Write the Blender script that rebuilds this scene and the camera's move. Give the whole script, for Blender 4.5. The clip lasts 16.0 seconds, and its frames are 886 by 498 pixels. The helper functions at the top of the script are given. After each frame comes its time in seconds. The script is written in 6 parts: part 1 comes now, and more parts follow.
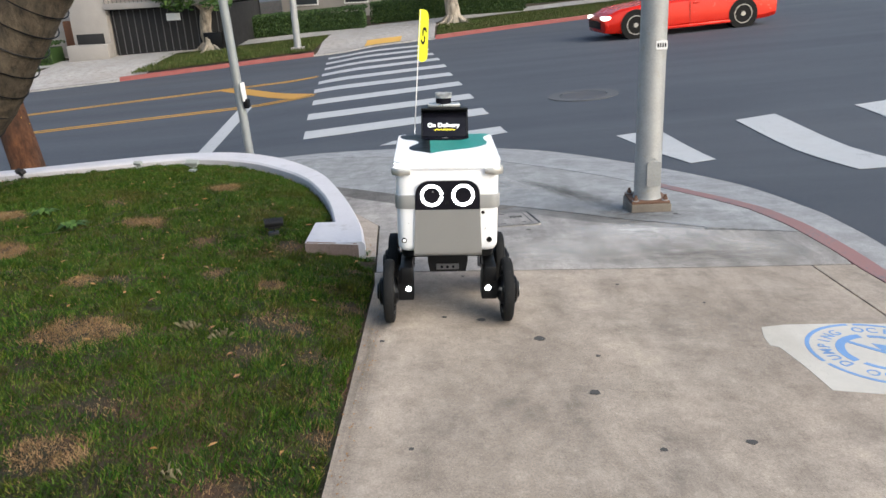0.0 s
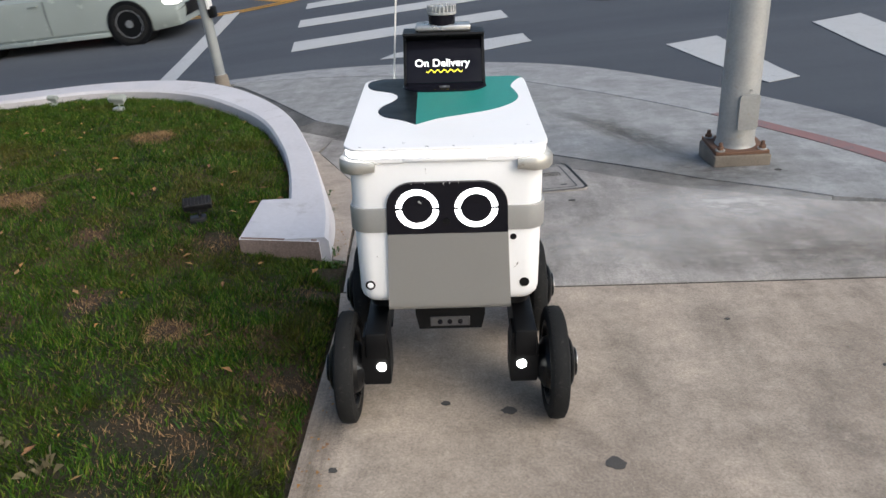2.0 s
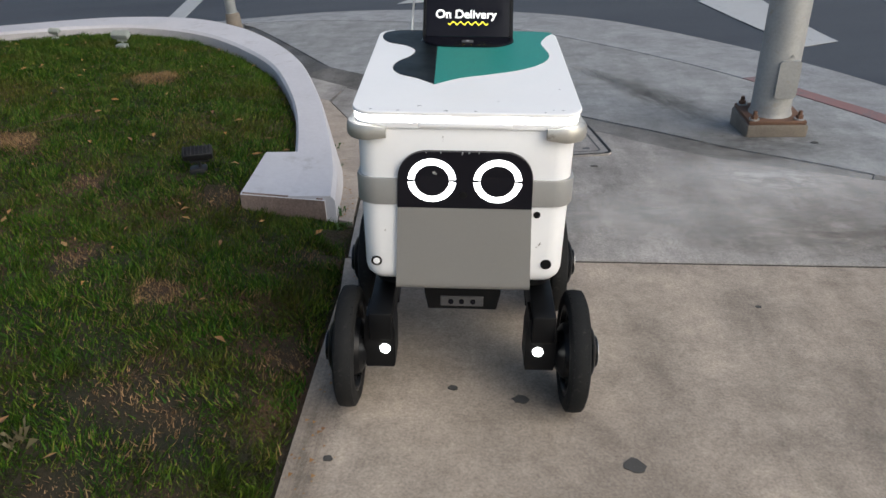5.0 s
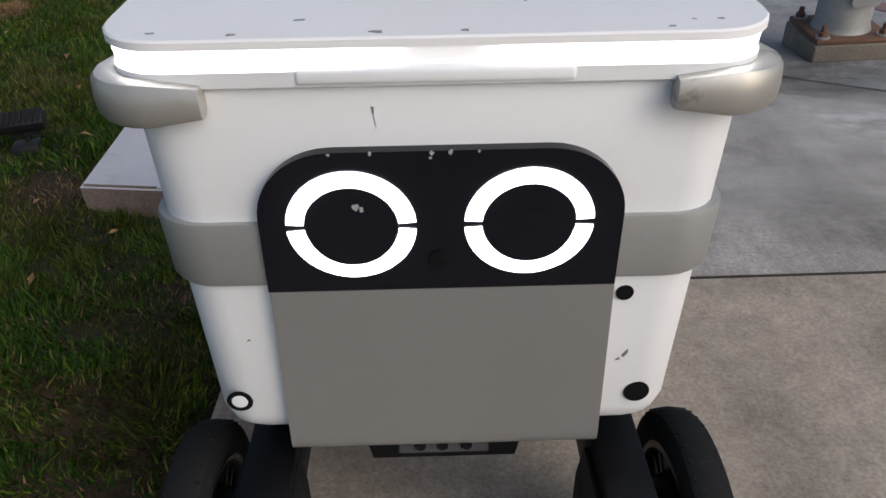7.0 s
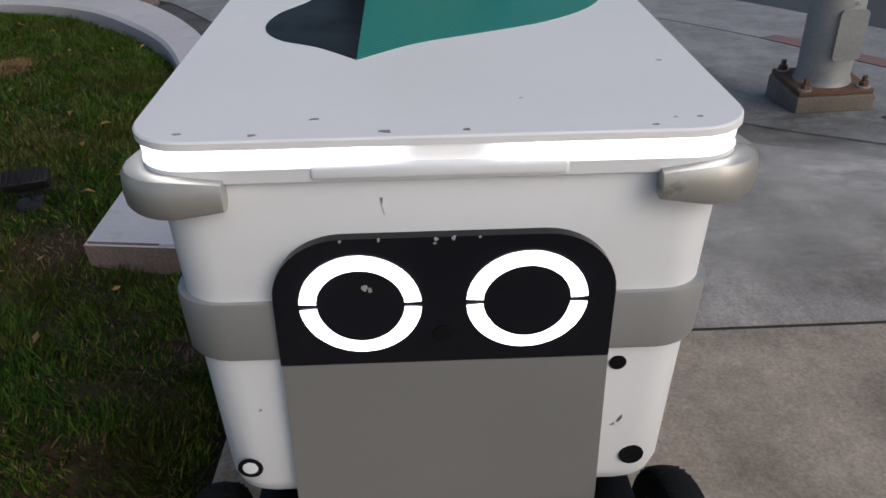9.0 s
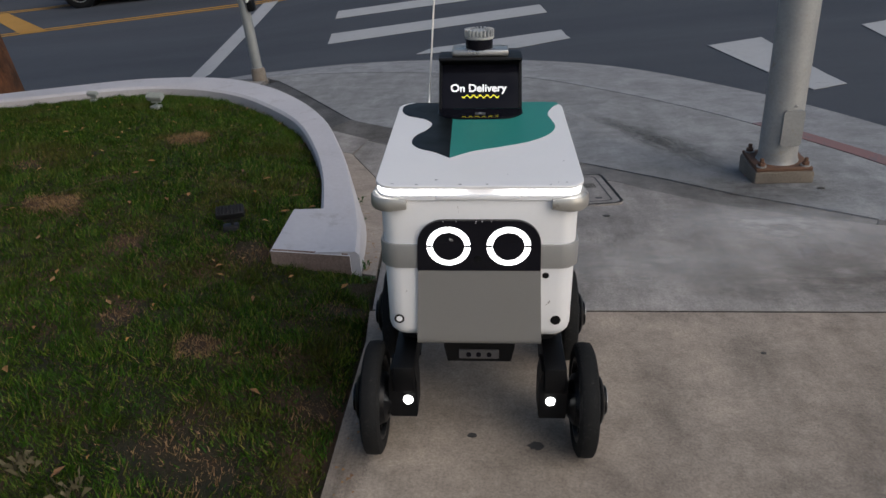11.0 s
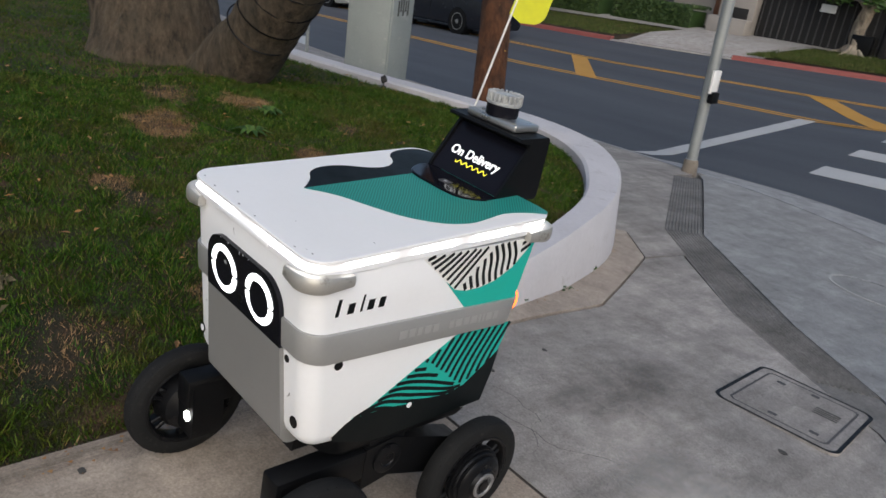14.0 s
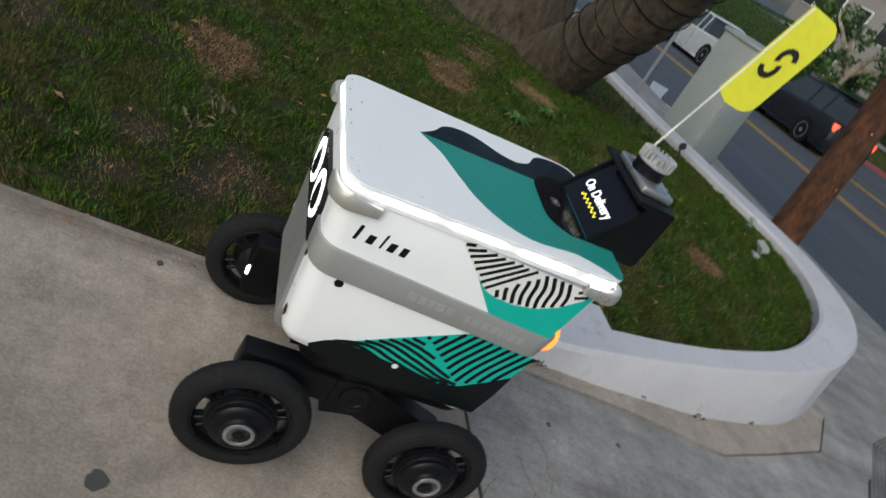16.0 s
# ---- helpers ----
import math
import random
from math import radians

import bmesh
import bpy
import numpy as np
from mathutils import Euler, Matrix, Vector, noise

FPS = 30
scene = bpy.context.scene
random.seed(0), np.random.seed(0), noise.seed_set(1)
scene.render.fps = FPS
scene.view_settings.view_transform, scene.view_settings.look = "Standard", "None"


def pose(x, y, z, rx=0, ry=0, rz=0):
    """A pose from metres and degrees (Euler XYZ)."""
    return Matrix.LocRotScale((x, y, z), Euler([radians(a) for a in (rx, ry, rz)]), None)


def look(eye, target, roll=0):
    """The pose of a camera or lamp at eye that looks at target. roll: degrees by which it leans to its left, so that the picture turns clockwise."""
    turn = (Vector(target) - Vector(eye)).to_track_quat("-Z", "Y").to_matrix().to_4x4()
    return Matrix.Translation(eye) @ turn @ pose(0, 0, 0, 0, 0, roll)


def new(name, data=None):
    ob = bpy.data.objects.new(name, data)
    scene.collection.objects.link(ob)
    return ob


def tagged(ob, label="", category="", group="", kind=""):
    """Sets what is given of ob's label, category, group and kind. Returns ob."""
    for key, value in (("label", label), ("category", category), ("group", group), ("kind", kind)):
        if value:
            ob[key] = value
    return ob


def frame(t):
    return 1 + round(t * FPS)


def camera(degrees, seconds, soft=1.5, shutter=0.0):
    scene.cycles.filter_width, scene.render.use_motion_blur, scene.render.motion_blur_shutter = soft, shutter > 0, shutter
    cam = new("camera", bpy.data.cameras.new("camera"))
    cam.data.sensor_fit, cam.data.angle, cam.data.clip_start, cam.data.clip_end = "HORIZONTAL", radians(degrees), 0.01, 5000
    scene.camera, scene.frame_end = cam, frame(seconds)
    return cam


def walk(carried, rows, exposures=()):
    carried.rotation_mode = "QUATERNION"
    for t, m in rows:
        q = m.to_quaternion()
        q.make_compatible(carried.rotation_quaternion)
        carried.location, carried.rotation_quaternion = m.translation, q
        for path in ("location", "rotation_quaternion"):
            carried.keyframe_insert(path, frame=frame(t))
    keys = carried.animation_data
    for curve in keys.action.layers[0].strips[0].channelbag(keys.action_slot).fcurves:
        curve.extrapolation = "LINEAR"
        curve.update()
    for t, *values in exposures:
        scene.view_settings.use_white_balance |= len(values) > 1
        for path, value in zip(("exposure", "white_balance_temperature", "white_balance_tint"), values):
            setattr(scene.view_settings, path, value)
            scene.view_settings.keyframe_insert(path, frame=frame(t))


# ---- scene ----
cam = camera(60.9, 16.0, shutter=0.12)
PATH = [
    (0, (0.048, -0.093, 1.530), (-0.014, 1.788, 0.852), -3.15),
    (0.5, (0.054, 0.419, 1.494), (0.001, 2.285, 0.775), -3.25),
    (1, (0.069, 0.917, 1.463), (0.010, 2.768, 0.708), -3.25),
    (1.5, (0.040, 1.332, 1.397), (-0.032, 3.162, 0.592), -3.02),
    (2, (0.067, 1.613, 1.330), (-0.051, 3.391, 0.422), -4.54),
    (2.5, (0.089, 1.726, 1.325), (-0.076, 3.464, 0.349), -5.22),
    (3, (0.078, 1.774, 1.361), (-0.136, 3.504, 0.381), -6.93),
    (3.5, (0.056, 1.774, 1.385), (-0.161, 3.532, 0.457), -4.81),
    (4, (0.042, 1.758, 1.371), (-0.168, 3.514, 0.437), -4.06),
    (4.5, (0.045, 1.748, 1.326), (-0.123, 3.492, 0.360), -3.53),
    (4.7, (0.046, 1.752, 1.319), (-0.116, 3.484, 0.331), -2.88),
    (6.8, (-0.004, 2.769, 0.953), (-0.067, 4.391, -0.216), -2.80),
    (7, (-0.006, 2.825, 0.910), (-0.080, 4.447, -0.259), -3.83),
    (7.5, (-0.014, 2.911, 0.854), (-0.073, 4.615, -0.192), -3.30),
    (8, (-0.019, 2.916, 0.857), (-0.066, 4.632, -0.169), -2.74),
    (8.5, (-0.018, 2.906, 0.871), (-0.066, 4.615, -0.166), -2.54),
    (9, (-0.012, 2.808, 0.962), (-0.063, 4.491, -0.118), -3.79),
    (9.2, (-0.018, 2.737, 1.020), (-0.048, 4.412, -0.073), -2.65),
    (11.3, (0.088, 1.575, 1.455), (-0.125, 3.337, 0.533), -4.40),
    (11.5, (0.098, 1.535, 1.462), (-0.110, 3.296, 0.536), -4.64),
    (12, (0.153, 1.535, 1.454), (-0.069, 3.289, 0.519), -4.45),
    (12.5, (0.389, 1.687, 1.431), (-0.091, 3.425, 0.565), -3.76),
    (13, (0.713, 2.005, 1.370), (0.091, 3.686, 0.484), 0.31),
    (13.3, (0.919, 2.180, 1.374), (0.145, 3.802, 0.497), 2.32),
    (13.5, (1.063, 2.335, 1.331), (0.037, 3.836, 0.496), 2.41),
    (14, (1.271, 2.680, 1.289), (-0.069, 3.947, 0.518), 8.32),
    (14.2, (1.302, 2.789, 1.293), (-0.134, 3.927, 0.493), 9.91),
    (14.5, (1.351, 2.917, 1.289), (-0.226, 3.776, 0.409), 11.29),
    (15, (1.467, 3.033, 1.289), (-0.142, 3.677, 0.292), 9.85),
    (15.5, (1.500, 3.073, 1.299), (-0.115, 3.609, 0.248), 5.63),
    (16, (1.501, 3.084, 1.342), (-0.149, 3.752, 0.430), 31.39),
]
EXPOSURES = [(0, 0.62, 6500, 7), (2, 0.3, 6500, 8), (3.5, 0.15, 6500, 7), (4.7, 0.05, 6500, 7), (7, -0.38, 6400, 10), (9, -0.65, 6350, 10), (11.3, -0.62, 6450, 10), (12.5, -0.52, 6400, 9), (13, -0.4, 6400, 8), (14, -0.27, 6400, 9), (15.5, -0.35, 6300, 4), (16, -0.3, 6250, 3)]
walk(cam, [(t, look(eye, target, roll)) for t, eye, target, roll in PATH], EXPOSURES)

# ---- world and light ----
world = bpy.data.worlds.new("sky")
scene.world = world
world.use_nodes = True
wn = world.node_tree.nodes
sky = wn.new("ShaderNodeTexSky")
sky.sky_type, sky.sun_disc = "NISHITA", False
sky.sun_elevation, sky.sun_rotation = radians(32), radians(130)
sky.air_density, sky.dust_density, sky.ozone_density = 1.0, 3.0, 1.0
wn["Background"].inputs[1].default_value = 0.15
world.node_tree.links.new(sky.outputs[0], wn["Background"].inputs[0])
sun = bpy.data.lights.new("sun", "SUN")
sun.energy, sun.angle, sun.color = 1.5, radians(60), (1.0, 0.98, 0.965)
new("sun", sun).matrix_world = look((9, -6, 11), (0, 0, 0))


# ---- materials ----
def nodes_of(name, rough=0.6, metal=0.0):
    m = bpy.data.materials.new(name)
    m.use_nodes = True
    b = m.node_tree.nodes["Principled BSDF"]
    b.inputs["Roughness"].default_value, b.inputs["Metallic"].default_value = rough, metal
    return m, m.node_tree.nodes, m.node_tree.links, b


def rgb(c):
    return (*c, 1.0)


def noise_tex(n, l, scale, detail=6, rough=0.6, coord="Object", stretch=None):
    tc = n.new("ShaderNodeTexCoord")
    nz = n.new("ShaderNodeTexNoise")
    nz.inputs["Scale"].default_value, nz.inputs["Detail"].default_value, nz.inputs["Roughness"].default_value = scale, detail, rough
    if stretch:
        mp = n.new("ShaderNodeMapping")
        mp.inputs["Scale"].default_value = stretch
        l.new(tc.outputs[coord], mp.inputs[0])
        l.new(mp.outputs[0], nz.inputs["Vector"])
    else:
        l.new(tc.outputs[coord], nz.inputs["Vector"])
    return nz.outputs["Fac"]


def ramp(n, l, fac, stops):
    r = n.new("ShaderNodeValToRGB")
    e = r.color_ramp.elements
    while len(e) < len(stops):
        e.new(0.5)
    for k, (p, c) in enumerate(stops):
        e[k].position, e[k].color = p, rgb(c) if len(c) == 3 else c
    l.new(fac, r.inputs[0])
    return r.outputs[0]


def mix(n, l, fac, a, b, kind="MIX"):
    m = n.new("ShaderNodeMix")
    m.data_type, m.blend_type = "RGBA", kind
    for v, s in ((fac, m.inputs[0]), (a, m.inputs[6]), (b, m.inputs[7])):
        if isinstance(v, (int, float)):
            s.default_value = v
        elif isinstance(v, tuple):
            s.default_value = rgb(v)
        else:
            l.new(v, s)
    return m.outputs[2]


def bump(n, l, b, height, strength=0.3, dist=0.005):
    bp = n.new("ShaderNodeBump")
    bp.inputs["Strength"].default_value, bp.inputs["Distance"].default_value = strength, dist
    l.new(height, bp.inputs["Height"])
    l.new(bp.outputs[0], b.inputs["Normal"])


def plain(name, c, rough=0.5, metal=0.0, vary=0.12, scale=14.0, relief=0.05, dist=0.001, dirt=None, stretch=None):
    """A painted, cast or moulded surface with mottling at two scales and fine relief."""
    m, n, l, b = nodes_of(name, rough, metal)
    big = noise_tex(n, l, scale, 5, stretch=stretch)
    fine = noise_tex(n, l, scale * 14, 3, stretch=stretch)
    lo = tuple(x * (1 - vary) for x in c)
    hi = tuple(min(1, x * (1 + vary)) for x in c)
    col = ramp(n, l, big, [(0.3, lo), (0.7, hi)])
    col = mix(n, l, 0.35, col, ramp(n, l, fine, [(0.3, lo), (0.7, hi)]))
    if dirt:
        spots = ramp(n, l, noise_tex(n, l, scale * 2.3, 8, 0.7), [(0.58, (0, 0, 0)), (0.72, (1, 1, 1))])
        col = mix(n, l, spots, col, dirt)
    l.new(col, b.inputs["Base Color"])
    l.new(ramp(n, l, big, [(0.3, (max(0, rough - 0.08),) * 3), (0.7, (min(1, rough + 0.08),) * 3)]), b.inputs["Roughness"])
    if relief:
        bump(n, l, b, fine, relief, dist)
    return m


def glow(name, c, power):
    m, n, l, b = nodes_of(name, 0.3)
    b.inputs["Base Color"].default_value = rgb(tuple(min(0.8, x) for x in c))
    b.inputs["Emission Color"].default_value = rgb(c)
    b.inputs["Emission Strength"].default_value = power
    return m


def pulsed_strip():
    """A frosted light strip whose lamps shine in brighter and dimmer stretches."""
    m, n, l, b = nodes_of("lid_light", 0.35)
    b.inputs["Base Color"].default_value = (0.8, 0.79, 0.79, 1)
    b.inputs["Emission Color"].default_value = (1.0, 0.97, 0.98, 1)
    tc, dot, off, sine, rng = (n.new("ShaderNode" + k) for k in ("TexCoord", "VectorMath", "Math", "Math", "MapRange"))
    dot.operation = "DOT_PRODUCT"
    dot.inputs[1].default_value = (19, 37, 0)
    off.operation, off.inputs[1].default_value = "ADD", -0.1
    sine.operation = "SINE"
    rng.interpolation_type = "SMOOTHSTEP"
    for k, v in ((1, -0.95), (2, -0.2), (3, 0.5), (4, 7.0)):
        rng.inputs[k].default_value = v
    l.new(tc.outputs["Object"], dot.inputs[0])
    l.new(dot.outputs["Value"], off.inputs[0])
    l.new(off.outputs[0], sine.inputs[0])
    l.new(sine.outputs[0], rng.inputs[0])
    l.new(rng.outputs[0], b.inputs["Emission Strength"])
    return m


def concrete(name, c, stain=0.5, warm=(0.24, 0.2, 0.16), streak=0.0):
    m, n, l, b = nodes_of(name, 0.85)
    big = noise_tex(n, l, 0.9, 6, 0.65)
    mid = noise_tex(n, l, 5, 8, 0.7)
    fine = noise_tex(n, l, 130, 4, 0.7)
    col = ramp(n, l, mid, [(0.25, tuple(x * 0.58 for x in c)), (0.5, c), (0.78, tuple(min(1, x * 1.36) for x in c))])
    col = mix(n, l, ramp(n, l, big, [(0.42, (0, 0, 0)), (0.75, (stain,) * 3)]), col, warm)
    col = mix(n, l, 0.45, col, ramp(n, l, fine, [(0.3, (0.2, 0.2, 0.2)), (0.7, (0.8, 0.8, 0.8))]), "OVERLAY")
    if streak:
        runs = noise_tex(n, l, 1.6, 7, 0.7, stretch=(3.2, 0.7, 1))
        col = mix(n, l, streak, col, ramp(n, l, runs, [(0.32, (0.22, 0.22, 0.22)), (0.5, (0.5, 0.5, 0.5)), (0.66, (0.8, 0.8, 0.8))]), "OVERLAY")
    grit = noise_tex(n, l, 28, 6, 0.8)
    col = mix(n, l, 0.34, col, ramp(n, l, grit, [(0.3, (0.3, 0.3, 0.3)), (0.7, (0.7, 0.7, 0.7))]), "OVERLAY")
    oi = n.new("ShaderNodeObjectInfo")
    col = mix(n, l, 0.12, col, ramp(n, l, oi.outputs["Random"], [(0, (0.3, 0.3, 0.3)), (1, (0.7, 0.7, 0.7))]), "OVERLAY")
    l.new(col, b.inputs["Base Color"])
    bump(n, l, b, mix(n, l, 0.5, fine, grit), 0.5, 0.004)
    return m


def asphalt():
    m, n, l, b = nodes_of("asphalt", 0.8)
    big = noise_tex(n, l, 0.22, 7, 0.65)
    lanes = noise_tex(n, l, 0.9, 5, 0.6, stretch=(0.12, 1, 1))
    fine = noise_tex(n, l, 90, 3, 0.7)
    col = ramp(n, l, big, [(0.3, (0.045, 0.053, 0.067)), (0.7, (0.073, 0.082, 0.098))])
    col = mix(n, l, 0.5, col, ramp(n, l, lanes, [(0.35, (0.041, 0.048, 0.061)), (0.7, (0.086, 0.093, 0.105))]))
    col = mix(n, l, 0.6, col, ramp(n, l, fine, [(0.3, (0.3, 0.3, 0.3)), (0.7, (0.7, 0.7, 0.7))]), "OVERLAY")
    l.new(col, b.inputs["Base Color"])
    bump(n, l, b, fine, 0.5, 0.004)
    return m


def road_paint(name, c, wear=0.5):
    m, n, l, b = nodes_of(name, 0.7)
    big = noise_tex(n, l, 2.2, 9, 0.75)
    fine = noise_tex(n, l, 70, 4, 0.75)
    col = ramp(n, l, big, [(0.3, tuple(x * 0.8 for x in c)), (0.7, c)])
    worn = ramp(n, l, mix(n, l, 0.45, big, fine), [(wear, (0, 0, 0)), (wear + 0.1, (1, 1, 1))])
    col = mix(n, l, worn, col, (0.13, 0.135, 0.145))
    l.new(col, b.inputs["Base Color"])
    bump(n, l, b, fine, 0.3, 0.003)
    return m


def soil_under_grass():
    m, n, l, b = nodes_of("turf", 0.95)
    big = noise_tex(n, l, 1.5, 7, 0.7)
    fine = noise_tex(n, l, 60, 4, 0.7)
    col = ramp(n, l, big, [(0.35, (0.008, 0.014, 0.003)), (0.5, (0.034, 0.024, 0.01)), (0.66, (0.1, 0.047, 0.026))])
    col = mix(n, l, 0.5, col, ramp(n, l, fine, [(0.3, (0.2, 0.2, 0.2)), (0.7, (0.75, 0.75, 0.75))]), "OVERLAY")
    l.new(col, b.inputs["Base Color"])
    bump(n, l, b, fine, 0.8, 0.02)
    return m


def blade_mat(name, stops, tired=None):
    """Blades or leaves, each of its own shade; tired: the colour of weary patches."""
    m, n, l, b = nodes_of(name, 0.6)
    g = n.new("ShaderNodeNewGeometry")
    col = ramp(n, l, g.outputs["Random Per Island"], stops)
    if tired:
        col = mix(n, l, ramp(n, l, noise_tex(n, l, 2.6, 6, 0.65), [(0.48, (0, 0, 0)), (0.7, (0.55, 0.55, 0.55))]), col, tired)
        col = mix(n, l, ramp(n, l, noise_tex(n, l, 0.9, 3), [(0.4, (0, 0, 0)), (0.7, (0.35, 0.35, 0.35))]), col, (0.05, 0.1, 0.005))
    l.new(col, b.inputs["Base Color"])
    b.inputs["Specular IOR Level"].default_value = 0.25
    return m


def bark(name, c, scale=9, weathered=(0.2, 0.19, 0.16)):
    m, n, l, b = nodes_of(name, 0.95)
    big = noise_tex(n, l, scale * 0.3, 5)
    mid = noise_tex(n, l, scale, 9, 0.75, stretch=(1, 1, 0.35))
    col = ramp(n, l, mid, [(0.34, tuple(x * 0.22 for x in c)), (0.5, c), (0.68, tuple(min(1, x * 2.0) for x in c))])
    col = mix(n, l, ramp(n, l, big, [(0.45, (0, 0, 0)), (0.7, (0.6, 0.6, 0.6))]), col, weathered)
    l.new(col, b.inputs["Base Color"])
    bump(n, l, b, mid, 1.0, 0.07)
    return m


def weave(name, c, dark):
    """Fine printed wave lines."""
    m, n, l, b = nodes_of(name, 0.45)
    tc = n.new("ShaderNodeTexCoord")
    w = n.new("ShaderNodeTexWave")
    w.wave_type, w.bands_direction = "BANDS", "DIAGONAL"
    w.inputs["Scale"].default_value, w.inputs["Distortion"].default_value = 70, 4.0
    w.inputs["Detail"].default_value, w.inputs["Detail Scale"].default_value = 1, 0.25
    l.new(tc.outputs["Object"], w.inputs["Vector"])
    l.new(ramp(n, l, w.outputs["Fac"], [(0.25, dark), (0.6, c)]), b.inputs["Base Color"])
    return m


WALK = concrete("pavement_concrete", (0.325, 0.275, 0.226), 0.45, (0.215, 0.168, 0.125), 0.22)
RAMPC = concrete("corner_concrete", (0.298, 0.279, 0.262), 0.7, (0.16, 0.152, 0.144), 0.5)
RAMPS = concrete("ramp_concrete", (0.285, 0.288, 0.288), 0.5, (0.19, 0.19, 0.187), 0.3)
GUTTER = concrete("gutter_concrete", (0.3, 0.305, 0.31), 0.6, (0.2, 0.2, 0.2))
WALLC = plain("painted_wall", (0.56, 0.55, 0.575), 0.75, 0, 0.09, 2.6, 0.35, 0.003, dirt=(0.42, 0.405, 0.41))
WALLEND = concrete("bare_plaster", (0.31, 0.235, 0.195), 0.8, (0.17, 0.105, 0.08))
FOOTC = concrete("pole_footing", (0.2, 0.175, 0.145), 0.8, (0.1, 0.078, 0.058))
FARC = concrete("far_concrete", (0.34, 0.325, 0.31), 0.5)
ASPH = asphalt()
REDKERB = road_paint("red_kerb_paint", (0.30, 0.085, 0.075), 0.56)
REDWORN = road_paint("worn_red_kerb_paint", (0.30, 0.16, 0.15), 0.5)
WHITEP = road_paint("white_road_paint", (0.5, 0.51, 0.515), 0.55)
YELLOWP = road_paint("yellow_road_paint", (0.55, 0.29, 0.05), 0.57)
TACTILE = plain("tactile_yellow", (0.62, 0.36, 0.08), 0.7)
BLUEP = road_paint("blue_stencil_paint", (0.18, 0.34, 0.62), 0.6)
TURF = soil_under_grass()
BLADES = blade_mat("grass_blades", [(0.0, (0.003, 0.015, 0.001)), (0.4, (0.013, 0.052, 0.002)), (0.75, (0.045, 0.112, 0.006)), (0.93, (0.13, 0.175, 0.018)), (1.0, (0.22, 0.15, 0.055))], (0.09, 0.055, 0.018))
VERGE = blade_mat("verge_blades", [(0.0, (0.02, 0.04, 0.006)), (0.6, (0.055, 0.08, 0.015)), (1.0, (0.12, 0.12, 0.04))], (0.11, 0.085, 0.04))
DRYB = blade_mat("dry_blades", [(0.0, (0.17, 0.1, 0.05)), (0.6, (0.30, 0.19, 0.1)), (1.0, (0.15, 0.12, 0.045))])
LEAFLIT = blade_mat("fallen_leaves", [(0.0, (0.28, 0.13, 0.04)), (0.5, (0.35, 0.2, 0.08)), (1.0, (0.2, 0.1, 0.05))])
FOLIAGE = blade_mat("foliage", [(0.0, (0.02, 0.05, 0.012)), (0.6, (0.045, 0.095, 0.02)), (1.0, (0.09, 0.15, 0.03))])
HEDGEM = blade_mat("hedge_leaves", [(0.0, (0.015, 0.035, 0.01)), (0.7, (0.035, 0.07, 0.018)), (1.0, (0.07, 0.11, 0.03))])
STEEL = plain("galvanised_steel", (0.33, 0.335, 0.33), 0.6, 0.4, 0.2, 5, 0.05, dirt=(0.3, 0.27, 0.22))
GREYPOLE = plain("grey_painted_pole", (0.30, 0.32, 0.32), 0.5, 0.3, 0.15, 6)
RUST = plain("rusty_bolt", (0.16, 0.09, 0.06), 0.8, 0.4, 0.3, 40, 0.3)
WOODP = bark("creosoted_timber", (0.10, 0.04, 0.017), 9, (0.05, 0.03, 0.02))
BARKM = bark("coral_tree_bark", (0.095, 0.072, 0.047), 17, (0.1, 0.085, 0.06))
PALEBARK = bark("pale_bark", (0.34, 0.29, 0.23), 3)
CABINET = plain("green_grey_cabinet", (0.33, 0.36, 0.34), 0.6, 0.1, 0.1, 4, dirt=(0.45, 0.45, 0.43))
LAMPBLACK = plain("black_cast_metal", (0.018, 0.018, 0.02), 0.55, 0.2, 0.25, 30, 0.15)
IRON = plain("cast_iron", (0.09, 0.09, 0.095), 0.75, 0.3, 0.3, 20, 0.2)
SHELL = plain("white_shell", (0.845, 0.86, 0.885), 0.38, 0, 0.02, 7, 0.02, 0.0005)
LIDW = plain("white_lid", (0.88, 0.88, 0.885), 0.45, 0, 0.02, 6, 0.02, 0.0005)
BELT = plain("silver_grey_paint", (0.36, 0.365, 0.36), 0.42, 0.35, 0.05, 9, 0.03, 0.0005)
APRON = plain("grey_panel_paint", (0.27, 0.27, 0.265), 0.45, 0.25, 0.04, 9, 0.03, 0.0005)
BUMPER = plain("silver_rubber_paint", (0.46, 0.45, 0.42), 0.38, 0.5, 0.08, 12, 0.03, 0.0006, dirt=(0.2, 0.18, 0.15))
BLACKP = plain("black_plastic", (0.0045, 0.0048, 0.0056), 0.45, 0, 0.2, 20, 0.05, 0.0006)
GLOSSB = plain("gloss_black_glass", (0.008, 0.008, 0.012), 0.12, 0, 0.1, 9, 0)
RUBBER = plain("dusty_tyre_rubber", (0.011, 0.0115, 0.012), 0.8, 0, 0.35, 18, 0.3, 0.002, dirt=(0.04, 0.038, 0.036))
RIMB = plain("black_rim", (0.009, 0.0095, 0.011), 0.32, 0.3, 0.2, 30, 0.05)
HUBM = plain("scuffed_hub_metal", (0.34, 0.34, 0.345), 0.45, 0.7, 0.3, 60, 0.1)
BRACKET = plain("brushed_aluminium", (0.5, 0.5, 0.49), 0.32, 0.85, 0.1, 30, 0.05)
LIDARG = plain("clear_grey_fins", (0.45, 0.46, 0.46), 0.3, 0.2, 0.15, 30)
TEAL = plain("teal_vinyl", (0.012, 0.43, 0.35), 0.42, 0, 0.05, 12, 0.02)
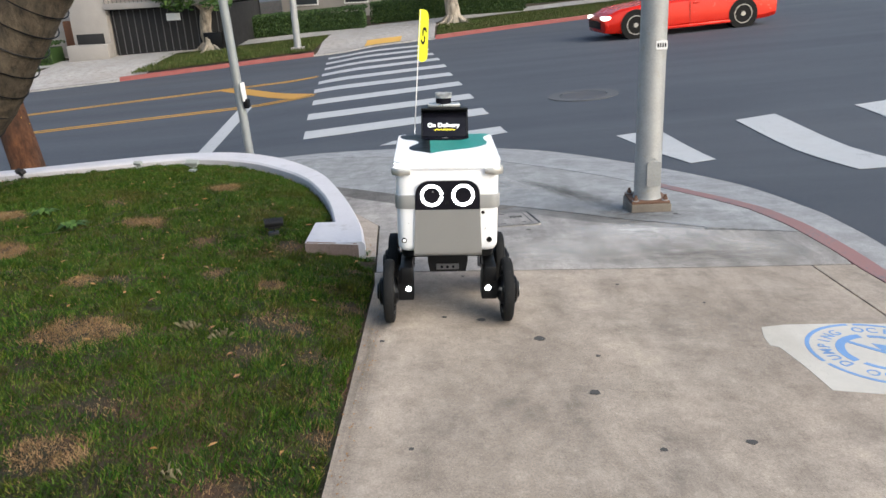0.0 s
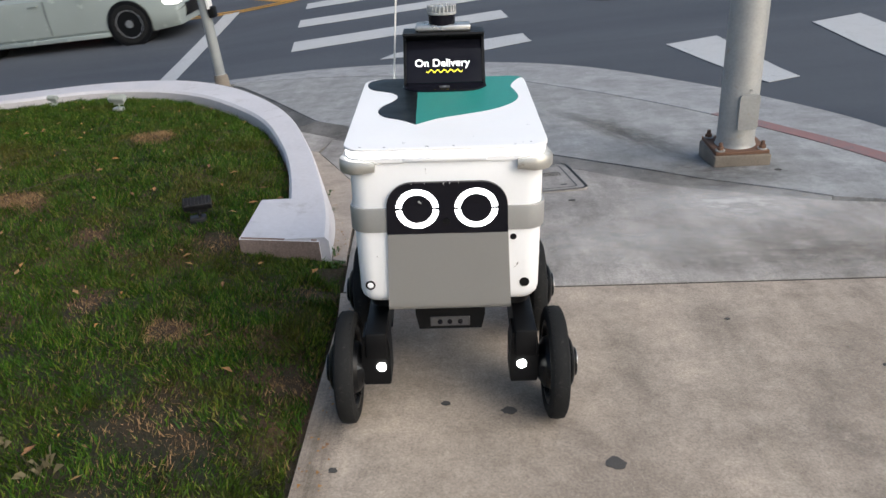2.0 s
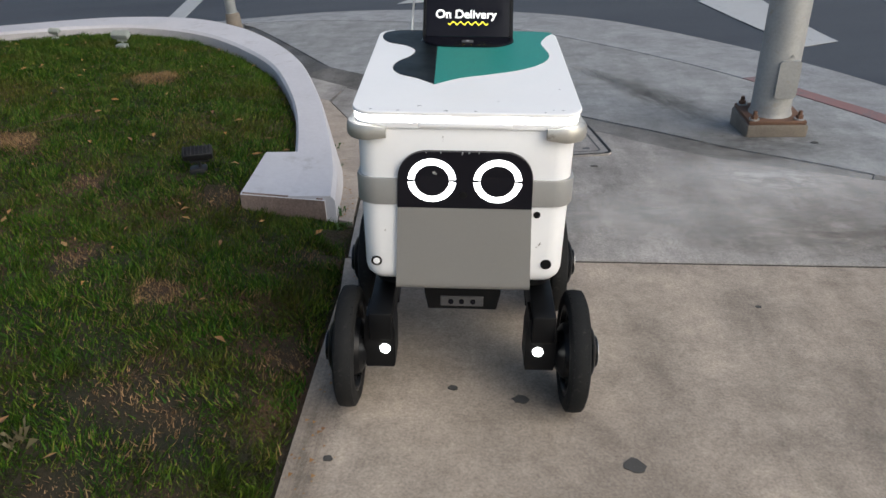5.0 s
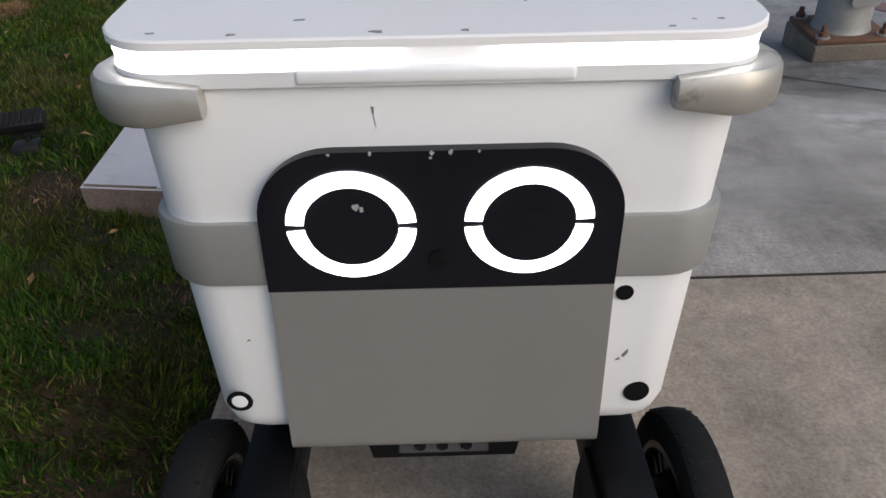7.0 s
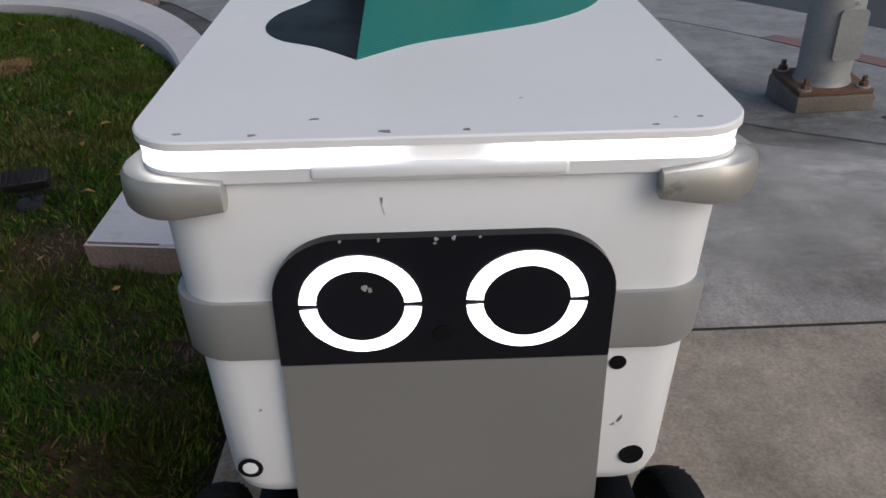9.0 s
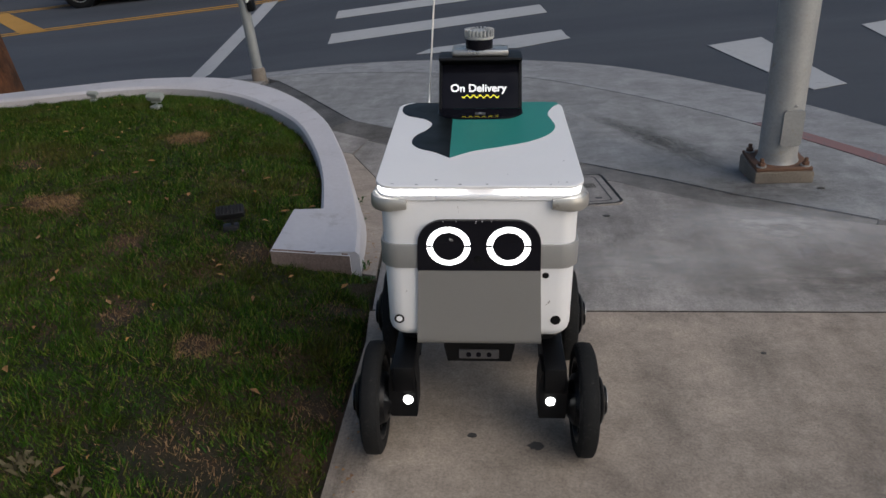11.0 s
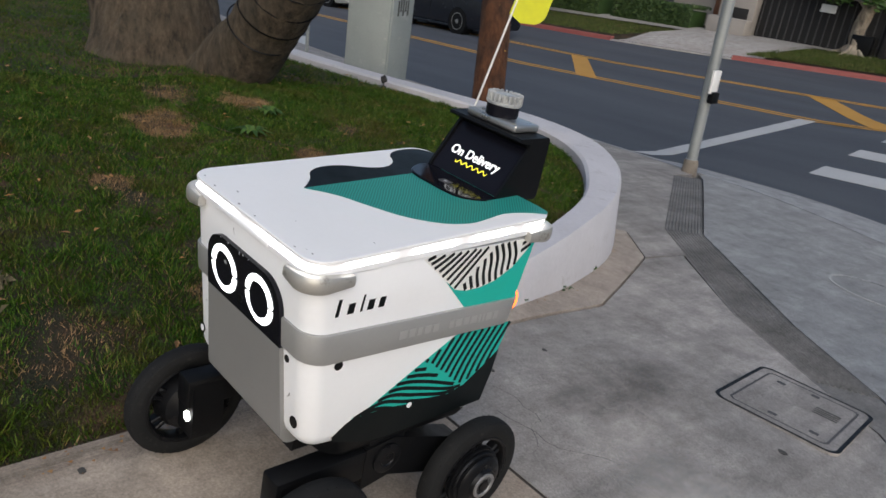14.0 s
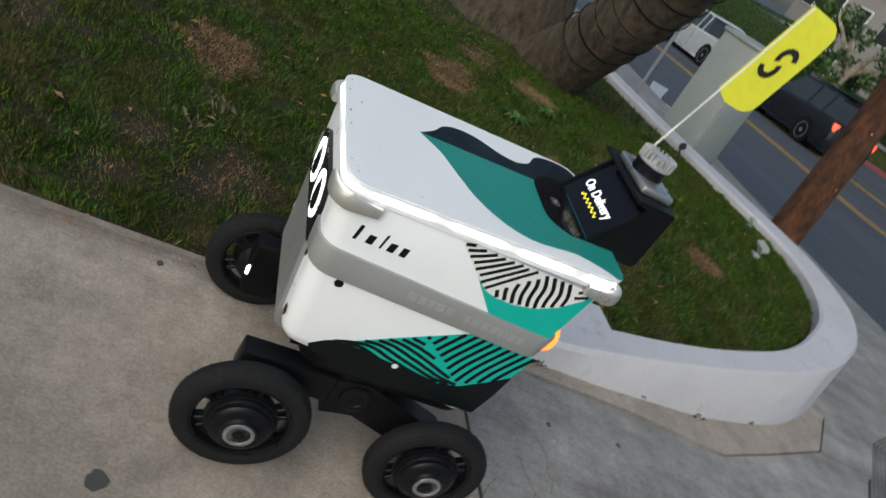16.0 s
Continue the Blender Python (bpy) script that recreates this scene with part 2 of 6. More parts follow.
TEALW = weave("teal_lined_vinyl", (0.03, 0.31, 0.255), (0.018, 0.19, 0.165))
DARKV = plain("near_black_vinyl", (0.004, 0.006, 0.0066), 0.4, 0, 0.1, 12, 0.02)
WHITEV = plain("white_vinyl", (0.8, 0.8, 0.78), 0.42, 0, 0.02, 12, 0.02)
FLAGY = plain("fluorescent_yellow_mesh", (0.62, 0.62, 0.02), 0.6, 0, 0.08, 60, 0.1)
WHITEROD = plain("white_fibreglass", (0.75, 0.74, 0.7), 0.5)
EYEGLOW = glow("eye_light", (1.0, 1.0, 1.0), 5.0)
STRIPLIT = pulsed_strip()
LAMPGLOW = glow("headlamp_light", (1.0, 0.99, 0.95), 12.0)
TAILGLOW = glow("amber_light", (1.0, 0.16, 0.02), 4.0)
TEXTGLOW = glow("screen_white", (1.0, 1.0, 1.0), 1.3)
WAVEGLOW = glow("screen_yellow", (0.9, 0.75, 0.05), 1.1)

for dull in (BLACKP, GLOSSB, RUBBER, DARKV, RIMB, BLADES, DRYB):
    dull.node_tree.nodes["Principled BSDF"].inputs["Specular IOR Level"].default_value = 0.2


# ---- mesh helpers ----
def mesh_of(name, bm, mat, smooth=True):
    me = bpy.data.meshes.new(name)
    bm.normal_update()
    bm.to_mesh(me)
    bm.free()
    for m in mat if isinstance(mat, (list, tuple)) else (mat,):
        me.materials.append(m)
    if smooth:
        me.shade_smooth()
        me.set_sharp_from_angle(angle=radians(32))
    return me


def part(name, bm, mat, parent, label="", smooth=True):
    ob = new(name, mesh_of(name, bm, mat, smooth))
    ob.parent = parent
    return tagged(ob, label)


def thing(name, label, category, m=None, group="", kind=""):
    ob = new(name)
    ob.empty_display_size = 0.2
    if m is not None:
        ob.matrix_world = m
    return tagged(ob, label, category, group, kind)


def solid(name, bm, mat, label, category="", group="", kind="", m=None, smooth=True):
    ob = new(name, mesh_of(name, bm, mat, smooth))
    if m is not None:
        ob.matrix_world = m
    return tagged(ob, label, category, group, kind)


def box(bm, x0, x1, y0, y1, z0, z1, bev=0.0, seg=2, m=None):
    vs = [bm.verts.new((x, y, z)) for z in (z0, z1) for x, y in ((x0, y0), (x1, y0), (x1, y1), (x0, y1))]
    fs = [bm.faces.new([vs[i] for i in q]) for q in ((3, 2, 1, 0), (4, 5, 6, 7), (0, 1, 5, 4), (1, 2, 6, 5), (2, 3, 7, 6), (3, 0, 4, 7))]
    if m is not None:
        bmesh.ops.transform(bm, matrix=m, verts=vs)
    if bev:
        es = list({e for f in fs for e in f.edges})
        bmesh.ops.bevel(bm, geom=es, offset=bev, segments=seg, profile=0.5, affect="EDGES")
    return bm


def loft(bm, rings, cap=True, closed=True):
    rows = [[bm.verts.new(p) for p in r] for r in rings]
    n = len(rows[0])
    for a, b in zip(rows, rows[1:]):
        for i in range(n if closed else n - 1):
            j = (i + 1) % n
            bm.faces.new((a[i], a[j], b[j], b[i]))
    if cap and closed:
        bm.faces.new(rows[0][::-1])
        bm.faces.new(rows[-1])
    return bm


def circle(c, u, v, r, n=16):
    c, u, v = Vector(c), Vector(u), Vector(v)
    return [c + r * (math.cos(a) * u + math.sin(a) * v) for a in (2 * math.pi * k / n for k in range(n))]


def tube(bm, pts, radii, n=12, cap=True):
    """A tube along a bent line."""
    pts = [Vector(p) for p in pts]
    rings, u = [], None
    for k, p in enumerate(pts):
        d = (pts[min(k + 1, len(pts) - 1)] - pts[max(k - 1, 0)]).normalized()
        if u is None:
            u = d.orthogonal().normalized()
        u = (u - d * u.dot(d)).normalized()
        r = float(radii[k] if isinstance(radii, (list, tuple)) else radii)
        rings.append(circle(p, u, d.cross(u), r, n))
    return loft(bm, rings, cap)


def lathe(bm, prof, axis="x", c=(0, 0, 0), n=32):
    """prof: (along, radius) pairs round the axis."""
    ax = {"x": ((1, 0, 0), (0, 1, 0), (0, 0, 1)), "y": ((0, 1, 0), (0, 0, 1), (1, 0, 0)), "z": ((0, 0, 1), (1, 0, 0), (0, 1, 0))}[axis]
    a, u, v = (Vector(q) for q in ax)
    return loft(bm, [circle(Vector(c) + a * s, u, v, max(r, 1e-4), n) for s, r in prof], True)


def rrect(x0, x1, y0, y1, r, n=6):
    pts = []
    for cx, cy, a0 in ((x1 - r, y1 - r, 0), (x0 + r, y1 - r, 90), (x0 + r, y0 + r, 180), (x1 - r, y0 + r, 270)):
        for k in range(n + 1):
            a = radians(a0 + 90 * k / n)
            pts.append((cx + r * math.cos(a), cy + r * math.sin(a)))
    return pts


def prism(bm, pts, to3, d0, d1):
    """A flat outline given depth; to3(u, v, d) puts it in space."""
    a = [bm.verts.new(to3(u, v, d0)) for u, v in pts]
    b = [bm.verts.new(to3(u, v, d1)) for u, v in pts]
    bm.faces.new(a[::-1])
    bm.faces.new(b)
    for i in range(len(pts)):
        j = (i + 1) % len(pts)
        bm.faces.new((a[i], a[j], b[j], b[i]))
    bmesh.ops.recalc_face_normals(bm, faces=bm.faces)
    return bm


def spline(ctrl, n=8, closed=False):
    """A smooth curve through the points."""
    c = [Vector(p) for p in ctrl]
    out, m = [], len(c)
    for i in range(m if closed else m - 1):
        p0, p1, p2, p3 = (c[(i + k - 1) % m] if closed else c[min(max(i + k - 1, 0), m - 1)] for k in range(4))
        for s in (q / n for q in range(n)):
            out.append(0.5 * (2 * p1 + (p2 - p0) * s + (2 * p0 - 5 * p1 + 4 * p2 - p3) * s * s + (3 * p1 - p0 - 3 * p2 + p3) * s ** 3))
    return out if closed else out + [c[-1]]


def smooth01(a, b, v):
    q = min(1, max(0, (v - a) / (b - a)))
    return q * q * (3 - 2 * q)


# ---- lie of the land ----
PROFILE = ((-60, 0.6), (-3, 0.06), (2.6, -0.075), (3.4, -0.105), (4.4, -0.165), (5.1, -0.235), (5.5, -0.30), (6, -0.362), (6.6, -0.43), (8, -0.565), (12, -0.9), (24, -0.85), (80, -0.8))
PY, PZ = [p[0] for p in PROFILE], [p[1] for p in PROFILE]


def land(x, y):
    s = float(np.interp(y, (4.2, 5.6), (1, 0)))
    return float(np.interp(y, PY, PZ)) - 0.045 * s * (min(6, max(-3, x)) - 0.1) + 0.045 * smooth01(8.5, 12, y) * (min(14, max(-30, x)) + 1)


def inside(poly, x, y):
    hit = False
    for (x0, y0), (x1, y1) in zip(poly, poly[1:] + poly[:1]):
        if (y0 > y) != (y1 > y) and x < (x1 - x0) * (y - y0) / (y1 - y0) + x0:
            hit = not hit
    return hit


def gap(line, x, y):
    best = 1e9
    for (x0, y0), (x1, y1) in zip(line, line[1:]):
        dx, dy = x1 - x0, y1 - y0
        k = min(1, max(0, ((x - x0) * dx + (y - y0) * dy) / (dx * dx + dy * dy + 1e-9)))
        best = min(best, math.hypot(x - x0 - k * dx, y - y0 - k * dy))
    return best


def xy(pts):
    return [(p[0], p[1]) for p in pts]


KERB = xy(spline([(2.62, -30, 0), (2.6, 0, 0), (2.6, 3.0, 0), (2.57, 4.35, 0), (2.52, 5.05, 0), (2.42, 5.8, 0), (2.2, 6.56, 0), (1.75, 7.6, 0), (1.1, 8.6, 0), (0.25, 9.5, 0), (-0.95, 10.1, 0), (-2.05, 10.45, 0), (-3.0, 10.45, 0), (-5, 10.2, 0), (-9, 9.7, 0), (-16, 8.8, 0), (-40, 6, 0)], 6))
GUT = xy(spline([(3.05, -30, 0), (3.03, 0, 0), (3.0, 3.0, 0), (2.98, 4.35, 0), (2.95, 5.05, 0), (2.85, 6.0, 0), (2.65, 7.1, 0), (2.15, 8.4, 0), (1.35, 9.55, 0), (0.4, 10.3, 0), (-0.95, 10.9, 0), (-2.05, 11.15, 0), (-3.0, 11.0, 0), (-5, 10.7, 0), (-9, 10.2, 0), (-16, 9.3, 0), (-40, 6.5, 0)], 6))


def kerb_height(x, y):
    """Full kerb along the side street, worn down to a flush ramp at the corner."""
    return 0.012 + 0.11 * (1 - smooth01(4.2, 6.9, y)) if x > -2.5 else 0.012 + 0.12 * smooth01(-3.0, -5.0, x)


# ---- ground, road, pavement ----
def axis_steps(lo, hi, fine_lo, fine_hi, fine, coarse):
    out = list(np.arange(fine_lo, fine_hi + 1e-6, fine))
    s, v = fine, fine_lo
    while v > lo:
        s = min(s * 1.35, coarse)
        v -= s
        out.insert(0, v)
    s, v = fine, fine_hi
    while v < hi:
        s = min(s * 1.35, coarse)
        v += s
        out.append(v)
    return out


def strip_between(a, b, za, zb):
    bm = bmesh.new()
    ra = [bm.verts.new((x, y, za(x, y))) for x, y in a]
    rb = [bm.verts.new((x, y, zb(x, y))) for x, y in b]
    for i in range(len(a) - 1):
        bm.faces.new((ra[i], ra[i + 1], rb[i + 1], rb[i]))
    bmesh.ops.recalc_face_normals(bm, faces=bm.faces)
    if bm.faces[:][0].normal.z < 0 and bm.faces[:][-1].normal.z < 0:
        bmesh.ops.reverse_faces(bm, faces=bm.faces)
    return bm


def road_z(x, y):
    return land(x, y) - kerb_height(x, y) - 0.012


WALKSIDE = KERB + [(-40, -30)]


def build_ground():
    xs = axis_steps(-900, 900, -24, 20, 0.5, 60)
    ys = axis_steps(-900, 900, -4, 34, 0.5, 60)
    bm = bmesh.new()
    grid = []
    for y in ys:
        row = []
        for x in xs:
            z = road_z(x, y) - 0.004
            if inside(WALKSIDE, x, y) and gap(KERB, x, y) < 40:
                z = land(x, y) - 0.3
            row.append(bm.verts.new((x, y, z)))
        grid.append(row)
    for a, b in zip(grid, grid[1:]):
        for i in range(len(xs) - 1):
            bm.faces.new((a[i], a[i + 1], b[i + 1], b[i]))
    solid("ground", bm, ASPH, "worn dark grey asphalt street on a slope", kind="structure")


build_ground()

# gutter and kerb follow the corner
solid("gutter", strip_between(KERB, GUT, lambda x, y: road_z(x, y) + 0.006, lambda x, y: road_z(x, y) + 0.004), GUTTER, "stained grey concrete gutter along the corner", kind="structure")


def offset_line(line, d):
    out = []
    for i, (x, y) in enumerate(line):
        x0, y0 = line[max(i - 1, 0)]
        x1, y1 = line[min(i + 1, len(line) - 1)]
        q = math.hypot(x1 - x0, y1 - y0)
        out.append((x - (y1 - y0) / q * d, y + (x1 - x0) / q * d))
    return out


INNER = offset_line(KERB, 0.15)


def build_kerb(name, lo, hi, mat, label):
    a, b = KERB[lo:hi], INNER[lo:hi]
    rings = []
    for (x0, y0), (x1, y1) in zip(a, b):
        z, k = land(x0, y0) + 0.003, land(x1, y1) + 0.003
        rings.append([(x0, y0, z - 0.3), (x0, y0, z - 0.018), (x0 + (x1 - x0) * 0.12, y0 + (y1 - y0) * 0.12, z), (x1, y1, k), (x1, y1, k - 0.3)])
    bm = loft(bmesh.new(), rings)
    bmesh.ops.recalc_face_normals(bm, faces=bm.faces)
    solid(name, bm, mat, label, kind="structure")


CUT = next(i for i, p in enumerate(KERB) if p[1] > 7.2)
CUT2 = next(i for i, p in enumerate(KERB) if p[0] < -4.5)
build_kerb("kerb", 0, CUT + 1, REDWORN, "worn red-painted concrete kerb at the corner")
build_kerb("kerb_ramp", CUT, CUT2 + 1, GUTTER, "flush grey concrete kerb at the crossing ramp")
build_kerb("kerb_left", CUT2, len(KERB), FARC, "grey concrete kerb along the street")

# the planter's wall: outer and inner line of its top
W_OUT = xy(spline([(-0.60, 4.44, 0), (-0.65, 4.75, 0), (-0.775, 5.22, 0), (-0.935, 5.72, 0), (-1.17, 6.31, 0), (-1.48, 6.79, 0), (-1.83, 7.16, 0), (-2.28, 7.42, 0), (-2.9, 7.48, 0), (-3.6, 7.31, 0), (-4.6, 7.02, 0), (-6.2, 6.7, 0), (-10, 6.0, 0), (-20, 4.2, 0)], 6))
W_IN = xy(spline([(-0.80, 4.44, 0), (-0.84, 4.75, 0), (-0.95, 5.27, 0), (-1.09, 5.7, 0), (-1.32, 6.2, 0), (-1.63, 6.6, 0), (-1.97, 6.92, 0), (-2.4, 7.14, 0), (-2.9, 7.2, 0), (-3.55, 7.06, 0), (-4.55, 6.82, 0), (-6.15, 6.5, 0), (-10, 5.8, 0), (-20, 4.0, 0)], 6))
WALL_TOP = -0.03


def build_wall():
    rings = []
    for (x0, y0), (x1, y1) in zip(W_OUT, W_IN):
        t = WALL_TOP
        q = math.hypot(x0 - x1, y0 - y1)
        flare = 0.04 * smooth01(4.5, 5.2, y0)
        fx, fy = x0 + (x0 - x1) / q * flare, y0 + (y0 - y1) / q * flare
        rings.append([(fx, fy, land(fx, fy) - 0.25), (fx, fy, land(fx, fy)), (x0, y0, t - 0.02), (x0 + (x1 - x0) * 0.08, y0 + (y1 - y0) * 0.08, t), (x0 + (x1 - x0) * 0.92, y0 + (y1 - y0) * 0.92, t), (x1, y1, t - 0.015), (x1, y1, t - 0.5)])
    bm = loft(bmesh.new(), rings)
    bmesh.ops.recalc_face_normals(bm, faces=bm.faces)
    solid("planter_wall", bm, WALLC, "low curved white-painted concrete planter wall", kind="structure")
    # the squared end block
    bm = bmesh.new()
    foot = [(-0.985, 4.45), (-0.64, 4.43), (-0.652, 4.735), (-0.845, 4.88), (-0.99, 4.86)]
    a = [bm.verts.new((x, y, land(x, y) - 0.15)) for x, y in foot]
    b = [bm.verts.new((x, y, WALL_TOP + 0.012 - 0.06 * (x + 0.985))) for x, y in foot]
    bm.faces.new(b)
    for i in range(len(foot)):
        j = (i + 1) % len(foot)
        bm.faces.new((a[i], a[j], b[j], b[i]))
    bmesh.ops.bevel(bm, geom=[e for e in bm.edges if all(v in b for v in e.verts)], offset=0.008, segments=2, affect="EDGES")
    bmesh.ops.recalc_face_normals(bm, faces=bm.faces)
    for f in bm.faces:
        f.material_index = 0 if f.normal.z > 0.4 or f.normal.x > 0.6 else 1
    solid("planter_wall_end", bm, [WALLC, WALLEND], "squared end of the planter wall with flaking plaster", kind="structure")


build_wall()

LAWN_EDGE = [(-0.45, -8), (-0.46, 1.9), (-0.47, 2.6), (-0.48, 3.2), (-0.49, 3.9), (-0.53, 4.42), (-0.62, 4.44)]
LAWN = LAWN_EDGE + W_IN[1:] + [(-20, -8)]
LAWN_RIM = LAWN_EDGE + W_IN[1:]


RIM_NEAR = LAWN_RIM[::2] + LAWN_RIM[-1:]


def lawn_z(x, y):
    d = gap(RIM_NEAR, x, y)
    base = land(-0.5, y) + 0.012 if y < 4.3 else float(np.interp(y, (4.3, 4.9), (land(-0.5, 4.3) + 0.012, -0.085)))
    if not inside(LAWN, x, y):
        return base - 0.05
    z = base + 0.30 * (1 - math.exp(-d / 2.6)) - 0.035 * math.exp(-d / 0.06)
    return z + 0.012 * noise.noise((x * 2.1, y * 2.1, 0)) * min(1, d * 3)


def build_lawn():
    bm = bmesh.new()
    xs = axis_steps(-20, -0.5, -5.5, -0.4, 0.085, 1.5)
    ys = axis_steps(-8, 7.2, -0.5, 7.2, 0.085, 1.5)
    grid = {}
    for i, x in enumerate(xs):
        for j, y in enumerate(ys):
            if inside(LAWN, x, y) or gap(LAWN_RIM, x, y) < 0.13:
                grid[i, j] = bm.verts.new((x, y, lawn_z(x, y)))
    for i, j in list(grid):
        q = [(i, j), (i + 1, j), (i + 1, j + 1), (i, j + 1)]
        if all(k in grid for k in q):
            bm.faces.new([grid[k] for k in q])
    solid("lawn_soil", bm, TURF, "patchy brown soil under a planted lawn", kind="structure")


build_lawn()

DRY = [(-1.75, 3.04, 0.2), (-2.44, 2.7, 0.26), (-2.95, 4.3, 0.22), (-1.4, 2.07, 0.13), (-2.2, 4.9, 0.12), (-3.3, 5.0, 0.2), (-1.9, 5.9, 0.14), (-1.25, 1.55, 0.2), (-2.0, 1.7, 0.2), (-3.4, 3.3, 0.25), (-1.05, 3.75, 0.08), (-2.1, 3.75, 0.1)]
BARE = [(-0.87, 3.2, 0.22), (-1.38, 3.95, 0.13), (-0.64, 2.87, 0.12), (-1.38, 2.37, 0.14), (-0.52, 2.25, 0.1), (-0.95, 2.9, 0.14), (-0.55, 3.5, 0.12), (-1.9, 3.8, 0.1), (-1.1, 4.5, 0.14), (-0.75, 1.9, 0.12), (-2.6, 5.4, 0.15), (-0.62, 4.1, 0.1), (-3.6, 4.6, 0.3), (-1.65, 4.55, 0.1)]


def patchiness(spots, x, y, seed):
    v = 0.0
    for cx, cy, r in spots:
        if abs(x - cx) < 2.2 * r and abs(y - cy) < 2.2 * r:
            q = math.hypot(x - cx, (y - cy) * 1.25) / (r * 1.15) + 0.55 * noise.noise((x * 6, y * 6, seed))
            v = max(v, 1.15 - q)
    return max(0, v)


SOIL = [[lawn_z(-20.2 + 0.1 * i, -8.2 + 0.1 * j) for j in range(158)] for i in range(202)]


def soil(x, y):
    u, v = (x + 20.2) * 10, (y + 8.2) * 10
    i, j = int(u), int(v)
    u, v = u - i, v - j
    return (SOIL[i][j] * (1 - u) + SOIL[i + 1][j] * u) * (1 - v) + (SOIL[i][j + 1] * (1 - u) + SOIL[i + 1][j + 1] * u) * v


def blades(name, count, spot, height, width, mat, label, seed):
    rnd = random.Random(seed)
    verts, faces = [], []
    while len(faces) < count:
        x, y = spot(rnd)
        if (x > -0.6 or y > 4.2) and (not inside(LAWN, x, y) or gap(LAWN_RIM, x, y) < 0.004 + 0.02 * rnd.random()):
            continue
        d, g = patchiness(DRY, x, y, 3), patchiness(BARE, x, y, 9)
        thin = 0.22 * max(0, noise.noise((x * 1.4, y * 1.4, 7)) + noise.noise((x * 5, y * 5, 8)))
        if rnd.random() < (d * 2.2 + g * 1.1 + thin if mat is BLADES else 0.96 - d * 2.8 - thin * 0.4 - g * 0.2):
            continue
        z = soil(x, y) - 0.004
        a, h = rnd.uniform(0, 6.28), height * rnd.uniform(0.5, 1.35) * (1 + 0.5 * noise.noise((x * 8, y * 8, 1)))
        tuft = noise.noise((x * 11, y * 11, 5))
        h *= 1 + 0.7 * tuft
        lean = rnd.uniform(0.2, 1.1) * h
        w = width * rnd.uniform(0.7, 1.3)
        c, s = math.cos(a), math.sin(a)
        b = 9 * noise.noise((x * 5, y * 5, 2)) + rnd.gauss(0, 1.3)
        k = len(verts)
        verts += [(x - w * c, y - w * s, z), (x + w * c, y + w * s, z), (x + lean * math.cos(b), y + lean * math.sin(b), z + h)]
        faces.append((k, k + 1, k + 2))
    me = bpy.data.meshes.new(name)
    me.from_pydata(verts, [], faces)
    me.materials.append(mat)
    tagged(new(name, me), label, "grass", kind="stuff")


def near_lawn(r):
    y = 0.6 + 6.6 * r.random() ** 0.8
    return -0.44 - 3.6 * r.random() ** 1.25, y


def far_lawn(r):
    return -2.5 - 7.5 * r.random() ** 1.2, r.uniform(0.5, 7.2)


blades("grass", 360000, near_lawn, 0.025, 0.0027, BLADES, "short green lawn grass with bare patches", 3)
blades("grass_beyond", 150000, far_lawn, 0.028, 0.0036, BLADES, "short green lawn grass round the tree", 4)
blades("dry_grass", 60000, near_lawn, 0.017, 0.0026, DRYB, "dry straw-coloured lawn patches", 5)


# ---- the delivery robot ----
RELIEF = plain("pale_silver_relief", (0.41, 0.415, 0.41), 0.35, 0.35, 0.05, 9, 0)
ROBOT = pose(-0.058, 3.355, -0.115) @ pose(0, 0, 0, 0, 0, 1.8) @ pose(0, 0, 0, 0, 2.4, 0) @ pose(0, 0, 0, -2.5, 0, 0)
SIDE = 0.2435


def lean_in(z):
    """The face of the shell is raked: it draws back towards its foot."""
    return 0.008 - 0.103 * (z - 0.6)


def raked(x, y, z):
    return (x, y + lean_in(z) * (1 - smooth01(-0.02, 0.3, y)), z)


def front(u, v, d):
    return (u, d + lean_in(v), v)


def right_side(u, v, d):
    return (SIDE + d, u, v)


def rear_y(z):
    return 0.538 + (z - 0.383) * 0.2


def lid_top(y):
    return 0.836 + 0.04 * y


def lid_plane(u, v, d):
    return (u, v, lid_top(v) + d)


def stripes(parent, to3, d1, within, lines, width, label=""):
    """Bent printed lines cut to an outline: lines are lists of points."""
    for ctrl in lines:
        bm = bmesh.new()
        pts = [Vector(p) for p in spline([(p[0], p[1], 0) for p in ctrl], 14)]
        run = []
        for k, p in enumerate(pts):
            t = (pts[min(k + 1, len(pts) - 1)] - pts[max(k - 1, 0)]).normalized()
            nrm = Vector((-t.y, t.x, 0)) * width / 2
            ok = inside(within, p.x, p.y)
            if ok:
                run.append((p - nrm, p + nrm))
            if (not ok or k == len(pts) - 1) and run:
                for (a, b), (c, d) in zip(run, run[1:]):
                    bm.faces.new([bm.verts.new(to3(q.x, q.y, d1)) for q in (a, b, d, c)])
                run = []
        if not bm.faces:
            bm.free()
            continue
        bmesh.ops.remove_doubles(bm, verts=bm.verts, dist=0.0002)
        bm.normal_update()
        for f in bm.faces:
            if f.normal.x < 0:
                f.normal_flip()
        part("printed_line", bm, DARKV, parent, label)


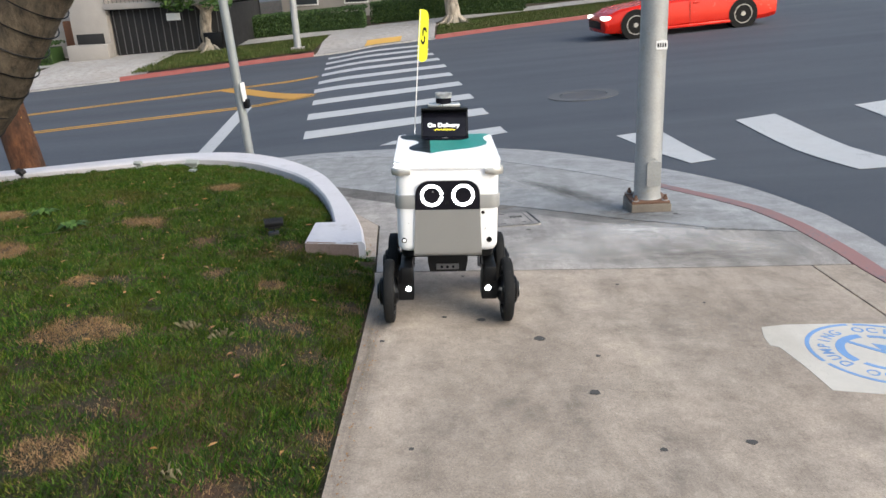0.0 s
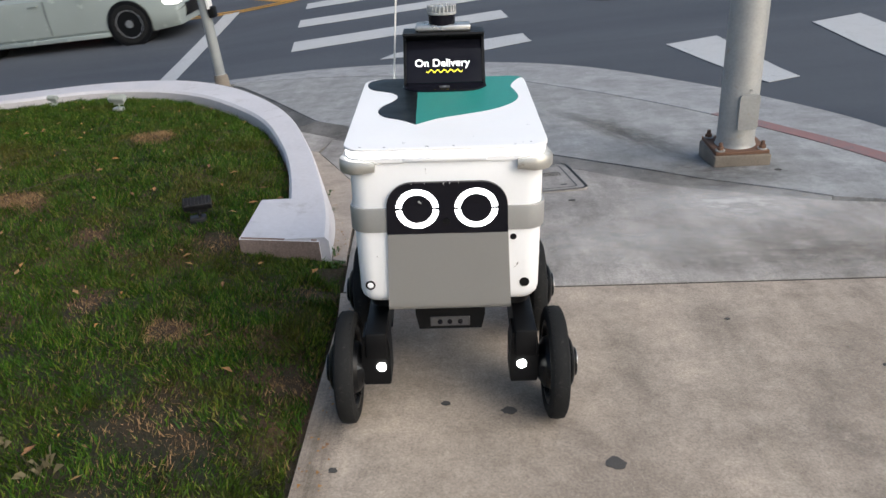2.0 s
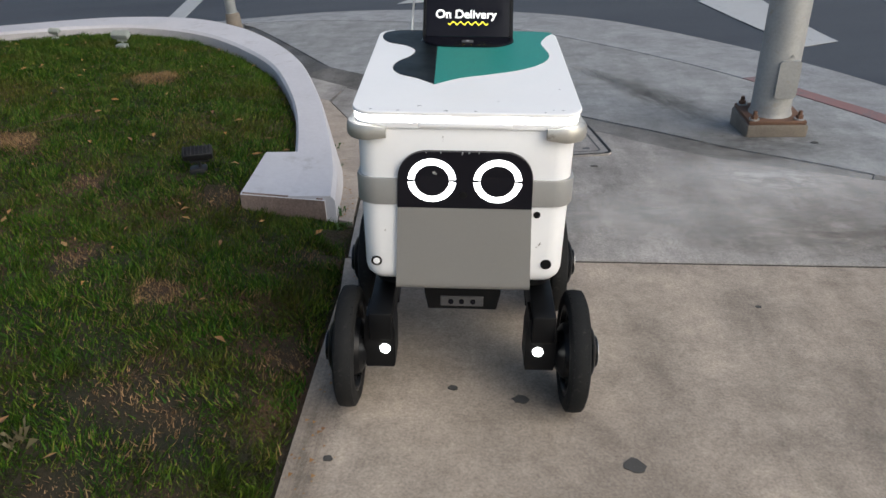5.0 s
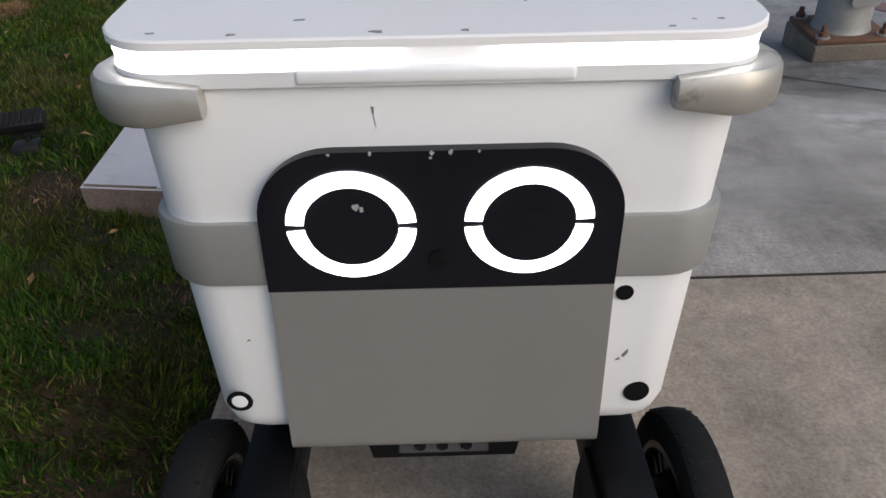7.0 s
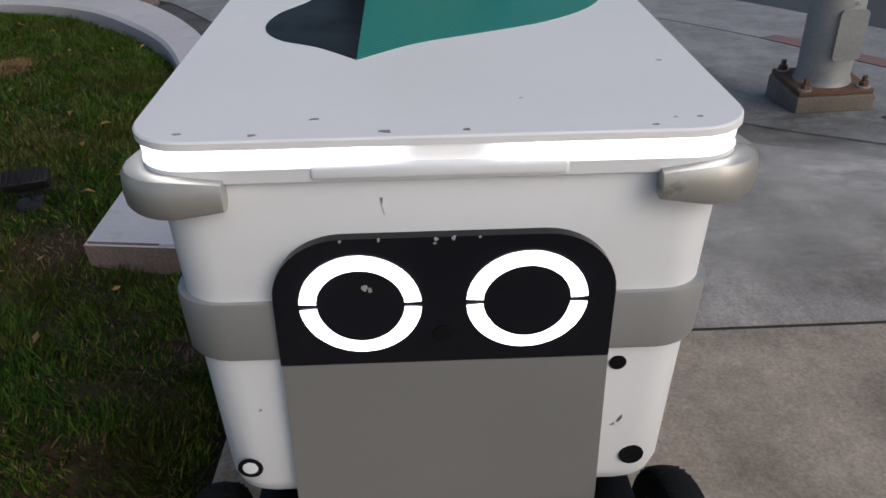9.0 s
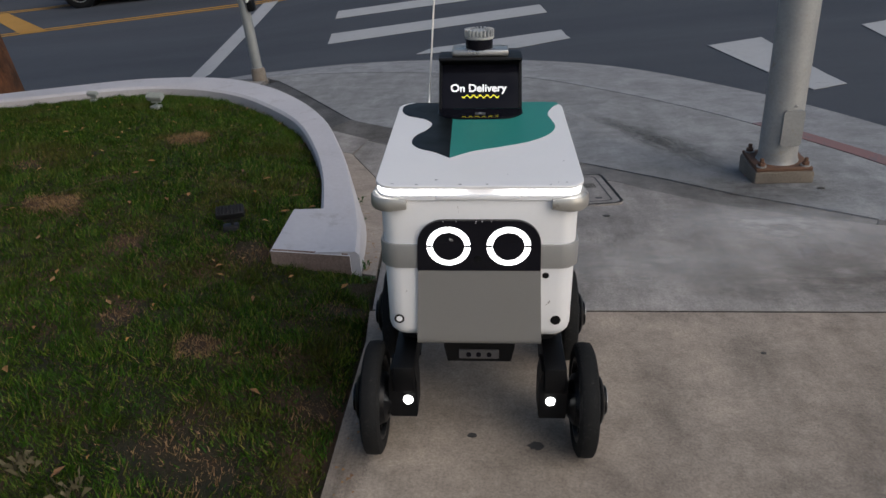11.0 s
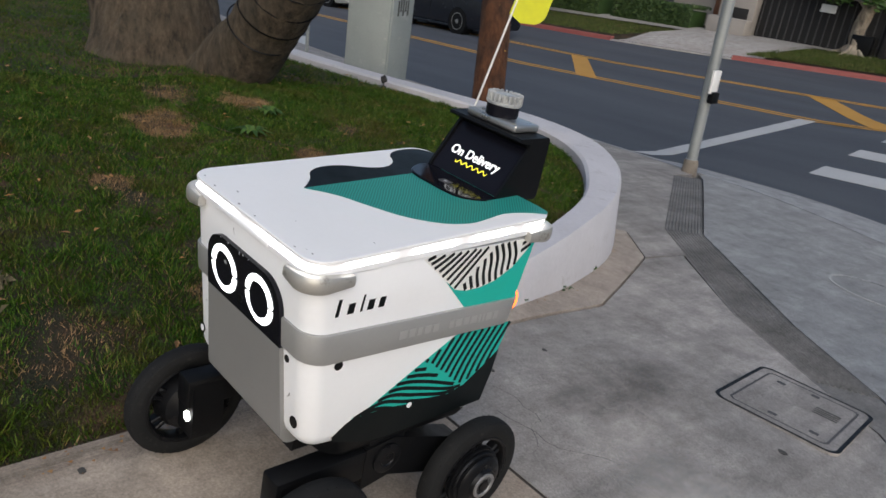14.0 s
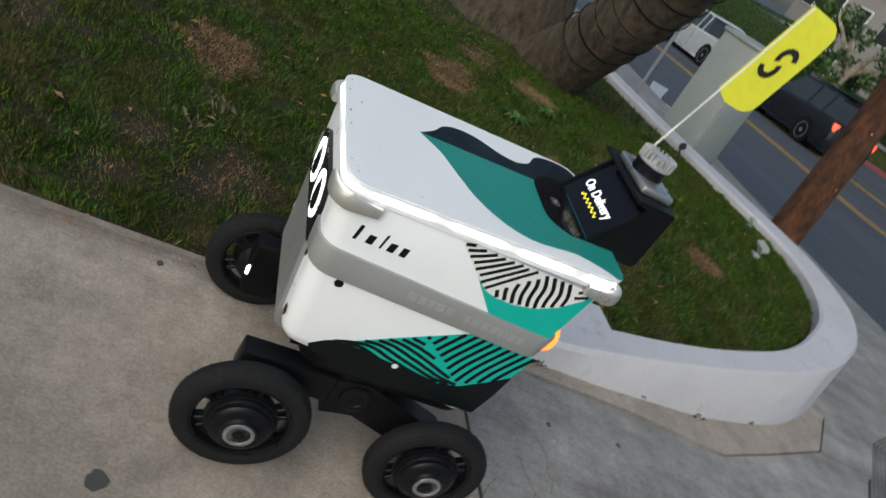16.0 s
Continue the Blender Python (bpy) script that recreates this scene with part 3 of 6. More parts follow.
def text_mesh(word, size, m, mat, parent, name, bold=0.0):
    cu = bpy.data.curves.new(name, "FONT")
    cu.body, cu.size, cu.align_x, cu.align_y, cu.extrude, cu.offset = word, size, "CENTER", "CENTER", 0.0004, bold
    tmp = new(name + "_curve", cu)
    me = bpy.data.meshes.new_from_object(tmp.evaluated_get(bpy.context.evaluated_depsgraph_get()))
    bpy.data.objects.remove(tmp)
    me.materials.clear()
    me.materials.append(mat)
    ob = new(name, me)
    ob.parent = parent
    ob.matrix_local = m
    return ob


def build_robot():
    rob = thing("delivery_robot", "white four-wheeled delivery robot with glowing ring eyes on the pavement", "robot", ROBOT)
    # shell
    rings = []
    for z, inset in ((0.380, 0.03), (0.386, 0.014), (0.400, 0.004), (0.418, 0), (0.55, 0), (0.70, 0), (0.795, 0), (0.803, 0.004)):
        rings.append([raked(x, y, z + (0.0 if z > 0.5 else -0.05 * smooth01(0.1, 0.3, y))) for x, y in rrect(-SIDE + inset, SIDE - inset, -0.026 + inset, rear_y(z) - inset, 0.045 - inset * 0.6)])
    shell = part("body", loft(bmesh.new(), rings), SHELL, rob)
    # the skirt below the shell
    rings = [[(x, y, z - 0.02 * smooth01(0.05, 0.2, y)) for x, y in rrect(-SIDE + i, SIDE - i, 0.075, 0.53 + (z - 0.36) * 0.2, 0.05)] for z, i in ((0.335, 0.02), (0.352, 0.012), (0.40, 0.010))]
    part("underbody", loft(bmesh.new(), rings), BLACKP, rob, "black plastic underbody")
    # a flange under the lid and the front lip
    bm = loft(bmesh.new(), [[raked(x, y, z + 0.03 * y) for x, y in rrect(-SIDE - o, SIDE + o, -0.029 - o, 0.622 + o, 0.045)] for z, o in ((0.797, 0.0), (0.800, 0.004), (0.812, 0.004))])
    part("rim", bm, SHELL, rob)
    bm = box(bmesh.new(), -0.106, 0.101, -0.0485, -0.02, 0.800, 0.813, 0.004, 3)
    part("lip", bm, SHELL, rob, "moulded white lip under the lid")
    # belt
    def belt_z(y, z):
        return z - 0.043 * y

    rings = []
    for z, o in ((0.604, 0.0), (0.604, 0.007), (0.608, 0.0085), (0.668, 0.0085), (0.672, 0.007), (0.672, 0.0)):
        rings.append([raked(x, y, belt_z(y, z)) for x, y in rrect(-SIDE - o, SIDE + o, -0.0265 - o * 0.7, rear_y(z - 0.02) + o, 0.05)])
    belt = part("belt", loft(bmesh.new(), rings), BELT, rob, "silver-grey band round the body")
    y = 0.20
    for w in (0.022, 0.018, 0.014, 0.02, 0.018, -0.02, 0.014, 0.02, 0.018, 0.02, 0.008, 0.006, 0.018, 0.016):
        if w > 0:
            bm = box(bmesh.new(), SIDE + 0.0085, SIDE + 0.0098, y, y + w, belt_z(y, 0.628), belt_z(y, 0.648), 0.0005, 1)
            part("relief_mark", bm, RELIEF, belt)
        y += abs(w) + 0.006
    # eye panel
    out = [(-0.156, 0.601)] + [(0.155, 0.601)] + [(0.087 + 0.066 * math.cos(a), 0.678 + 0.066 * math.sin(a)) for a in (radians(9 * k) for k in range(11))] + [(-0.087 + 0.066 * math.cos(a), 0.678 + 0.066 * math.sin(a)) for a in (radians(90 + 9 * k) for k in range(11))]
    bm = prism(bmesh.new(), out, front, -0.0365, -0.012)
    panel = part("eye_panel", bm, GLOSSB, rob, "black face panel")
    for cx in (-0.0755, 0.0735):
        bm = lathe(bmesh.new(), [(-0.0375, 0.0385), (-0.0365, 0.0388)], "y", (cx, lean_in(0.6725), 0.6725), 40)
        part("pupil", bm, GLOSSB, panel)
        for half in (0, 1):
            bm = bmesh.new()
            g = 4.0
            arc = [radians(g + (180 - 2 * g) * k / 28 + 180 * half) for k in range(29)]
            o = [(cx + 0.0545 * math.cos(a), 0.6725 + 0.0545 * math.sin(a)) for a in arc] + [(cx + 0.0395 * math.cos(a), 0.6725 + 0.0395 * math.sin(a)) for a in arc[::-1]]
            prism(bm, o, front, -0.0385, -0.036)
            part("eye_ring", bm, EYEGLOW, panel, "glowing white half ring")
    bm = lathe(bmesh.new(), [(-0.0395, 0.0045), (-0.039, 0.0085), (-0.0365, 0.009)], "y", (-0.003, lean_in(0.636), 0.636), 20)
    part("camera_lens", bm, BLACKP, panel)
    rnd = random.Random(8)
    for x, z, r in ((-0.07, 0.6925, 0.004), (-0.066, 0.690, 0.003), (-0.007, 0.7425, 0.002), (0.008, 0.743, 0.0025), (-0.055, 0.743, 0.0018), (-0.088, 0.7425, 0.0016), (-0.008, 0.738, 0.0015), (0.03, 0.743, 0.0012)):
        bm = prism(bmesh.new(), [(x + r * rnd.uniform(0.4, 1.2) * math.cos(a), z + r * rnd.uniform(0.4, 1.2) * math.sin(a)) for a in (radians(45 * k) for k in range(8))], front, -0.0380, -0.0366)
        part("chip", bm, LIDARG, panel)
    # apron, rolled under at its foot
    prof = [(-0.036, 0.6)] + [(-0.036, 0.39)] + [(-0.036 + 0.026 * (1 - math.cos(a)), 0.383 - 0.026 * math.sin(a)) for a in (radians(10 * k) for k in range(1, 10))] + [(0.03, 0.357), (0.03, 0.37), (-0.012, 0.39), (-0.012, 0.6)]
    bm = bmesh.new()
    rings = [[(x * (1 + 0.07 * (0.604 - z) / 0.226), y + lean_in(z), z) for y, z in prof] for x in (-0.155, -0.1545, 0.1545, 0.155)]
    loft(bm, rings)
    bmesh.ops.recalc_face_normals(bm, faces=bm.faces)
    part("front_panel", bm, APRON, rob, "plain grey front panel")
    # sockets in the shell
    for c, r, ax, kind in (((0.169, -0.0255, 0.582), 0.0085, "y", 0), ((0.201, -0.0255, 0.442), 0.0135, "y", 0), ((-0.212, -0.0255, 0.443), 0.0135, "y", 1), ((SIDE, 0.057, 0.589), 0.0105, "x", 0), ((SIDE, 0.282, 0.421), 0.012, "x", 1)):
        sgn = -1 if ax == "y" else 1
        c = (c[0], c[1] + lean_in(c[2]), c[2]) if ax == "y" else c
        bm = lathe(bmesh.new(), [(-0.002, r), (0.0012 * sgn, r), (0.0012 * sgn, r * 0.72), (0.0002 * sgn, r * 0.68), (0.0002 * sgn, 0)], ax, c, 24)
        bmesh.ops.recalc_face_normals(bm, faces=bm.faces)
        socket = part("socket", bm, BLACKP, rob)
        if kind:
            bm = lathe(bmesh.new(), [(0, r * 0.62), (0.0022 * sgn, r * 0.62), (0.0026 * sgn, r * 0.5), (0.0026 * sgn, 0)], ax, c, 20)
            bmesh.ops.recalc_face_normals(bm, faces=bm.faces)
            part("plug", bm, SHELL, socket)
    # nicks in the white shell
    for pts in ([(-0.052, 0.779), (-0.05, 0.7785), (-0.0505, 0.7725), (-0.0515, 0.774)], [(-0.0508, 0.772), (-0.05, 0.765), (-0.049, 0.7615), (-0.0505, 0.7685)], [(0.178, 0.497), (0.183, 0.506), (0.184, 0.501), (0.18, 0.494)], [(0.172, 0.49), (0.176, 0.494), (0.177, 0.491)], [(-0.19, 0.53), (-0.187, 0.534), (-0.186, 0.531)]):
        part("nick", prism(bmesh.new(), pts, front, -0.0268, -0.0255), HUBM, shell)
    for pts in ([(0.262, 0.485), (0.268, 0.492), (0.269, 0.488)], [(0.30, 0.52), (0.309, 0.523), (0.308, 0.52)]):
        part("nick", prism(bmesh.new(), pts, right_side, 0.0003, 0.0008), HUBM, shell)
    # lid with its light strip
    def lid_ring(o, dz):
        return [(x, y, lid_top(y) + dz) for x, y in rrect(-0.253 + o, 0.253 - o, -0.044 + o, 0.634 - o, 0.05 - 0.5 * o)]

    lid = part("lid", loft(bmesh.new(), [lid_ring(0.004, -0.009), lid_ring(0, -0.0075), lid_ring(0, -0.0015), lid_ring(0.0016, 0), lid_ring(0.05, 0.0004)]), LIDW, rob, "white hinged lid")
    part("light_strip", loft(bmesh.new(), [lid_ring(0.008, -0.026), lid_ring(0.004, -0.0245), lid_ring(0.0022, -0.0085)]), STRIPLIT, lid, "glowing frosted light strip under the lid edge")

    # vinyl on the lid
    dark = [(-0.078, 0.142), (-0.12, 0.185), (-0.165, 0.215), (-0.186, 0.26), (-0.18, 0.315), (-0.15, 0.37), (-0.14, 0.42), (-0.165, 0.465), (-0.215, 0.495), (-0.238, 0.54), (-0.236, 0.6), (-0.2, 0.63)]
    dark = xy(spline([(*p, 0) for p in dark], 5)) + [(-0.083, 0.63)]
    part("vinyl", prism(bmesh.new(), dark, lid_plane, 0.0006, 0.0011), DARKV, lid, "near-black printed shape")
    teal = [(-0.078, 0.142), (-0.02, 0.19), (0.05, 0.222), (0.13, 0.262), (0.19, 0.32), (0.215, 0.385), (0.21, 0.45), (0.203, 0.51), (0.222, 0.575), (0.243, 0.61)]
    teal = xy(spline([(*p, 0) for p in teal], 5)) + [(0.235, 0.625), (0.2, 0.631), (-0.083, 0.631)]
    part("vinyl", prism(bmesh.new(), teal, lid_plane, 0.0006, 0.0012), TEALW, lid, "teal shape printed with fine lines")
    for x, y, r in ((-0.104, -0.005, 0.006), (-0.045, -0.033, 0.006), (0.02, -0.034, 0.004), (0.07, 0.03, 0.0016), (0.19, -0.02, 0.002), (-0.15, -0.034, 0.004), (0.21, -0.02, 0.003), (-0.21, -0.028, 0.004), (0.215, 0.12, 0.003), (0.17, -0.034, 0.003)):
        bm = prism(bmesh.new(), [(x + r * rnd.uniform(0.3, 1.2) * math.cos(a), y + r * 0.5 * rnd.uniform(0.3, 1.2) * math.sin(a)) for a in (radians(45 * k) for k in range(8))], lid_plane, -0.001, 0.0007)
        part("chip", bm, HUBM, lid)
    # vinyl on the side
    up = [(0.236, 0.800), (0.275, 0.768), (0.315, 0.735), (0.35, 0.708), (0.385, 0.699), (0.43, 0.699), (0.48, 0.709), (0.53, 0.735), (0.57, 0.775), (0.59, 0.805)]
    part("vinyl", prism(bmesh.new(), up, right_side, 0.0003, 0.0008), WHITEV, shell)
    low = [(0.315, 0.735), (0.35, 0.708), (0.385, 0.699), (0.43, 0.699), (0.48, 0.709), (0.53, 0.735), (0.57, 0.775), (0.585, 0.80), (0.592, 0.80), (0.567, 0.645), (0.396, 0.652)]
    part("vinyl", prism(bmesh.new(), low, right_side, 0.0004, 0.001), TEAL, shell, "teal printed shape")
    lines = [[(0.225 + 0.0165 * k, 0.79 - 0.012 * k), (0.29 + 0.0165 * k, 0.812 - 0.009 * k + 0.004 * k), (0.36 + 0.018 * k, 0.86)] for k in range(11)]
    leftp = [(0.236, 0.803), (0.275, 0.768), (0.315, 0.735), (0.352, 0.706), (0.375, 0.725), (0.41, 0.765), (0.455, 0.806)]
    stripes(shell, right_side, 0.0014, leftp, lines, 0.0085)
    rightp = [(0.356, 0.703), (0.385, 0.699), (0.43, 0.699), (0.48, 0.709), (0.53, 0.735), (0.545, 0.75), (0.535, 0.806), (0.458, 0.806), (0.412, 0.762), (0.376, 0.722)]
    lines = [[(0.365 + 0.021 * k, 0.81), (0.385 + 0.021 * k, 0.77), (0.392 + 0.0205 * k, 0.73), (0.41 + 0.02 * k, 0.69)] for k in range(-1, 9)]
    stripes(shell, right_side, 0.0014, rightp, lines, 0.0095)
    endp = [(0.548, 0.752), (0.57, 0.775), (0.588, 0.805), (0.54, 0.806)]
    lines = [[(0.53, 0.73 + 0.018 * k), (0.60, 0.765 + 0.018 * k)] for k in range(5)]
    stripes(shell, right_side, 0.0014, endp, lines, 0.0085)
    # below the belt
    sweep = [(0.07, 0.405), (0.10, 0.428), (0.14, 0.446), (0.22, 0.452), (0.56, 0.50), (0.552, 0.43), (0.535, 0.355), (0.30, 0.352), (0.2, 0.352), (0.12, 0.375), (0.075, 0.392)]
    part("vinyl", prism(bmesh.new(), sweep, right_side, 0.0003, 0.0008), DARKV, shell, "black printed sweep")
    field = [(0.115, 0.437), (0.155, 0.45), (0.236, 0.497), (0.30, 0.533), (0.395, 0.585), (0.577, 0.578), (0.556, 0.50), (0.513, 0.465), (0.456, 0.425), (0.40, 0.412), (0.33, 0.418), (0.26, 0.428), (0.2, 0.437)]
    part("vinyl", prism(bmesh.new(), field, right_side, 0.0003, 0.0012), TEAL, shell, "teal printed shape")
    steep = [(0.30, 0.533), (0.395, 0.587), (0.58, 0.58), (0.556, 0.50), (0.513, 0.462), (0.45, 0.43), (0.42, 0.445), (0.36, 0.49)]
    lines = [[(0.34 + 0.024 * k, 0.43), (0.365 + 0.024 * k, 0.50), (0.42 + 0.024 * k, 0.60)] for k in range(-3, 10)]
    stripes(shell, right_side, 0.0018, steep, lines, 0.0105)
    wavy = [(0.115, 0.437), (0.155, 0.45), (0.236, 0.497), (0.29, 0.527), (0.35, 0.487), (0.41, 0.445), (0.45, 0.425), (0.40, 0.41), (0.26, 0.425)]
    lines = [[(0.10 + 0.02 * k, 0.43 + 0.019 * k), (0.19 + 0.02 * k, 0.455 + 0.012 * k), (0.27 + 0.02 * k, 0.435 + 0.012 * k), (0.36 + 0.02 * k, 0.415 + 0.008 * k), (0.46, 0.41 + 0.008 * k)] for k in range(-2, 7)]
    stripes(shell, right_side, 0.0018, wavy, lines, 0.0095)
    # lettering on the side stays plain bars
    for u0, u1, v0, v1 in ((0.028, 0.036, 0.707, 0.745), (0.056, 0.072, 0.708, 0.731), (0.088, 0.093, 0.708, 0.745), (0.105, 0.121, 0.708, 0.731), (0.134, 0.149, 0.708, 0.731)):
        part("lettering_bar", prism(bmesh.new(), [(u0, v0), (u1, v0), (u1 + 0.12 * (v1 - v0), v1), (u0 + 0.12 * (v1 - v0), v1)], right_side, 0.0003, 0.0009), DARKV, shell)
    # corner bumpers
    for sx in (-1, 1):
        for rear in (0, 1):
            bm = bmesh.new()
            y0, y1 = (-0.054, 0.05) if not rear else (0.648, 0.55)
            dy = 1 if not rear else -1
            ln = 0.05 if not rear else 0.11
            c = [(0.175, y0, 0), (0.215, y0, 0)] + [(0.215 + 0.044 * math.sin(a), y0 + dy * 0.044 * (1 - math.cos(a)), 0) for a in (radians(15 * k) for k in range(1, 7))] + [(0.259, y1, 0)]
            rings = []
            zb = 0.79 + (0.024 if rear else 0)
            for k, p in enumerate(c):
                q0, q1 = c[max(k - 1, 0)], c[min(k + 1, len(c) - 1)]
                t = Vector((q1[0] - q0[0], q1[1] - q0[1], 0)).normalized()
                nn = Vector((t.y * dy, -t.x * dy, 0))
                f = 0.7 if k in (0, len(c) - 1) else 1.0
                ring = []
                for a in range(12):
                    ca, sa = math.cos(math.tau * a / 12), math.sin(math.tau * a / 12)
                    e = lambda v: math.copysign(abs(v) ** 0.6, v)
                    ring.append((sx * (p[0] + nn.x * (0.013 * e(ca) * f - 0.006)), p[1] + nn.y * (0.013 * e(ca) * f - 0.006), zb + 0.018 * e(sa) * f))
                rings.append(ring)
            loft(bm, rings)
            bmesh.ops.recalc_face_normals(bm, faces=bm.faces)
            part("corner_bumper", bm, BUMPER, rob, "scuffed silver corner bumper")
    # under-nose sensor
    bm = loft(bmesh.new(), [[(x * q, y, z) for x, y in ((-0.1, 0.085), (0.1, 0.085), (0.1, 0.2), (-0.1, 0.2))] for z, q in ((0.352, 1.0), (0.30, 1.0), (0.252, 0.9))])
    bmesh.ops.recalc_face_normals(bm, faces=bm.faces)
    nose = part("sensor_housing", bm, BLACKP, rob, "black sensor housing below the nose")
    part("sensor_plate", box(bmesh.new(), -0.058, 0.056, 0.081, 0.087, 0.262, 0.292, 0.002, 1), IRON, nose)
    for x in (-0.03, -0.002, 0.028):
        part("sensor_lens", lathe(bmesh.new(), [(0.077, 0.003), (0.078, 0.007), (0.083, 0.0075)], "y", (x, 0, 0.277), 16), GLOSSB, nose)
    # wheels on rocker arms
    for sx in (-1, 1):
        arm = bmesh.new()
        xo = 0.205 * sx
        box(arm, xo - 0.03, xo + 0.03, -0.045, 0.19, 0.234, 0.315, 0.006)
        part("front_arm", arm, BLACKP, rob, "black folded-steel front arm")
        bm = loft(bmesh.new(), [[(xo + x * s, y, z) for x, y in ((-0.043, -0.033), (0.036, -0.033), (0.036, 0.05), (-0.043, 0.05))] for z, s in ((0.145, 0.9), (0.16, 1.0), (0.255, 1.0), (0.30, 0.85))])
        bmesh.ops.recalc_face_normals(bm, faces=bm.faces)
        leg = part("leg_housing", bm, BLACKP, rob, "black motor housing")
        part("headlamp", lathe(bmesh.new(), [(-0.038, 0.004), (-0.0375, 0.0125), (-0.033, 0.0135)], "y", (0.195 * sx, 0, 0.203), 20), LAMPGLOW, leg, "glowing round white headlamp")
        bm = loft(bmesh.new(), [[(xo + x, y, z) for x, z in ((-0.028, a), (0.028, a), (0.028, b), (-0.028, b))] for y, a, b in ((0.19, 0.20, 0.315), (0.27, 0.215, 0.325), (0.50, 0.135, 0.245), (0.545, 0.13, 0.205))])
        bmesh.ops.recalc_face_normals(bm, faces=bm.faces)
        part("rear_arm", bm, BLACKP, rob, "black folded-steel rear arm")
        part("pivot", lathe(bmesh.new(), [(-0.034, 0.04), (0.034, 0.04), (0.036, 0.034), (0.036, 0.02), (0.033, 0.018), (0.033, 0)], "x", (xo, 0.255, 0.272), 24), RIMB, rob)
        part("hanger", box(bmesh.new(), xo - 0.022, xo + 0.022, 0.20, 0.31, 0.28, 0.36, 0.006), BLACKP, rob)
        for yc, zc in ((0.010, 0.1785), (0.4995, 0.172)):
            hub_c = (0.291 * sx, yc, zc)
            wheel = thing("wheel", "", "")
            wheel.parent = rob
            wheel.matrix_local = pose(*hub_c)
            prof = [(-0.023, 0.118), (-0.0262, 0.130), (-0.0258, 0.143), (-0.021, 0.1535), (-0.014, 0.158), (0.0, 0.1596), (0.014, 0.158), (0.021, 0.1535), (0.0258, 0.143), (0.0262, 0.130), (0.023, 0.118)]
            bm = bmesh.new()
            loft(bm, [circle((s, 0, 0), (0, 1, 0), (0, 0, 1), r, 56) for s, r in prof + [prof[0]]], cap=False)
            bmesh.ops.recalc_face_normals(bm, faces=bm.faces)
            tyre = part("tyre", bm, RUBBER, wheel, "dusty black rubber tyre")
            bm = bmesh.new()
            for k in range(44):
                a = math.tau * k / 44
                for side in (-1, 1):
                    box(bm, -0.006, 0.006, -0.0018, 0.0018, 0.155, 0.1588, 0, m=Matrix.Rotation(a + side * 0.03, 4, "X") @ Matrix.Translation((side * 0.013, 0, -0.0012)) @ Matrix.Rotation(side * 0.6, 4, "Z"))
            part("tread", bm, RUBBER, tyre)
            bm = bmesh.new()
            loft(bm, [circle((s, 0, 0), (0, 1, 0), (0, 0, 1), r, 48) for s, r in ((-0.022, 0.119), (0.022, 0.119), (0.024, 0.115), (0.022, 0.109), (0.012, 0.103), (-0.012, 0.103), (-0.022, 0.109), (-0.022, 0.119))], cap=False)
            bmesh.ops.recalc_face_normals(bm, faces=bm.faces)
            part("rim", bm, RIMB, wheel)
            for k in range(6):
                bm = bmesh.new()
                for e in (-1, 1):
                    box(bm, -0.012, 0.012, -0.006, 0.006, 0.05, 0.106, 0.002, 1, m=Matrix.Rotation(math.tau * k / 6 + e * 0.13, 4, "X"))
                part("spoke", bm, RIMB, wheel)
            bm = lathe(bmesh.new(), [(s * sx, r) for s, r in ((-0.05, 0.04), (-0.03, 0.07), (0.002, 0.084), (0.010, 0.085), (0.012, 0.079), (0.015, 0.079), (0.017, 0.083), (0.022, 0.083), (0.024, 0.076), (0.027, 0.076), (0.029, 0.079), (0.034, 0.077), (0.036, 0.068), (0.039, 0.068), (0.041, 0.071), (0.045, 0.068), (0.050, 0.058), (0.052, 0.044), (0.060, 0.040))], "x", (0, 0, 0), 36)
            bmesh.ops.recalc_face_normals(bm, faces=bm.faces)
            hub = part("hub_motor", bm, RIMB, wheel, "ribbed black hub motor")
            bm = lathe(bmesh.new(), [(s * sx, r) for s, r in ((0.058, 0.036), (0.0625, 0.035), (0.063, 0.027), (0.060, 0.026), (0.060, 0.0))], "x", (0, 0, 0), 28)
            bmesh.ops.recalc_face_normals(bm, faces=bm.faces)
            part("hub_cap", bm, HUBM, hub, "scuffed metal hub cap")
            bm = lathe(bmesh.new(), [(s * sx, r) for s, r in ((0.059, 0.0165), (0.0625, 0.016), (0.063, 0.01), (0.063, 0.0))], "x", (0, 0, 0), 6)
            bmesh.ops.recalc_face_normals(bm, faces=bm.faces)
            part("axle_nut", bm, RIMB, hub)
    # console with the screen
    prof = [(0.562, 0.846), (0.568, 0.858), (0.649, 0.976), (0.634, 0.992), (0.599, 0.998), (0.595, 1.002), (0.598, 1.0075), (0.70, 1.0085), (0.707, 1.002), (0.707, 0.856), (0.70, 0.846)]
    bm = loft(bmesh.new(), [[(x, y, z) for y, z in prof] for x in (-0.127, -0.125, 0.125, 0.127)])
    bmesh.ops.recalc_face_normals(bm, faces=bm.faces)
    con = part("console", bm, BLACKP, rob, "black wedge console on the lid", smooth=False)
    for x0, x1 in ((-0.1275, -0.1195), (0.1195, 0.1275)):
        cheek = [(0.552, 0.846), (0.556, 0.866), (0.634, 0.984), (0.634, 1.0), (0.68, 1.0), (0.68, 0.846)]
        bm = loft(bmesh.new(), [[(x, y, z) for y, z in cheek] for x in (x0, x1)])
        bmesh.ops.recalc_face_normals(bm, faces=bm.faces)
        part("cheek", bm, BLACKP, con, smooth=False)
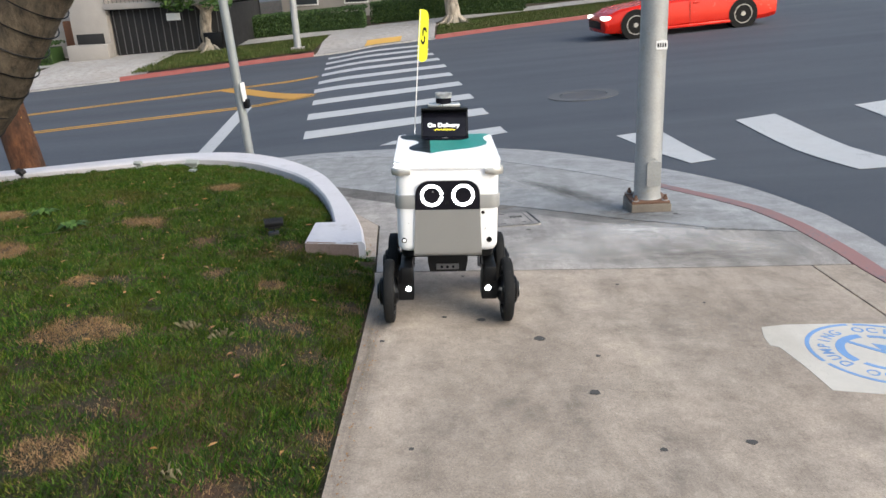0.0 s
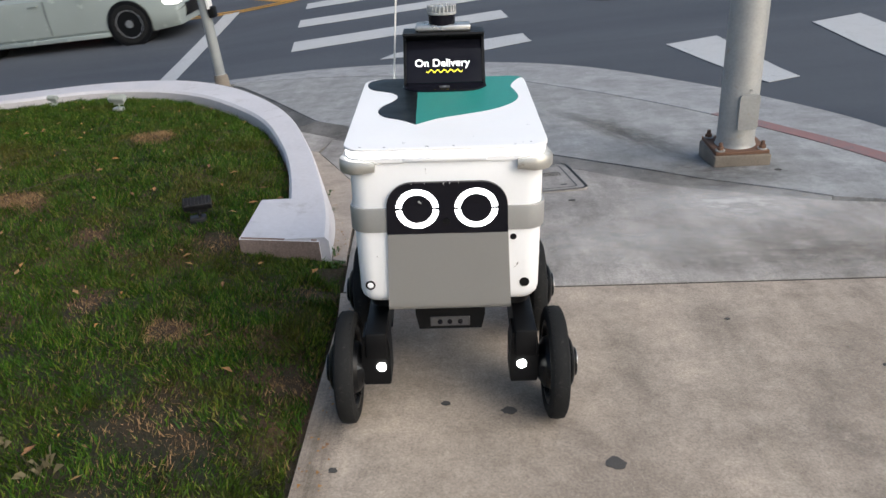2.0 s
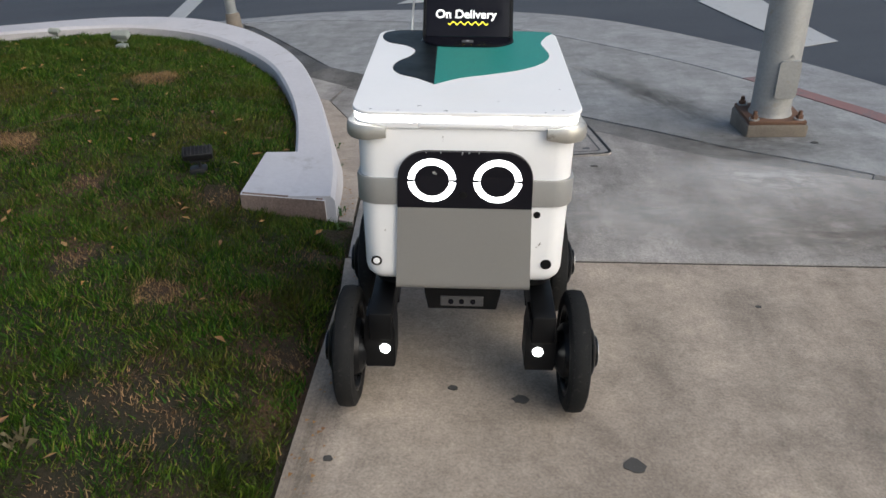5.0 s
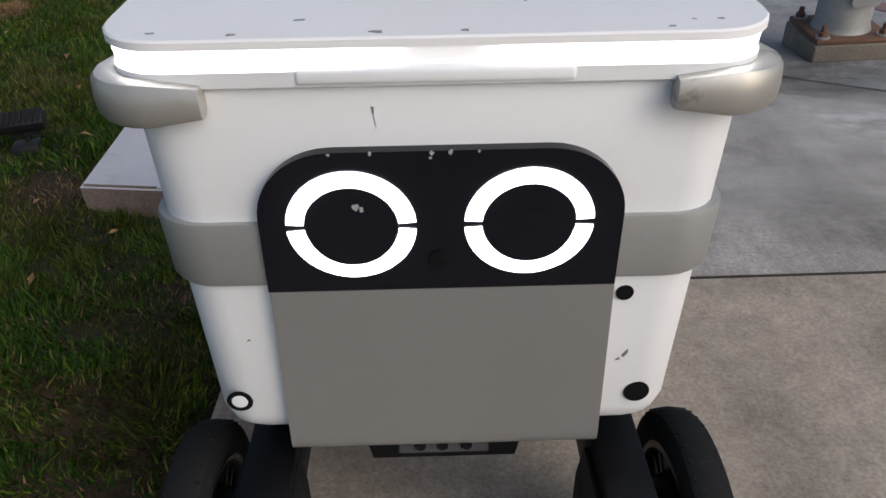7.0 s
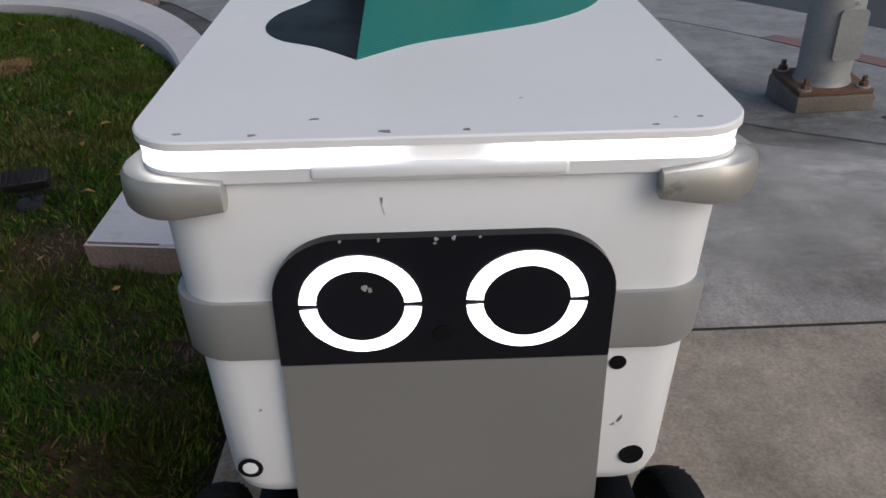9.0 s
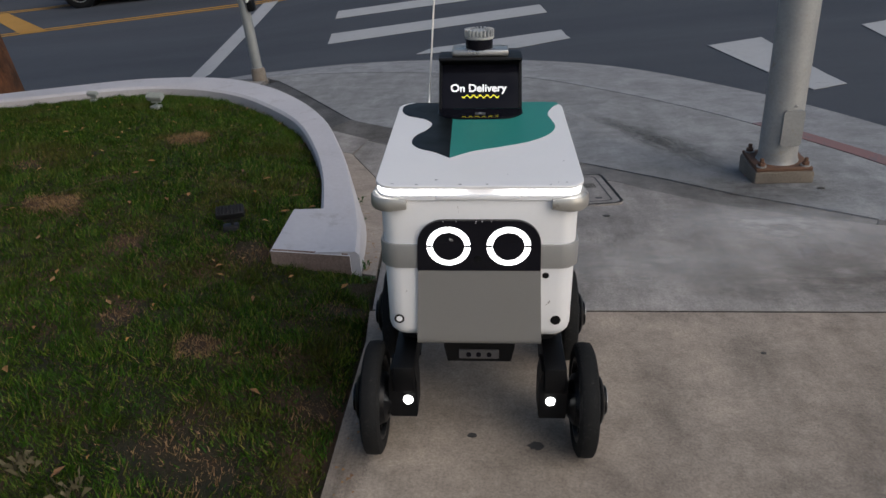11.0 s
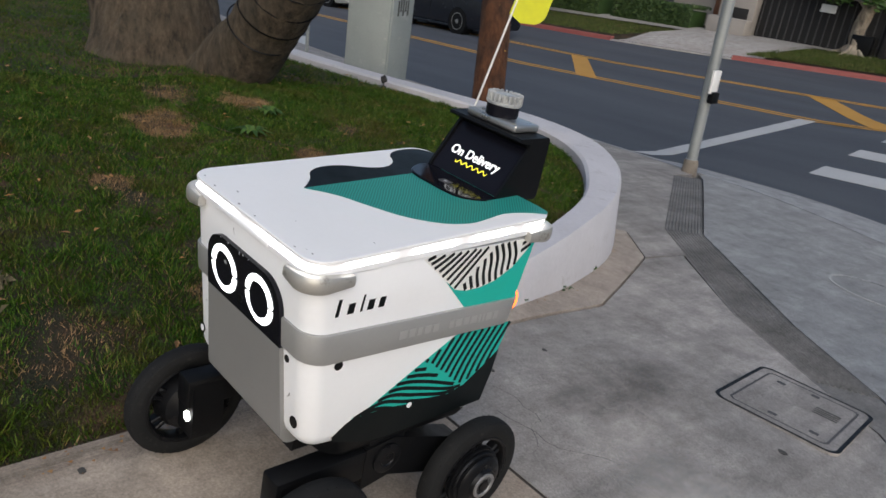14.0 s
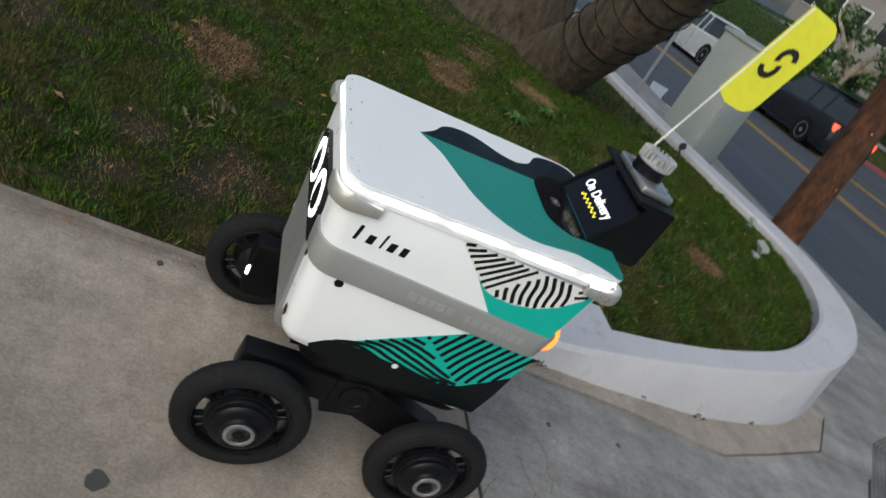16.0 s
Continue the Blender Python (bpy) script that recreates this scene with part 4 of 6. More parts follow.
    shelf = [(-0.13, 0.56), (-0.131, 0.535)] + [(0.132 * u, 0.456 + 0.065 * abs(u) ** 5) for u in (-0.99 + 0.11 * k for k in range(19))] + [(0.131, 0.535), (0.13, 0.56)]
    bm = prism(bmesh.new(), shelf, lambda u, v, d: (u, v, d), 0.844, 0.861)
    bmesh.ops.bevel(bm, geom=[q for q in bm.edges if min(v.co.z for v in q.verts) > 0.86], offset=0.003, segments=2, affect="EDGES")
    part("shelf", bm, GLOSSB, con, "gloss black card reader shelf")
    along = Vector((0, 0.083, 0.12)).normalized()
    up = Vector((0, -0.12, 0.083)).normalized()
    scr = Matrix.Translation(Vector((0, 0.6065, 0.917)) + up * 0.001) @ Matrix((Vector((1, 0, 0)), along, up)).transposed().to_4x4()

    def on_screen(u, v, d):
        return tuple(scr @ Vector((u, v, d)))

    bz = bmesh.new()
    prism(bz, rrect(-0.119, 0.119, -0.072, 0.071, 0.006), on_screen, 0.0, 0.006)
    part("bezel", bz, GLOSSB, con)
    prism(bz := bmesh.new(), rrect(-0.112, 0.112, -0.06, 0.064, 0.003), on_screen, 0.006, 0.0066)
    screen = part("screen", bz, GLOSSB, con, "dark lit display")
    text_mesh("On Delivery", 0.0345, scr @ Matrix.Translation((-0.006, -0.008, 0.007)), TEXTGLOW, screen, "screen_text", 0.0004)
    bm = bmesh.new()
    pts = [(-0.057 + 0.114 * k / 60, -0.034 - 0.0042 * math.sin(k / 60 * math.tau * 5.5)) for k in range(61)]
    o = [(u, v + 0.0019) for u, v in pts] + [(u, v - 0.0019) for u, v in pts[::-1]]
    prism(bm, o, on_screen, 0.0068, 0.0075)
    part("wavy_line", bm, WAVEGLOW, screen, "yellow wavy underline")
    part("card_slot", prism(bmesh.new(), rrect(-0.016, 0.016, 0.49, 0.512, 0.004), lambda u, v, d: (u, v, d), 0.860, 0.8625), IRON, con)
    part("camera_dot", prism(bmesh.new(), [(0.005 * math.cos(a), 0.501 + 0.0045 * math.sin(a)) for a in (math.tau * k / 12 for k in range(12))], lambda u, v, d: (u, v, d), 0.862, 0.8635), LIDARG, con)
    # bracket and spinning scanner
    bm = box(bmesh.new(), -0.088, 0.086, 0.615, 0.705, 1.008, 1.028, 0.006, 3)
    bracket = part("bracket", bm, BRACKET, rob, "brushed aluminium bracket")
    part("bracket_foot", box(bmesh.new(), -0.04, 0.04, 0.695, 0.704, 1.0, 1.026, 0.004), BRACKET, bracket)
    part("scanner_base", lathe(bmesh.new(), [(1.026, 0.040), (1.029, 0.042), (1.056, 0.042), (1.057, 0.040)], "z", (-0.004, 0.655, 0), 36), GLOSSB, bracket, "gloss black scanner base")
    part("scanner_ring", lathe(bmesh.new(), [(1.057, 0.044), (1.060, 0.046), (1.064, 0.046), (1.065, 0.043)], "z", (-0.004, 0.655, 0), 36), LIDARG, bracket)
    for k in range(22):
        a = math.tau * k / 22
        bm = box(bmesh.new(), 0.030, 0.046, -0.0022, 0.0022, 1.0645, 1.085, 0.0007, 1, m=Matrix.Translation((-0.004, 0.655, 0)) @ Matrix.Rotation(a, 4, "Z"))
        part("fin", bm, LIDARG, bracket)
    part("scanner_cap", lathe(bmesh.new(), [(1.064, 0.034), (1.079, 0.034), (1.081, 0.03)], "z", (-0.004, 0.655, 0), 30), LIDARG, bracket, "clear grey finned cap")
    # flag
    lean = Vector((0.065, 0.185, 1)).normalized()
    base = Vector((-0.166, 0.688, 0.86))
    part("flag_rod", tube(bmesh.new(), [base - lean * 0.04, base + lean * 0.40, base + lean * 0.67], [0.0032, 0.0028, 0.0024], 8), WHITEROD, rob, "thin white flag rod")
    part("rod_socket", box(bmesh.new(), -0.176, -0.156, 0.60, 0.692, 0.818, 0.838, 0.004), BLACKP, rob, "small black rod holder")
    wide = Vector((0.55, 0.83, 0)).normalized()
    wide = (wide - lean * wide.dot(lean)).normalized()
    nn = lean.cross(wide)
    f0 = base + lean * 0.405

    def flag_at(u, v, d):
        return tuple(f0 + wide * u * 1.0 + lean * v * 1.05 + nn * (d))

    outl = [(-0.006, 0.0), (0.03, -0.012)] + [(0.055 + 0.035 * math.cos(a), 0.03 + 0.035 * math.sin(a)) for a in (radians(-70 + 14 * k) for k in range(6))] + [(0.088, 0.19)] + [(0.05 + 0.035 * math.cos(a), 0.225 + 0.035 * math.sin(a)) for a in (radians(10 + 14 * k) for k in range(7))] + [(-0.006, 0.255)]
    flag = part("flag", prism(bmesh.new(), outl, flag_at, -0.0008, 0.0008), FLAGY, rob, "fluorescent yellow mesh safety flag")
    for side in (-1, 1):
        bm = bmesh.new()
        for k in range(24):
            v = 0.012 + 0.0098 * k
            vs = [(0.006, v), (0.078, v), (0.078, v + 0.003), (0.006, v + 0.003)]
            prism(bm, vs, flag_at, 0.0011 * side, 0.0018 * side)
        part("mesh_ribs", bm, FLAGY, flag)
        for e in (-1, 1):
            c = (0.042 + e * 0.007, 0.125 + e * 0.015)
            arcp = [radians(20 + 180 * (e < 0) + 14 * k) for k in range(15)]
            o = [(c[0] + 0.022 * math.cos(a), c[1] + 0.031 * math.sin(a)) for a in arcp] + [(c[0] + 0.011 * math.cos(a), c[1] + 0.016 * math.sin(a)) for a in arcp[::-1]]
            part("flag_mark", prism(bmesh.new(), o, flag_at, 0.002 * side, 0.0026 * side), DARKV, flag, "black curved mark")
    # tail lamps
    for sx in (-1, 1):
        bm = bmesh.new()
        loft(bm, [circle((0.195 * sx, 0.597 + 0.006 * math.sin(a), 0.62 + 0.0), (1, 0, 0), (0, 0.17, 0.98), 0.032 + 0.006 * math.cos(a), 24) for a in (math.tau * k / 8 for k in range(9))], cap=False)
        bmesh.ops.recalc_face_normals(bm, faces=bm.faces)
        part("tail_lamp", bm, TAILGLOW, rob, "glowing amber ring lamp")


build_robot()


# ---- paving ----
def draped(poly, cell, z, thick=0.1):
    """A slab laid on the slope: its outline cut into cells."""
    bm = bmesh.new()
    f = bm.faces.new([bm.verts.new((x, y, 0)) for x, y in poly])
    if f.normal.z < 0:
        f.normal_flip()
    bm.normal_update()
    xs, ys = [p[0] for p in poly], [p[1] for p in poly]
    for k, (lo, hi) in enumerate(((min(xs), max(xs)), (min(ys), max(ys)))):
        v = math.ceil(lo / cell) * cell
        while v < hi:
            co, no = [0, 0, 0], [0, 0, 0]
            co[k], no[k] = v, 1
            bmesh.ops.bisect_plane(bm, geom=bm.verts[:] + bm.edges[:] + bm.faces[:], plane_co=co, plane_no=no)
            v += cell
    bm.normal_update()
    for f in bm.faces:
        if f.normal.z < 0:
            f.normal_flip()
    rim = [e for e in bm.edges if e.is_boundary]
    for v in bm.verts:
        v.co.z = z(v.co.x, v.co.y)
    ret = bmesh.ops.extrude_edge_only(bm, edges=rim)
    for v in ret["geom"]:
        if isinstance(v, bmesh.types.BMVert):
            v.co.z -= thick
    bmesh.ops.recalc_face_normals(bm, faces=bm.faces)
    return bm


pavement = thing("pavement", "weathered grey concrete pavement sloping to the corner", "", kind="structure")


def joint_y(x):
    return 4.15 + 0.047 * x


INSIDE = offset_line(KERB, 0.155)
JG = 0.007
strip_x = 2.16


def slab(poly, mat, cell=0.3, label="", lift=0.0):
    ob = part("slab", draped(poly, cell, lambda x, y: land(x, y) + lift), mat, pavement, label, smooth=True)
    return ob


rows_y = [-8, -5, -1.95, 1.1]
for y0, y1 in zip(rows_y, rows_y[1:]):
    slab([(-0.44, y0 + JG), (strip_x - JG, y0 + JG), (strip_x - JG, y1 - JG), (-0.44, y1 - JG)], WALK, 0.5)
    slab([(strip_x + JG, y0 + JG), (2.44, y0 + JG), (2.44, y1 - JG), (strip_x + JG, y1 - JG)], WALK, 0.5)
slab([(-0.45, 1.1 + JG), (strip_x - JG, 1.1 + JG), (strip_x - JG, joint_y(strip_x) - JG), (-0.51, joint_y(-0.51) - JG), (-0.485, 3.9), (-0.47, 3.2), (-0.46, 2.6)], WALK, 0.25)
slab([(strip_x + JG, 1.1 + JG), (2.445, 1.1 + JG), (2.44, 3.2), (2.42, joint_y(2.42) - JG), (strip_x + JG, joint_y(strip_x) - JG)], WALK, 0.3)
# dirt packed in the open joints
jd = bmesh.new()
xs = [-0.5 + 0.2 * k for k in range(15)]
loft(jd, [[(x, joint_y(x) - 0.009, land(x, joint_y(x)) - 0.003), (x, joint_y(x) + 0.009, land(x, joint_y(x)) - 0.003)] for x in xs], cap=False, closed=False)
part("joint_dirt", jd, plain("joint_dirt", (0.035, 0.03, 0.026), 0.95, 0, 0.4, 12, 0.3), pavement, "dark dirt packed in the slab joint")
BAND_L = [(-2.75, 9.6), (-1.5, 7.5), (-0.34, 6.445), (0.27, 6.060), (0.64, 5.857), (0.82, 5.641), (1.12, 5.365), (1.48, 5.161), (1.75, 5.052)]
BAND_R = [(-2.62, 9.95), (-1.33, 7.78), (-0.12, 6.701), (0.5, 6.252), (0.9, 5.878), (1.22, 5.539), (1.54, 5.294), (1.78, 5.101)]
FOOT = [(-0.535, 4.42), (-0.59, 5.0), (-0.65, 5.635), (-0.86, 6.13), (-1.1, 6.672), (-1.5, 7.02)]
kin = [p for p in INSIDE if joint_y(p[0]) + 0.01 < p[1] < 5.0 and p[0] > 1.8]
end_a = kin[-1]
slab([(-0.50, joint_y(-0.5) + JG), (2.41, joint_y(2.41) + JG)] + kin + [(1.75, 5.039), (1.48, 5.151), (1.12, 5.355), (0.82, 5.631), (0.635, 5.836), (0.27, 6.049), (-0.34, 6.434), (-1.06, 7.07), (-1.085, 6.665), (-0.845, 6.12), (-0.635, 5.63), (-0.575, 5.0)], RAMPC, 0.25, "stained grey corner slab")
kin2 = [p for p in INSIDE if p[1] >= 5.0 and p[0] > -2.9]
slab([(1.785, 5.097), (end_a[0], end_a[1] + 0.01)] + kin2 + [(-2.8, 10.2), (-2.61, 9.97), (-1.32, 7.79), (-0.11, 6.712), (0.51, 6.263), (0.91, 5.889), (1.23, 5.549), (1.55, 5.304), (1.79, 5.110)], RAMPS, 0.25, "smooth grey concrete kerb ramp")
# grooved border across the ramp; past the ridges its dark colour paints valley shade
bandm = concrete("groove_and_seam_concrete", (0.205, 0.198, 0.188), 0.6, (0.135, 0.128, 0.12), 0.4)
bm = draped(BAND_L + BAND_R[::-1], 0.2, lambda x, y: land(x, y) - 0.004)
part("slab", bm, bandm, pavement, "dark grooved ramp border that runs on as a painted shaded seam")
bm = bmesh.new()
for (a0, a1), (b0, b1) in ((((-2.75, 9.6), (-1.5, 7.5)), ((-2.62, 9.95), (-1.33, 7.78))), (((-1.5, 7.5), (-0.34, 6.445)), ((-1.33, 7.78), (-0.12, 6.701))), (((-0.34, 6.445), (0.27, 6.060)), ((-0.12, 6.701), (0.5, 6.252)))):
    for k in range(12):
        s = (k + 0.5) / 12
        p = (a0[0] + (b0[0] - a0[0]) * s, a0[1] + (b0[1] - a0[1]) * s)
        q = (a1[0] + (b1[0] - a1[0]) * s, a1[1] + (b1[1] - a1[1]) * s)
        pts = [(p[0] + (q[0] - p[0]) * j / 10, p[1] + (q[1] - p[1]) * j / 10) for j in range(11)]
        loft(bm, [[(x, y, land(x, y) - 0.004), (x + 0.004, y + 0.006, land(x, y) + 0.004), (x + 0.009, y + 0.012, land(x, y) - 0.004)] for x, y in pts])
bmesh.ops.recalc_face_normals(bm, faces=bm.faces)
tagged(part("ridges", bm, bandm, pavement), kind="stuff")
# footing along the planter wall, and the pavement beyond it
foot_out = [p for p in W_OUT if p[1] > 4.42 and p[0] > -1.62]
slab(FOOT + [(p[0] + 0.004, p[1]) for p in foot_out[::-1]], concrete("footing_concrete", (0.36, 0.31, 0.265), 0.6, (0.22, 0.18, 0.145)), 0.25, "pinkish concrete footing strip", 0.006)
left_k = [p for p in INSIDE if -16 < p[0] < -2.9]
slab([(-1.06, 7.10), (-1.5, 7.52), (-2.76, 9.62), (-2.82, 10.2)] + left_k + [(-15.8, 5.2)] + [p for p in W_OUT[::-1] if -15 < p[0] < -1.5] + [(-1.5, 7.04), (-1.11, 6.70)], RAMPC, 0.4)

# hairline cracks and a drain of dirt beside the joint
rnd = random.Random(21)
bm = bmesh.new()
for start, n in (((-0.1, 4.33), 9), ((0.02, 4.22), 7), ((0.12, 4.27), 6), ((-0.22, 4.42), 5)):
    x, y = start
    a = rnd.uniform(-0.5, 1.5)
    for k in range(n):
        a += rnd.uniform(-0.8, 0.8)
        x1, y1 = x + 0.05 * math.cos(a), y + 0.05 * math.sin(a)
        vs = [bm.verts.new((u, v, land(u, v) + 0.0012)) for u, v in ((x, y - 0.0012), (x1, y1 - 0.0012), (x1, y1 + 0.0012), (x, y + 0.0012))]
        bm.faces.new(vs)
        x, y = x1, y1
bmesh.ops.recalc_face_normals(bm, faces=bm.faces)
tagged(part("cracks", bm, IRON, pavement), kind="stuff")

# trodden spots on the paving
GUM = plain("old_gum", (0.06, 0.058, 0.055), 0.8, 0, 0.2, 40)
for x, y, r in ((0.106, 3.363, 0.022), (-0.079, 3.397, 0.013), (0.379, 3.136, 0.03), (0.545, 2.611, 0.024), (-0.37, 3.105, 0.012), (0.62, 2.95, 0.012), (1.05, 2.25, 0.02), (0.72, 2.2, 0.014), (0.515, 5.2, 0.02), (1.62, 2.35, 0.022), (-0.3, 4.5, 0.012), (-0.18, 2.2, 0.01), (1.3, 3.6, 0.01), (0.2, 1.75, 0.018), (0.9, 3.9, 0.009), (-0.35, 4.85, 0.012), (0.02, 4.05, 0.008), (1.7, 5.6, 0.02)):
    pts = []
    for k in range(14):
        q = r * rnd.uniform(0.75, 1.15)
        pts.append((x + q * math.cos(math.tau * k / 14), y + 0.8 * q * math.sin(math.tau * k / 14)))
    bm = prism(bmesh.new(), pts, lambda u, v, d: (u, v, land(u, v) + d), 0.0, 0.0025)
    solid("gum_spot", bm, GUM, "dark flattened gum spot on the pavement", "stain", group="gum spots")

# ---- painted markings ----
markings = thing("road_markings", "worn white and yellow traffic paint on the asphalt", "", kind="structure")


def painted(poly, mat, cell=0.6, name="stripe", lift=0.006):
    bm = draped(poly, cell, lambda x, y: road_z(x, y) + lift, 0.004)
    return part(name, bm, mat, markings)


def quad_line(p, q, w):
    dx, dy = q[0] - p[0], q[1] - p[1]
    n = math.hypot(dx, dy)
    ox, oy = -dy / n * w / 2, dx / n * w / 2
    return [(p[0] - ox, p[1] - oy), (q[0] - ox, q[1] - oy), (q[0] + ox, q[1] + oy), (p[0] + ox, p[1] + oy)]


STRIPE_L = [(-2.70, 12.83), (-3.0, 14.8), (-3.25, 16.77), (-3.6, 18.95), (-3.80, 20.75), (-4.05, 22.8), (-4.28, 24.75), (-4.57, 26.8), (-4.82, 28.9)]
STRIPE_R = [(0.56, 13.62), (0.35, 15.56), (0.13, 17.66), (-0.1, 19.6), (-0.28, 21.65), (-0.5, 23.6), (-0.73, 25.5), (-0.95, 27.4), (-1.17, 29.3)]
for (x0, y0), (x1, y1) in zip(STRIPE_L, STRIPE_R):
    painted([(x0, y0), (x1, y1), (x1 - 0.09, y1 + 0.68), (x0 - 0.1, y0 + 0.72)], WHITEP)
painted([(-1.22, 11.5), (-0.4, 11.44), (0.1, 11.3), (0.78, 11.7), (0.70, 12.35), (-1.05, 11.95)], WHITEP)
painted([(2.24, 10.52), (2.88, 10.74), (3.01, 8.6), (2.66, 8.4)], WHITEP)
painted([(4.06, 10.97), (4.71, 11.19), (4.76, 7.62), (4.10, 7.5)], WHITEP)
painted([(5.94, 11.32), (6.58, 11.5), (6.6, 7.8), (5.95, 7.65)], WHITEP)
painted([(7.85, 11.6), (8.5, 11.75), (8.5, 8.0), (7.85, 7.85)], WHITEP)
painted([(-4.45, 11.35), (-4.16, 11.35), (-5.0, 18.25), (-5.3, 18.15)], WHITEP)
for dy in (0.0, 0.26):
    painted(quad_line((-34, 17.5 + dy), (-12.1, 17.0 + dy), 0.12), YELLOWP, 1.5)
    painted(quad_line((-12.1, 17.0 + dy), (-3.5, 18.45 + dy), 0.12), YELLOWP, 1.0)
    painted(quad_line((-34, 20.2 + dy), (-12.1, 20.75 + dy), 0.12), YELLOWP, 1.5)
    painted(quad_line((-12.1, 20.75 + dy), (-4.2, 22.9 + dy), 0.12), YELLOWP, 1.0)
painted([(-7.1, 22.3), (-6.4, 22.35), (-3.5, 18.7), (-4.0, 18.5)], YELLOWP, 1.0)
painted([(-13.5, 20.7), (-12.9, 20.7), (-9.95, 17.45), (-10.5, 17.35)], YELLOWP, 1.0)
painted([(-16.4, 13.4), (-14.2, 12.1), (-13.8, 12.3), (-13.2, 11.3), (-14.6, 11.5), (-14.4, 11.8), (-16.6, 13.0)], WHITEP, 1.0, "arrow")

# manhole in the road
cover = thing("manhole_cover", "round iron manhole cover set in the asphalt", "manhole", pose(2.44, 14.72, road_z(2.44, 14.72) + 0.004, 0, -2.6, 0))
part("collar", lathe(bmesh.new(), [(-0.02, 0.68), (0.006, 0.68), (0.007, 0.46), (-0.02, 0.46)], "z", n=40), plain("patched_asphalt", (0.095, 0.098, 0.105), 0.9, 0, 0.2, 8, 0.4, 0.004), cover)
part("lid", lathe(bmesh.new(), [(-0.02, 0.44), (0.004, 0.44), (0.006, 0.36), (0.003, 0.34), (0.007, 0.2), (0.004, 0.18), (0.006, 0.02)], "z", n=36), IRON, cover)

# pavement access cover
AC = land(0.355, 5.666)
acc = thing("access_cover", "rectangular concrete utility cover flush with the pavement", "cover", pose(0.355, 5.666, AC + 0.003, -7.6, 0, 6))
part("frame", prism(bmesh.new(), rrect(-0.245, 0.245, -0.3, 0.3, 0.05), lambda u, v, d: (u, v, d), -0.03, 0.004), RAMPC, acc)
ringp = rrect(-0.247, 0.247, -0.302, 0.302, 0.052)
ringq = rrect(-0.231, 0.231, -0.286, 0.286, 0.042)
bm = bmesh.new()
loft(bm, [[(x, y, 0.0046) for x, y in ringp], [(x, y, 0.0046) for x, y in ringq]], cap=False)
part("outer_joint", bm, BLACKP, acc)
bm = bmesh.new()
loft(bm, [[(x, y, 0.0048) for x, y in rrect(-0.197, 0.197, -0.252, 0.252, 0.03)], [(x, y, 0.0048) for x, y in rrect(-0.187, 0.187, -0.242, 0.242, 0.025)]], cap=False)
part("inner_joint", bm, IRON, acc)
for x, y in ((-0.12, 0.18), (0.13, -0.19), (0.02, 0.21), (-0.03, -0.2)):
    part("lift_hole", prism(bmesh.new(), rrect(x - 0.018, x + 0.018, y - 0.012, y + 0.012, 0.005), lambda u, v, d: (u, v, d), 0.004, 0.0055), IRON, acc)
for k in range(4):
    part("lettering_bar", prism(bmesh.new(), rrect(0.06, 0.16, 0.02 + k * 0.022, 0.03 + k * 0.022, 0.002), lambda u, v, d: (u, v, d), 0.004, 0.0055), GUM, acc)

# storm-drain stencil on the pavement
SX, SY = 1.93, 2.98


def on_walk(u, v, d):
    return (u, v, land(u, v) + d)


stencil = thing("drain_stencil", "white painted patch with a blue round storm-drain stencil", "sign")
patch = [(1.475, 3.27), (1.6, 3.30), (1.9, 3.315), (2.16, 3.31), (2.155, 2.55), (1.9, 2.585), (1.7, 2.60), (1.52, 2.63), (1.5, 2.85), (1.47, 3.04), (1.435, 3.06), (1.44, 3.15)]
part("white_patch", draped(patch, 0.2, lambda x, y: land(x, y) + 0.0015, 0.002), road_paint("white_patch_paint", (0.6, 0.57, 0.51), 0.6), stencil)


def arc_band(r0, r1, a0, a1, n=24, dz=0.0026):
    bm = bmesh.new()
    pts = [(r, radians(a0 + (a1 - a0) * k / n)) for r in (r0, r1) for k in (range(n + 1) if r == r0 else range(n, -1, -1))]
    prism(bm, [(SX + r * math.cos(a), SY + 0.95 * r * math.sin(a)) for r, a in pts], on_walk, 0.0016, dz)
    return bm


for a0, a1 in ((95, 195), (200, 300), (305, 360), (0, 90)):
    part("outer_ring", arc_band(0.325, 0.345, a0, a1), BLUEP, stencil)
for a0, a1 in ((100, 205), (215, 330), (340, 450)):
    part("inner_ring", arc_band(0.175, 0.2 if a0 != 100 else 0.215, a0, a1), BLUEP, stencil)
part("bar", prism(bmesh.new(), quad_line((SX - 0.13, SY + 0.13), (SX + 0.12, SY - 0.13), 0.025), on_walk, 0.0016, 0.0028), BLUEP, stencil)
part("fin", prism(bmesh.new(), [(SX - 0.02, SY + 0.10), (SX + 0.10, SY + 0.05), (SX - 0.01, SY + 0.02)], on_walk, 0.0016, 0.0028), BLUEP, stencil)
for k in range(3):
    part("wave", prism(bmesh.new(), quad_line((SX + 0.0 + 0.02 * k, SY - 0.005 - 0.012 * k), (SX + 0.1 + 0.01 * k, SY - 0.015 - 0.012 * k), 0.007), on_walk, 0.0016, 0.0028), BLUEP, stencil)


def round_text(word, a0, step, name):
    for k, ch in enumerate(word):
        if ch == " ":
            continue
        a = radians(a0 - step * k)
        x, y = SX + 0.262 * math.cos(a), SY + 0.25 * math.sin(a)
        text_mesh(ch, 0.074, pose(x, y, land(x, y) + 0.003, 0, 2.6, math.degrees(a) - 90), BLUEP, stencil, name, 0.001)


round_text("NO", 246, 15, "stencil_letter")
round_text("DUMPING", 205, 14.0, "stencil_letter")
round_text("OCEAN", 92, 14.0, "stencil_letter")

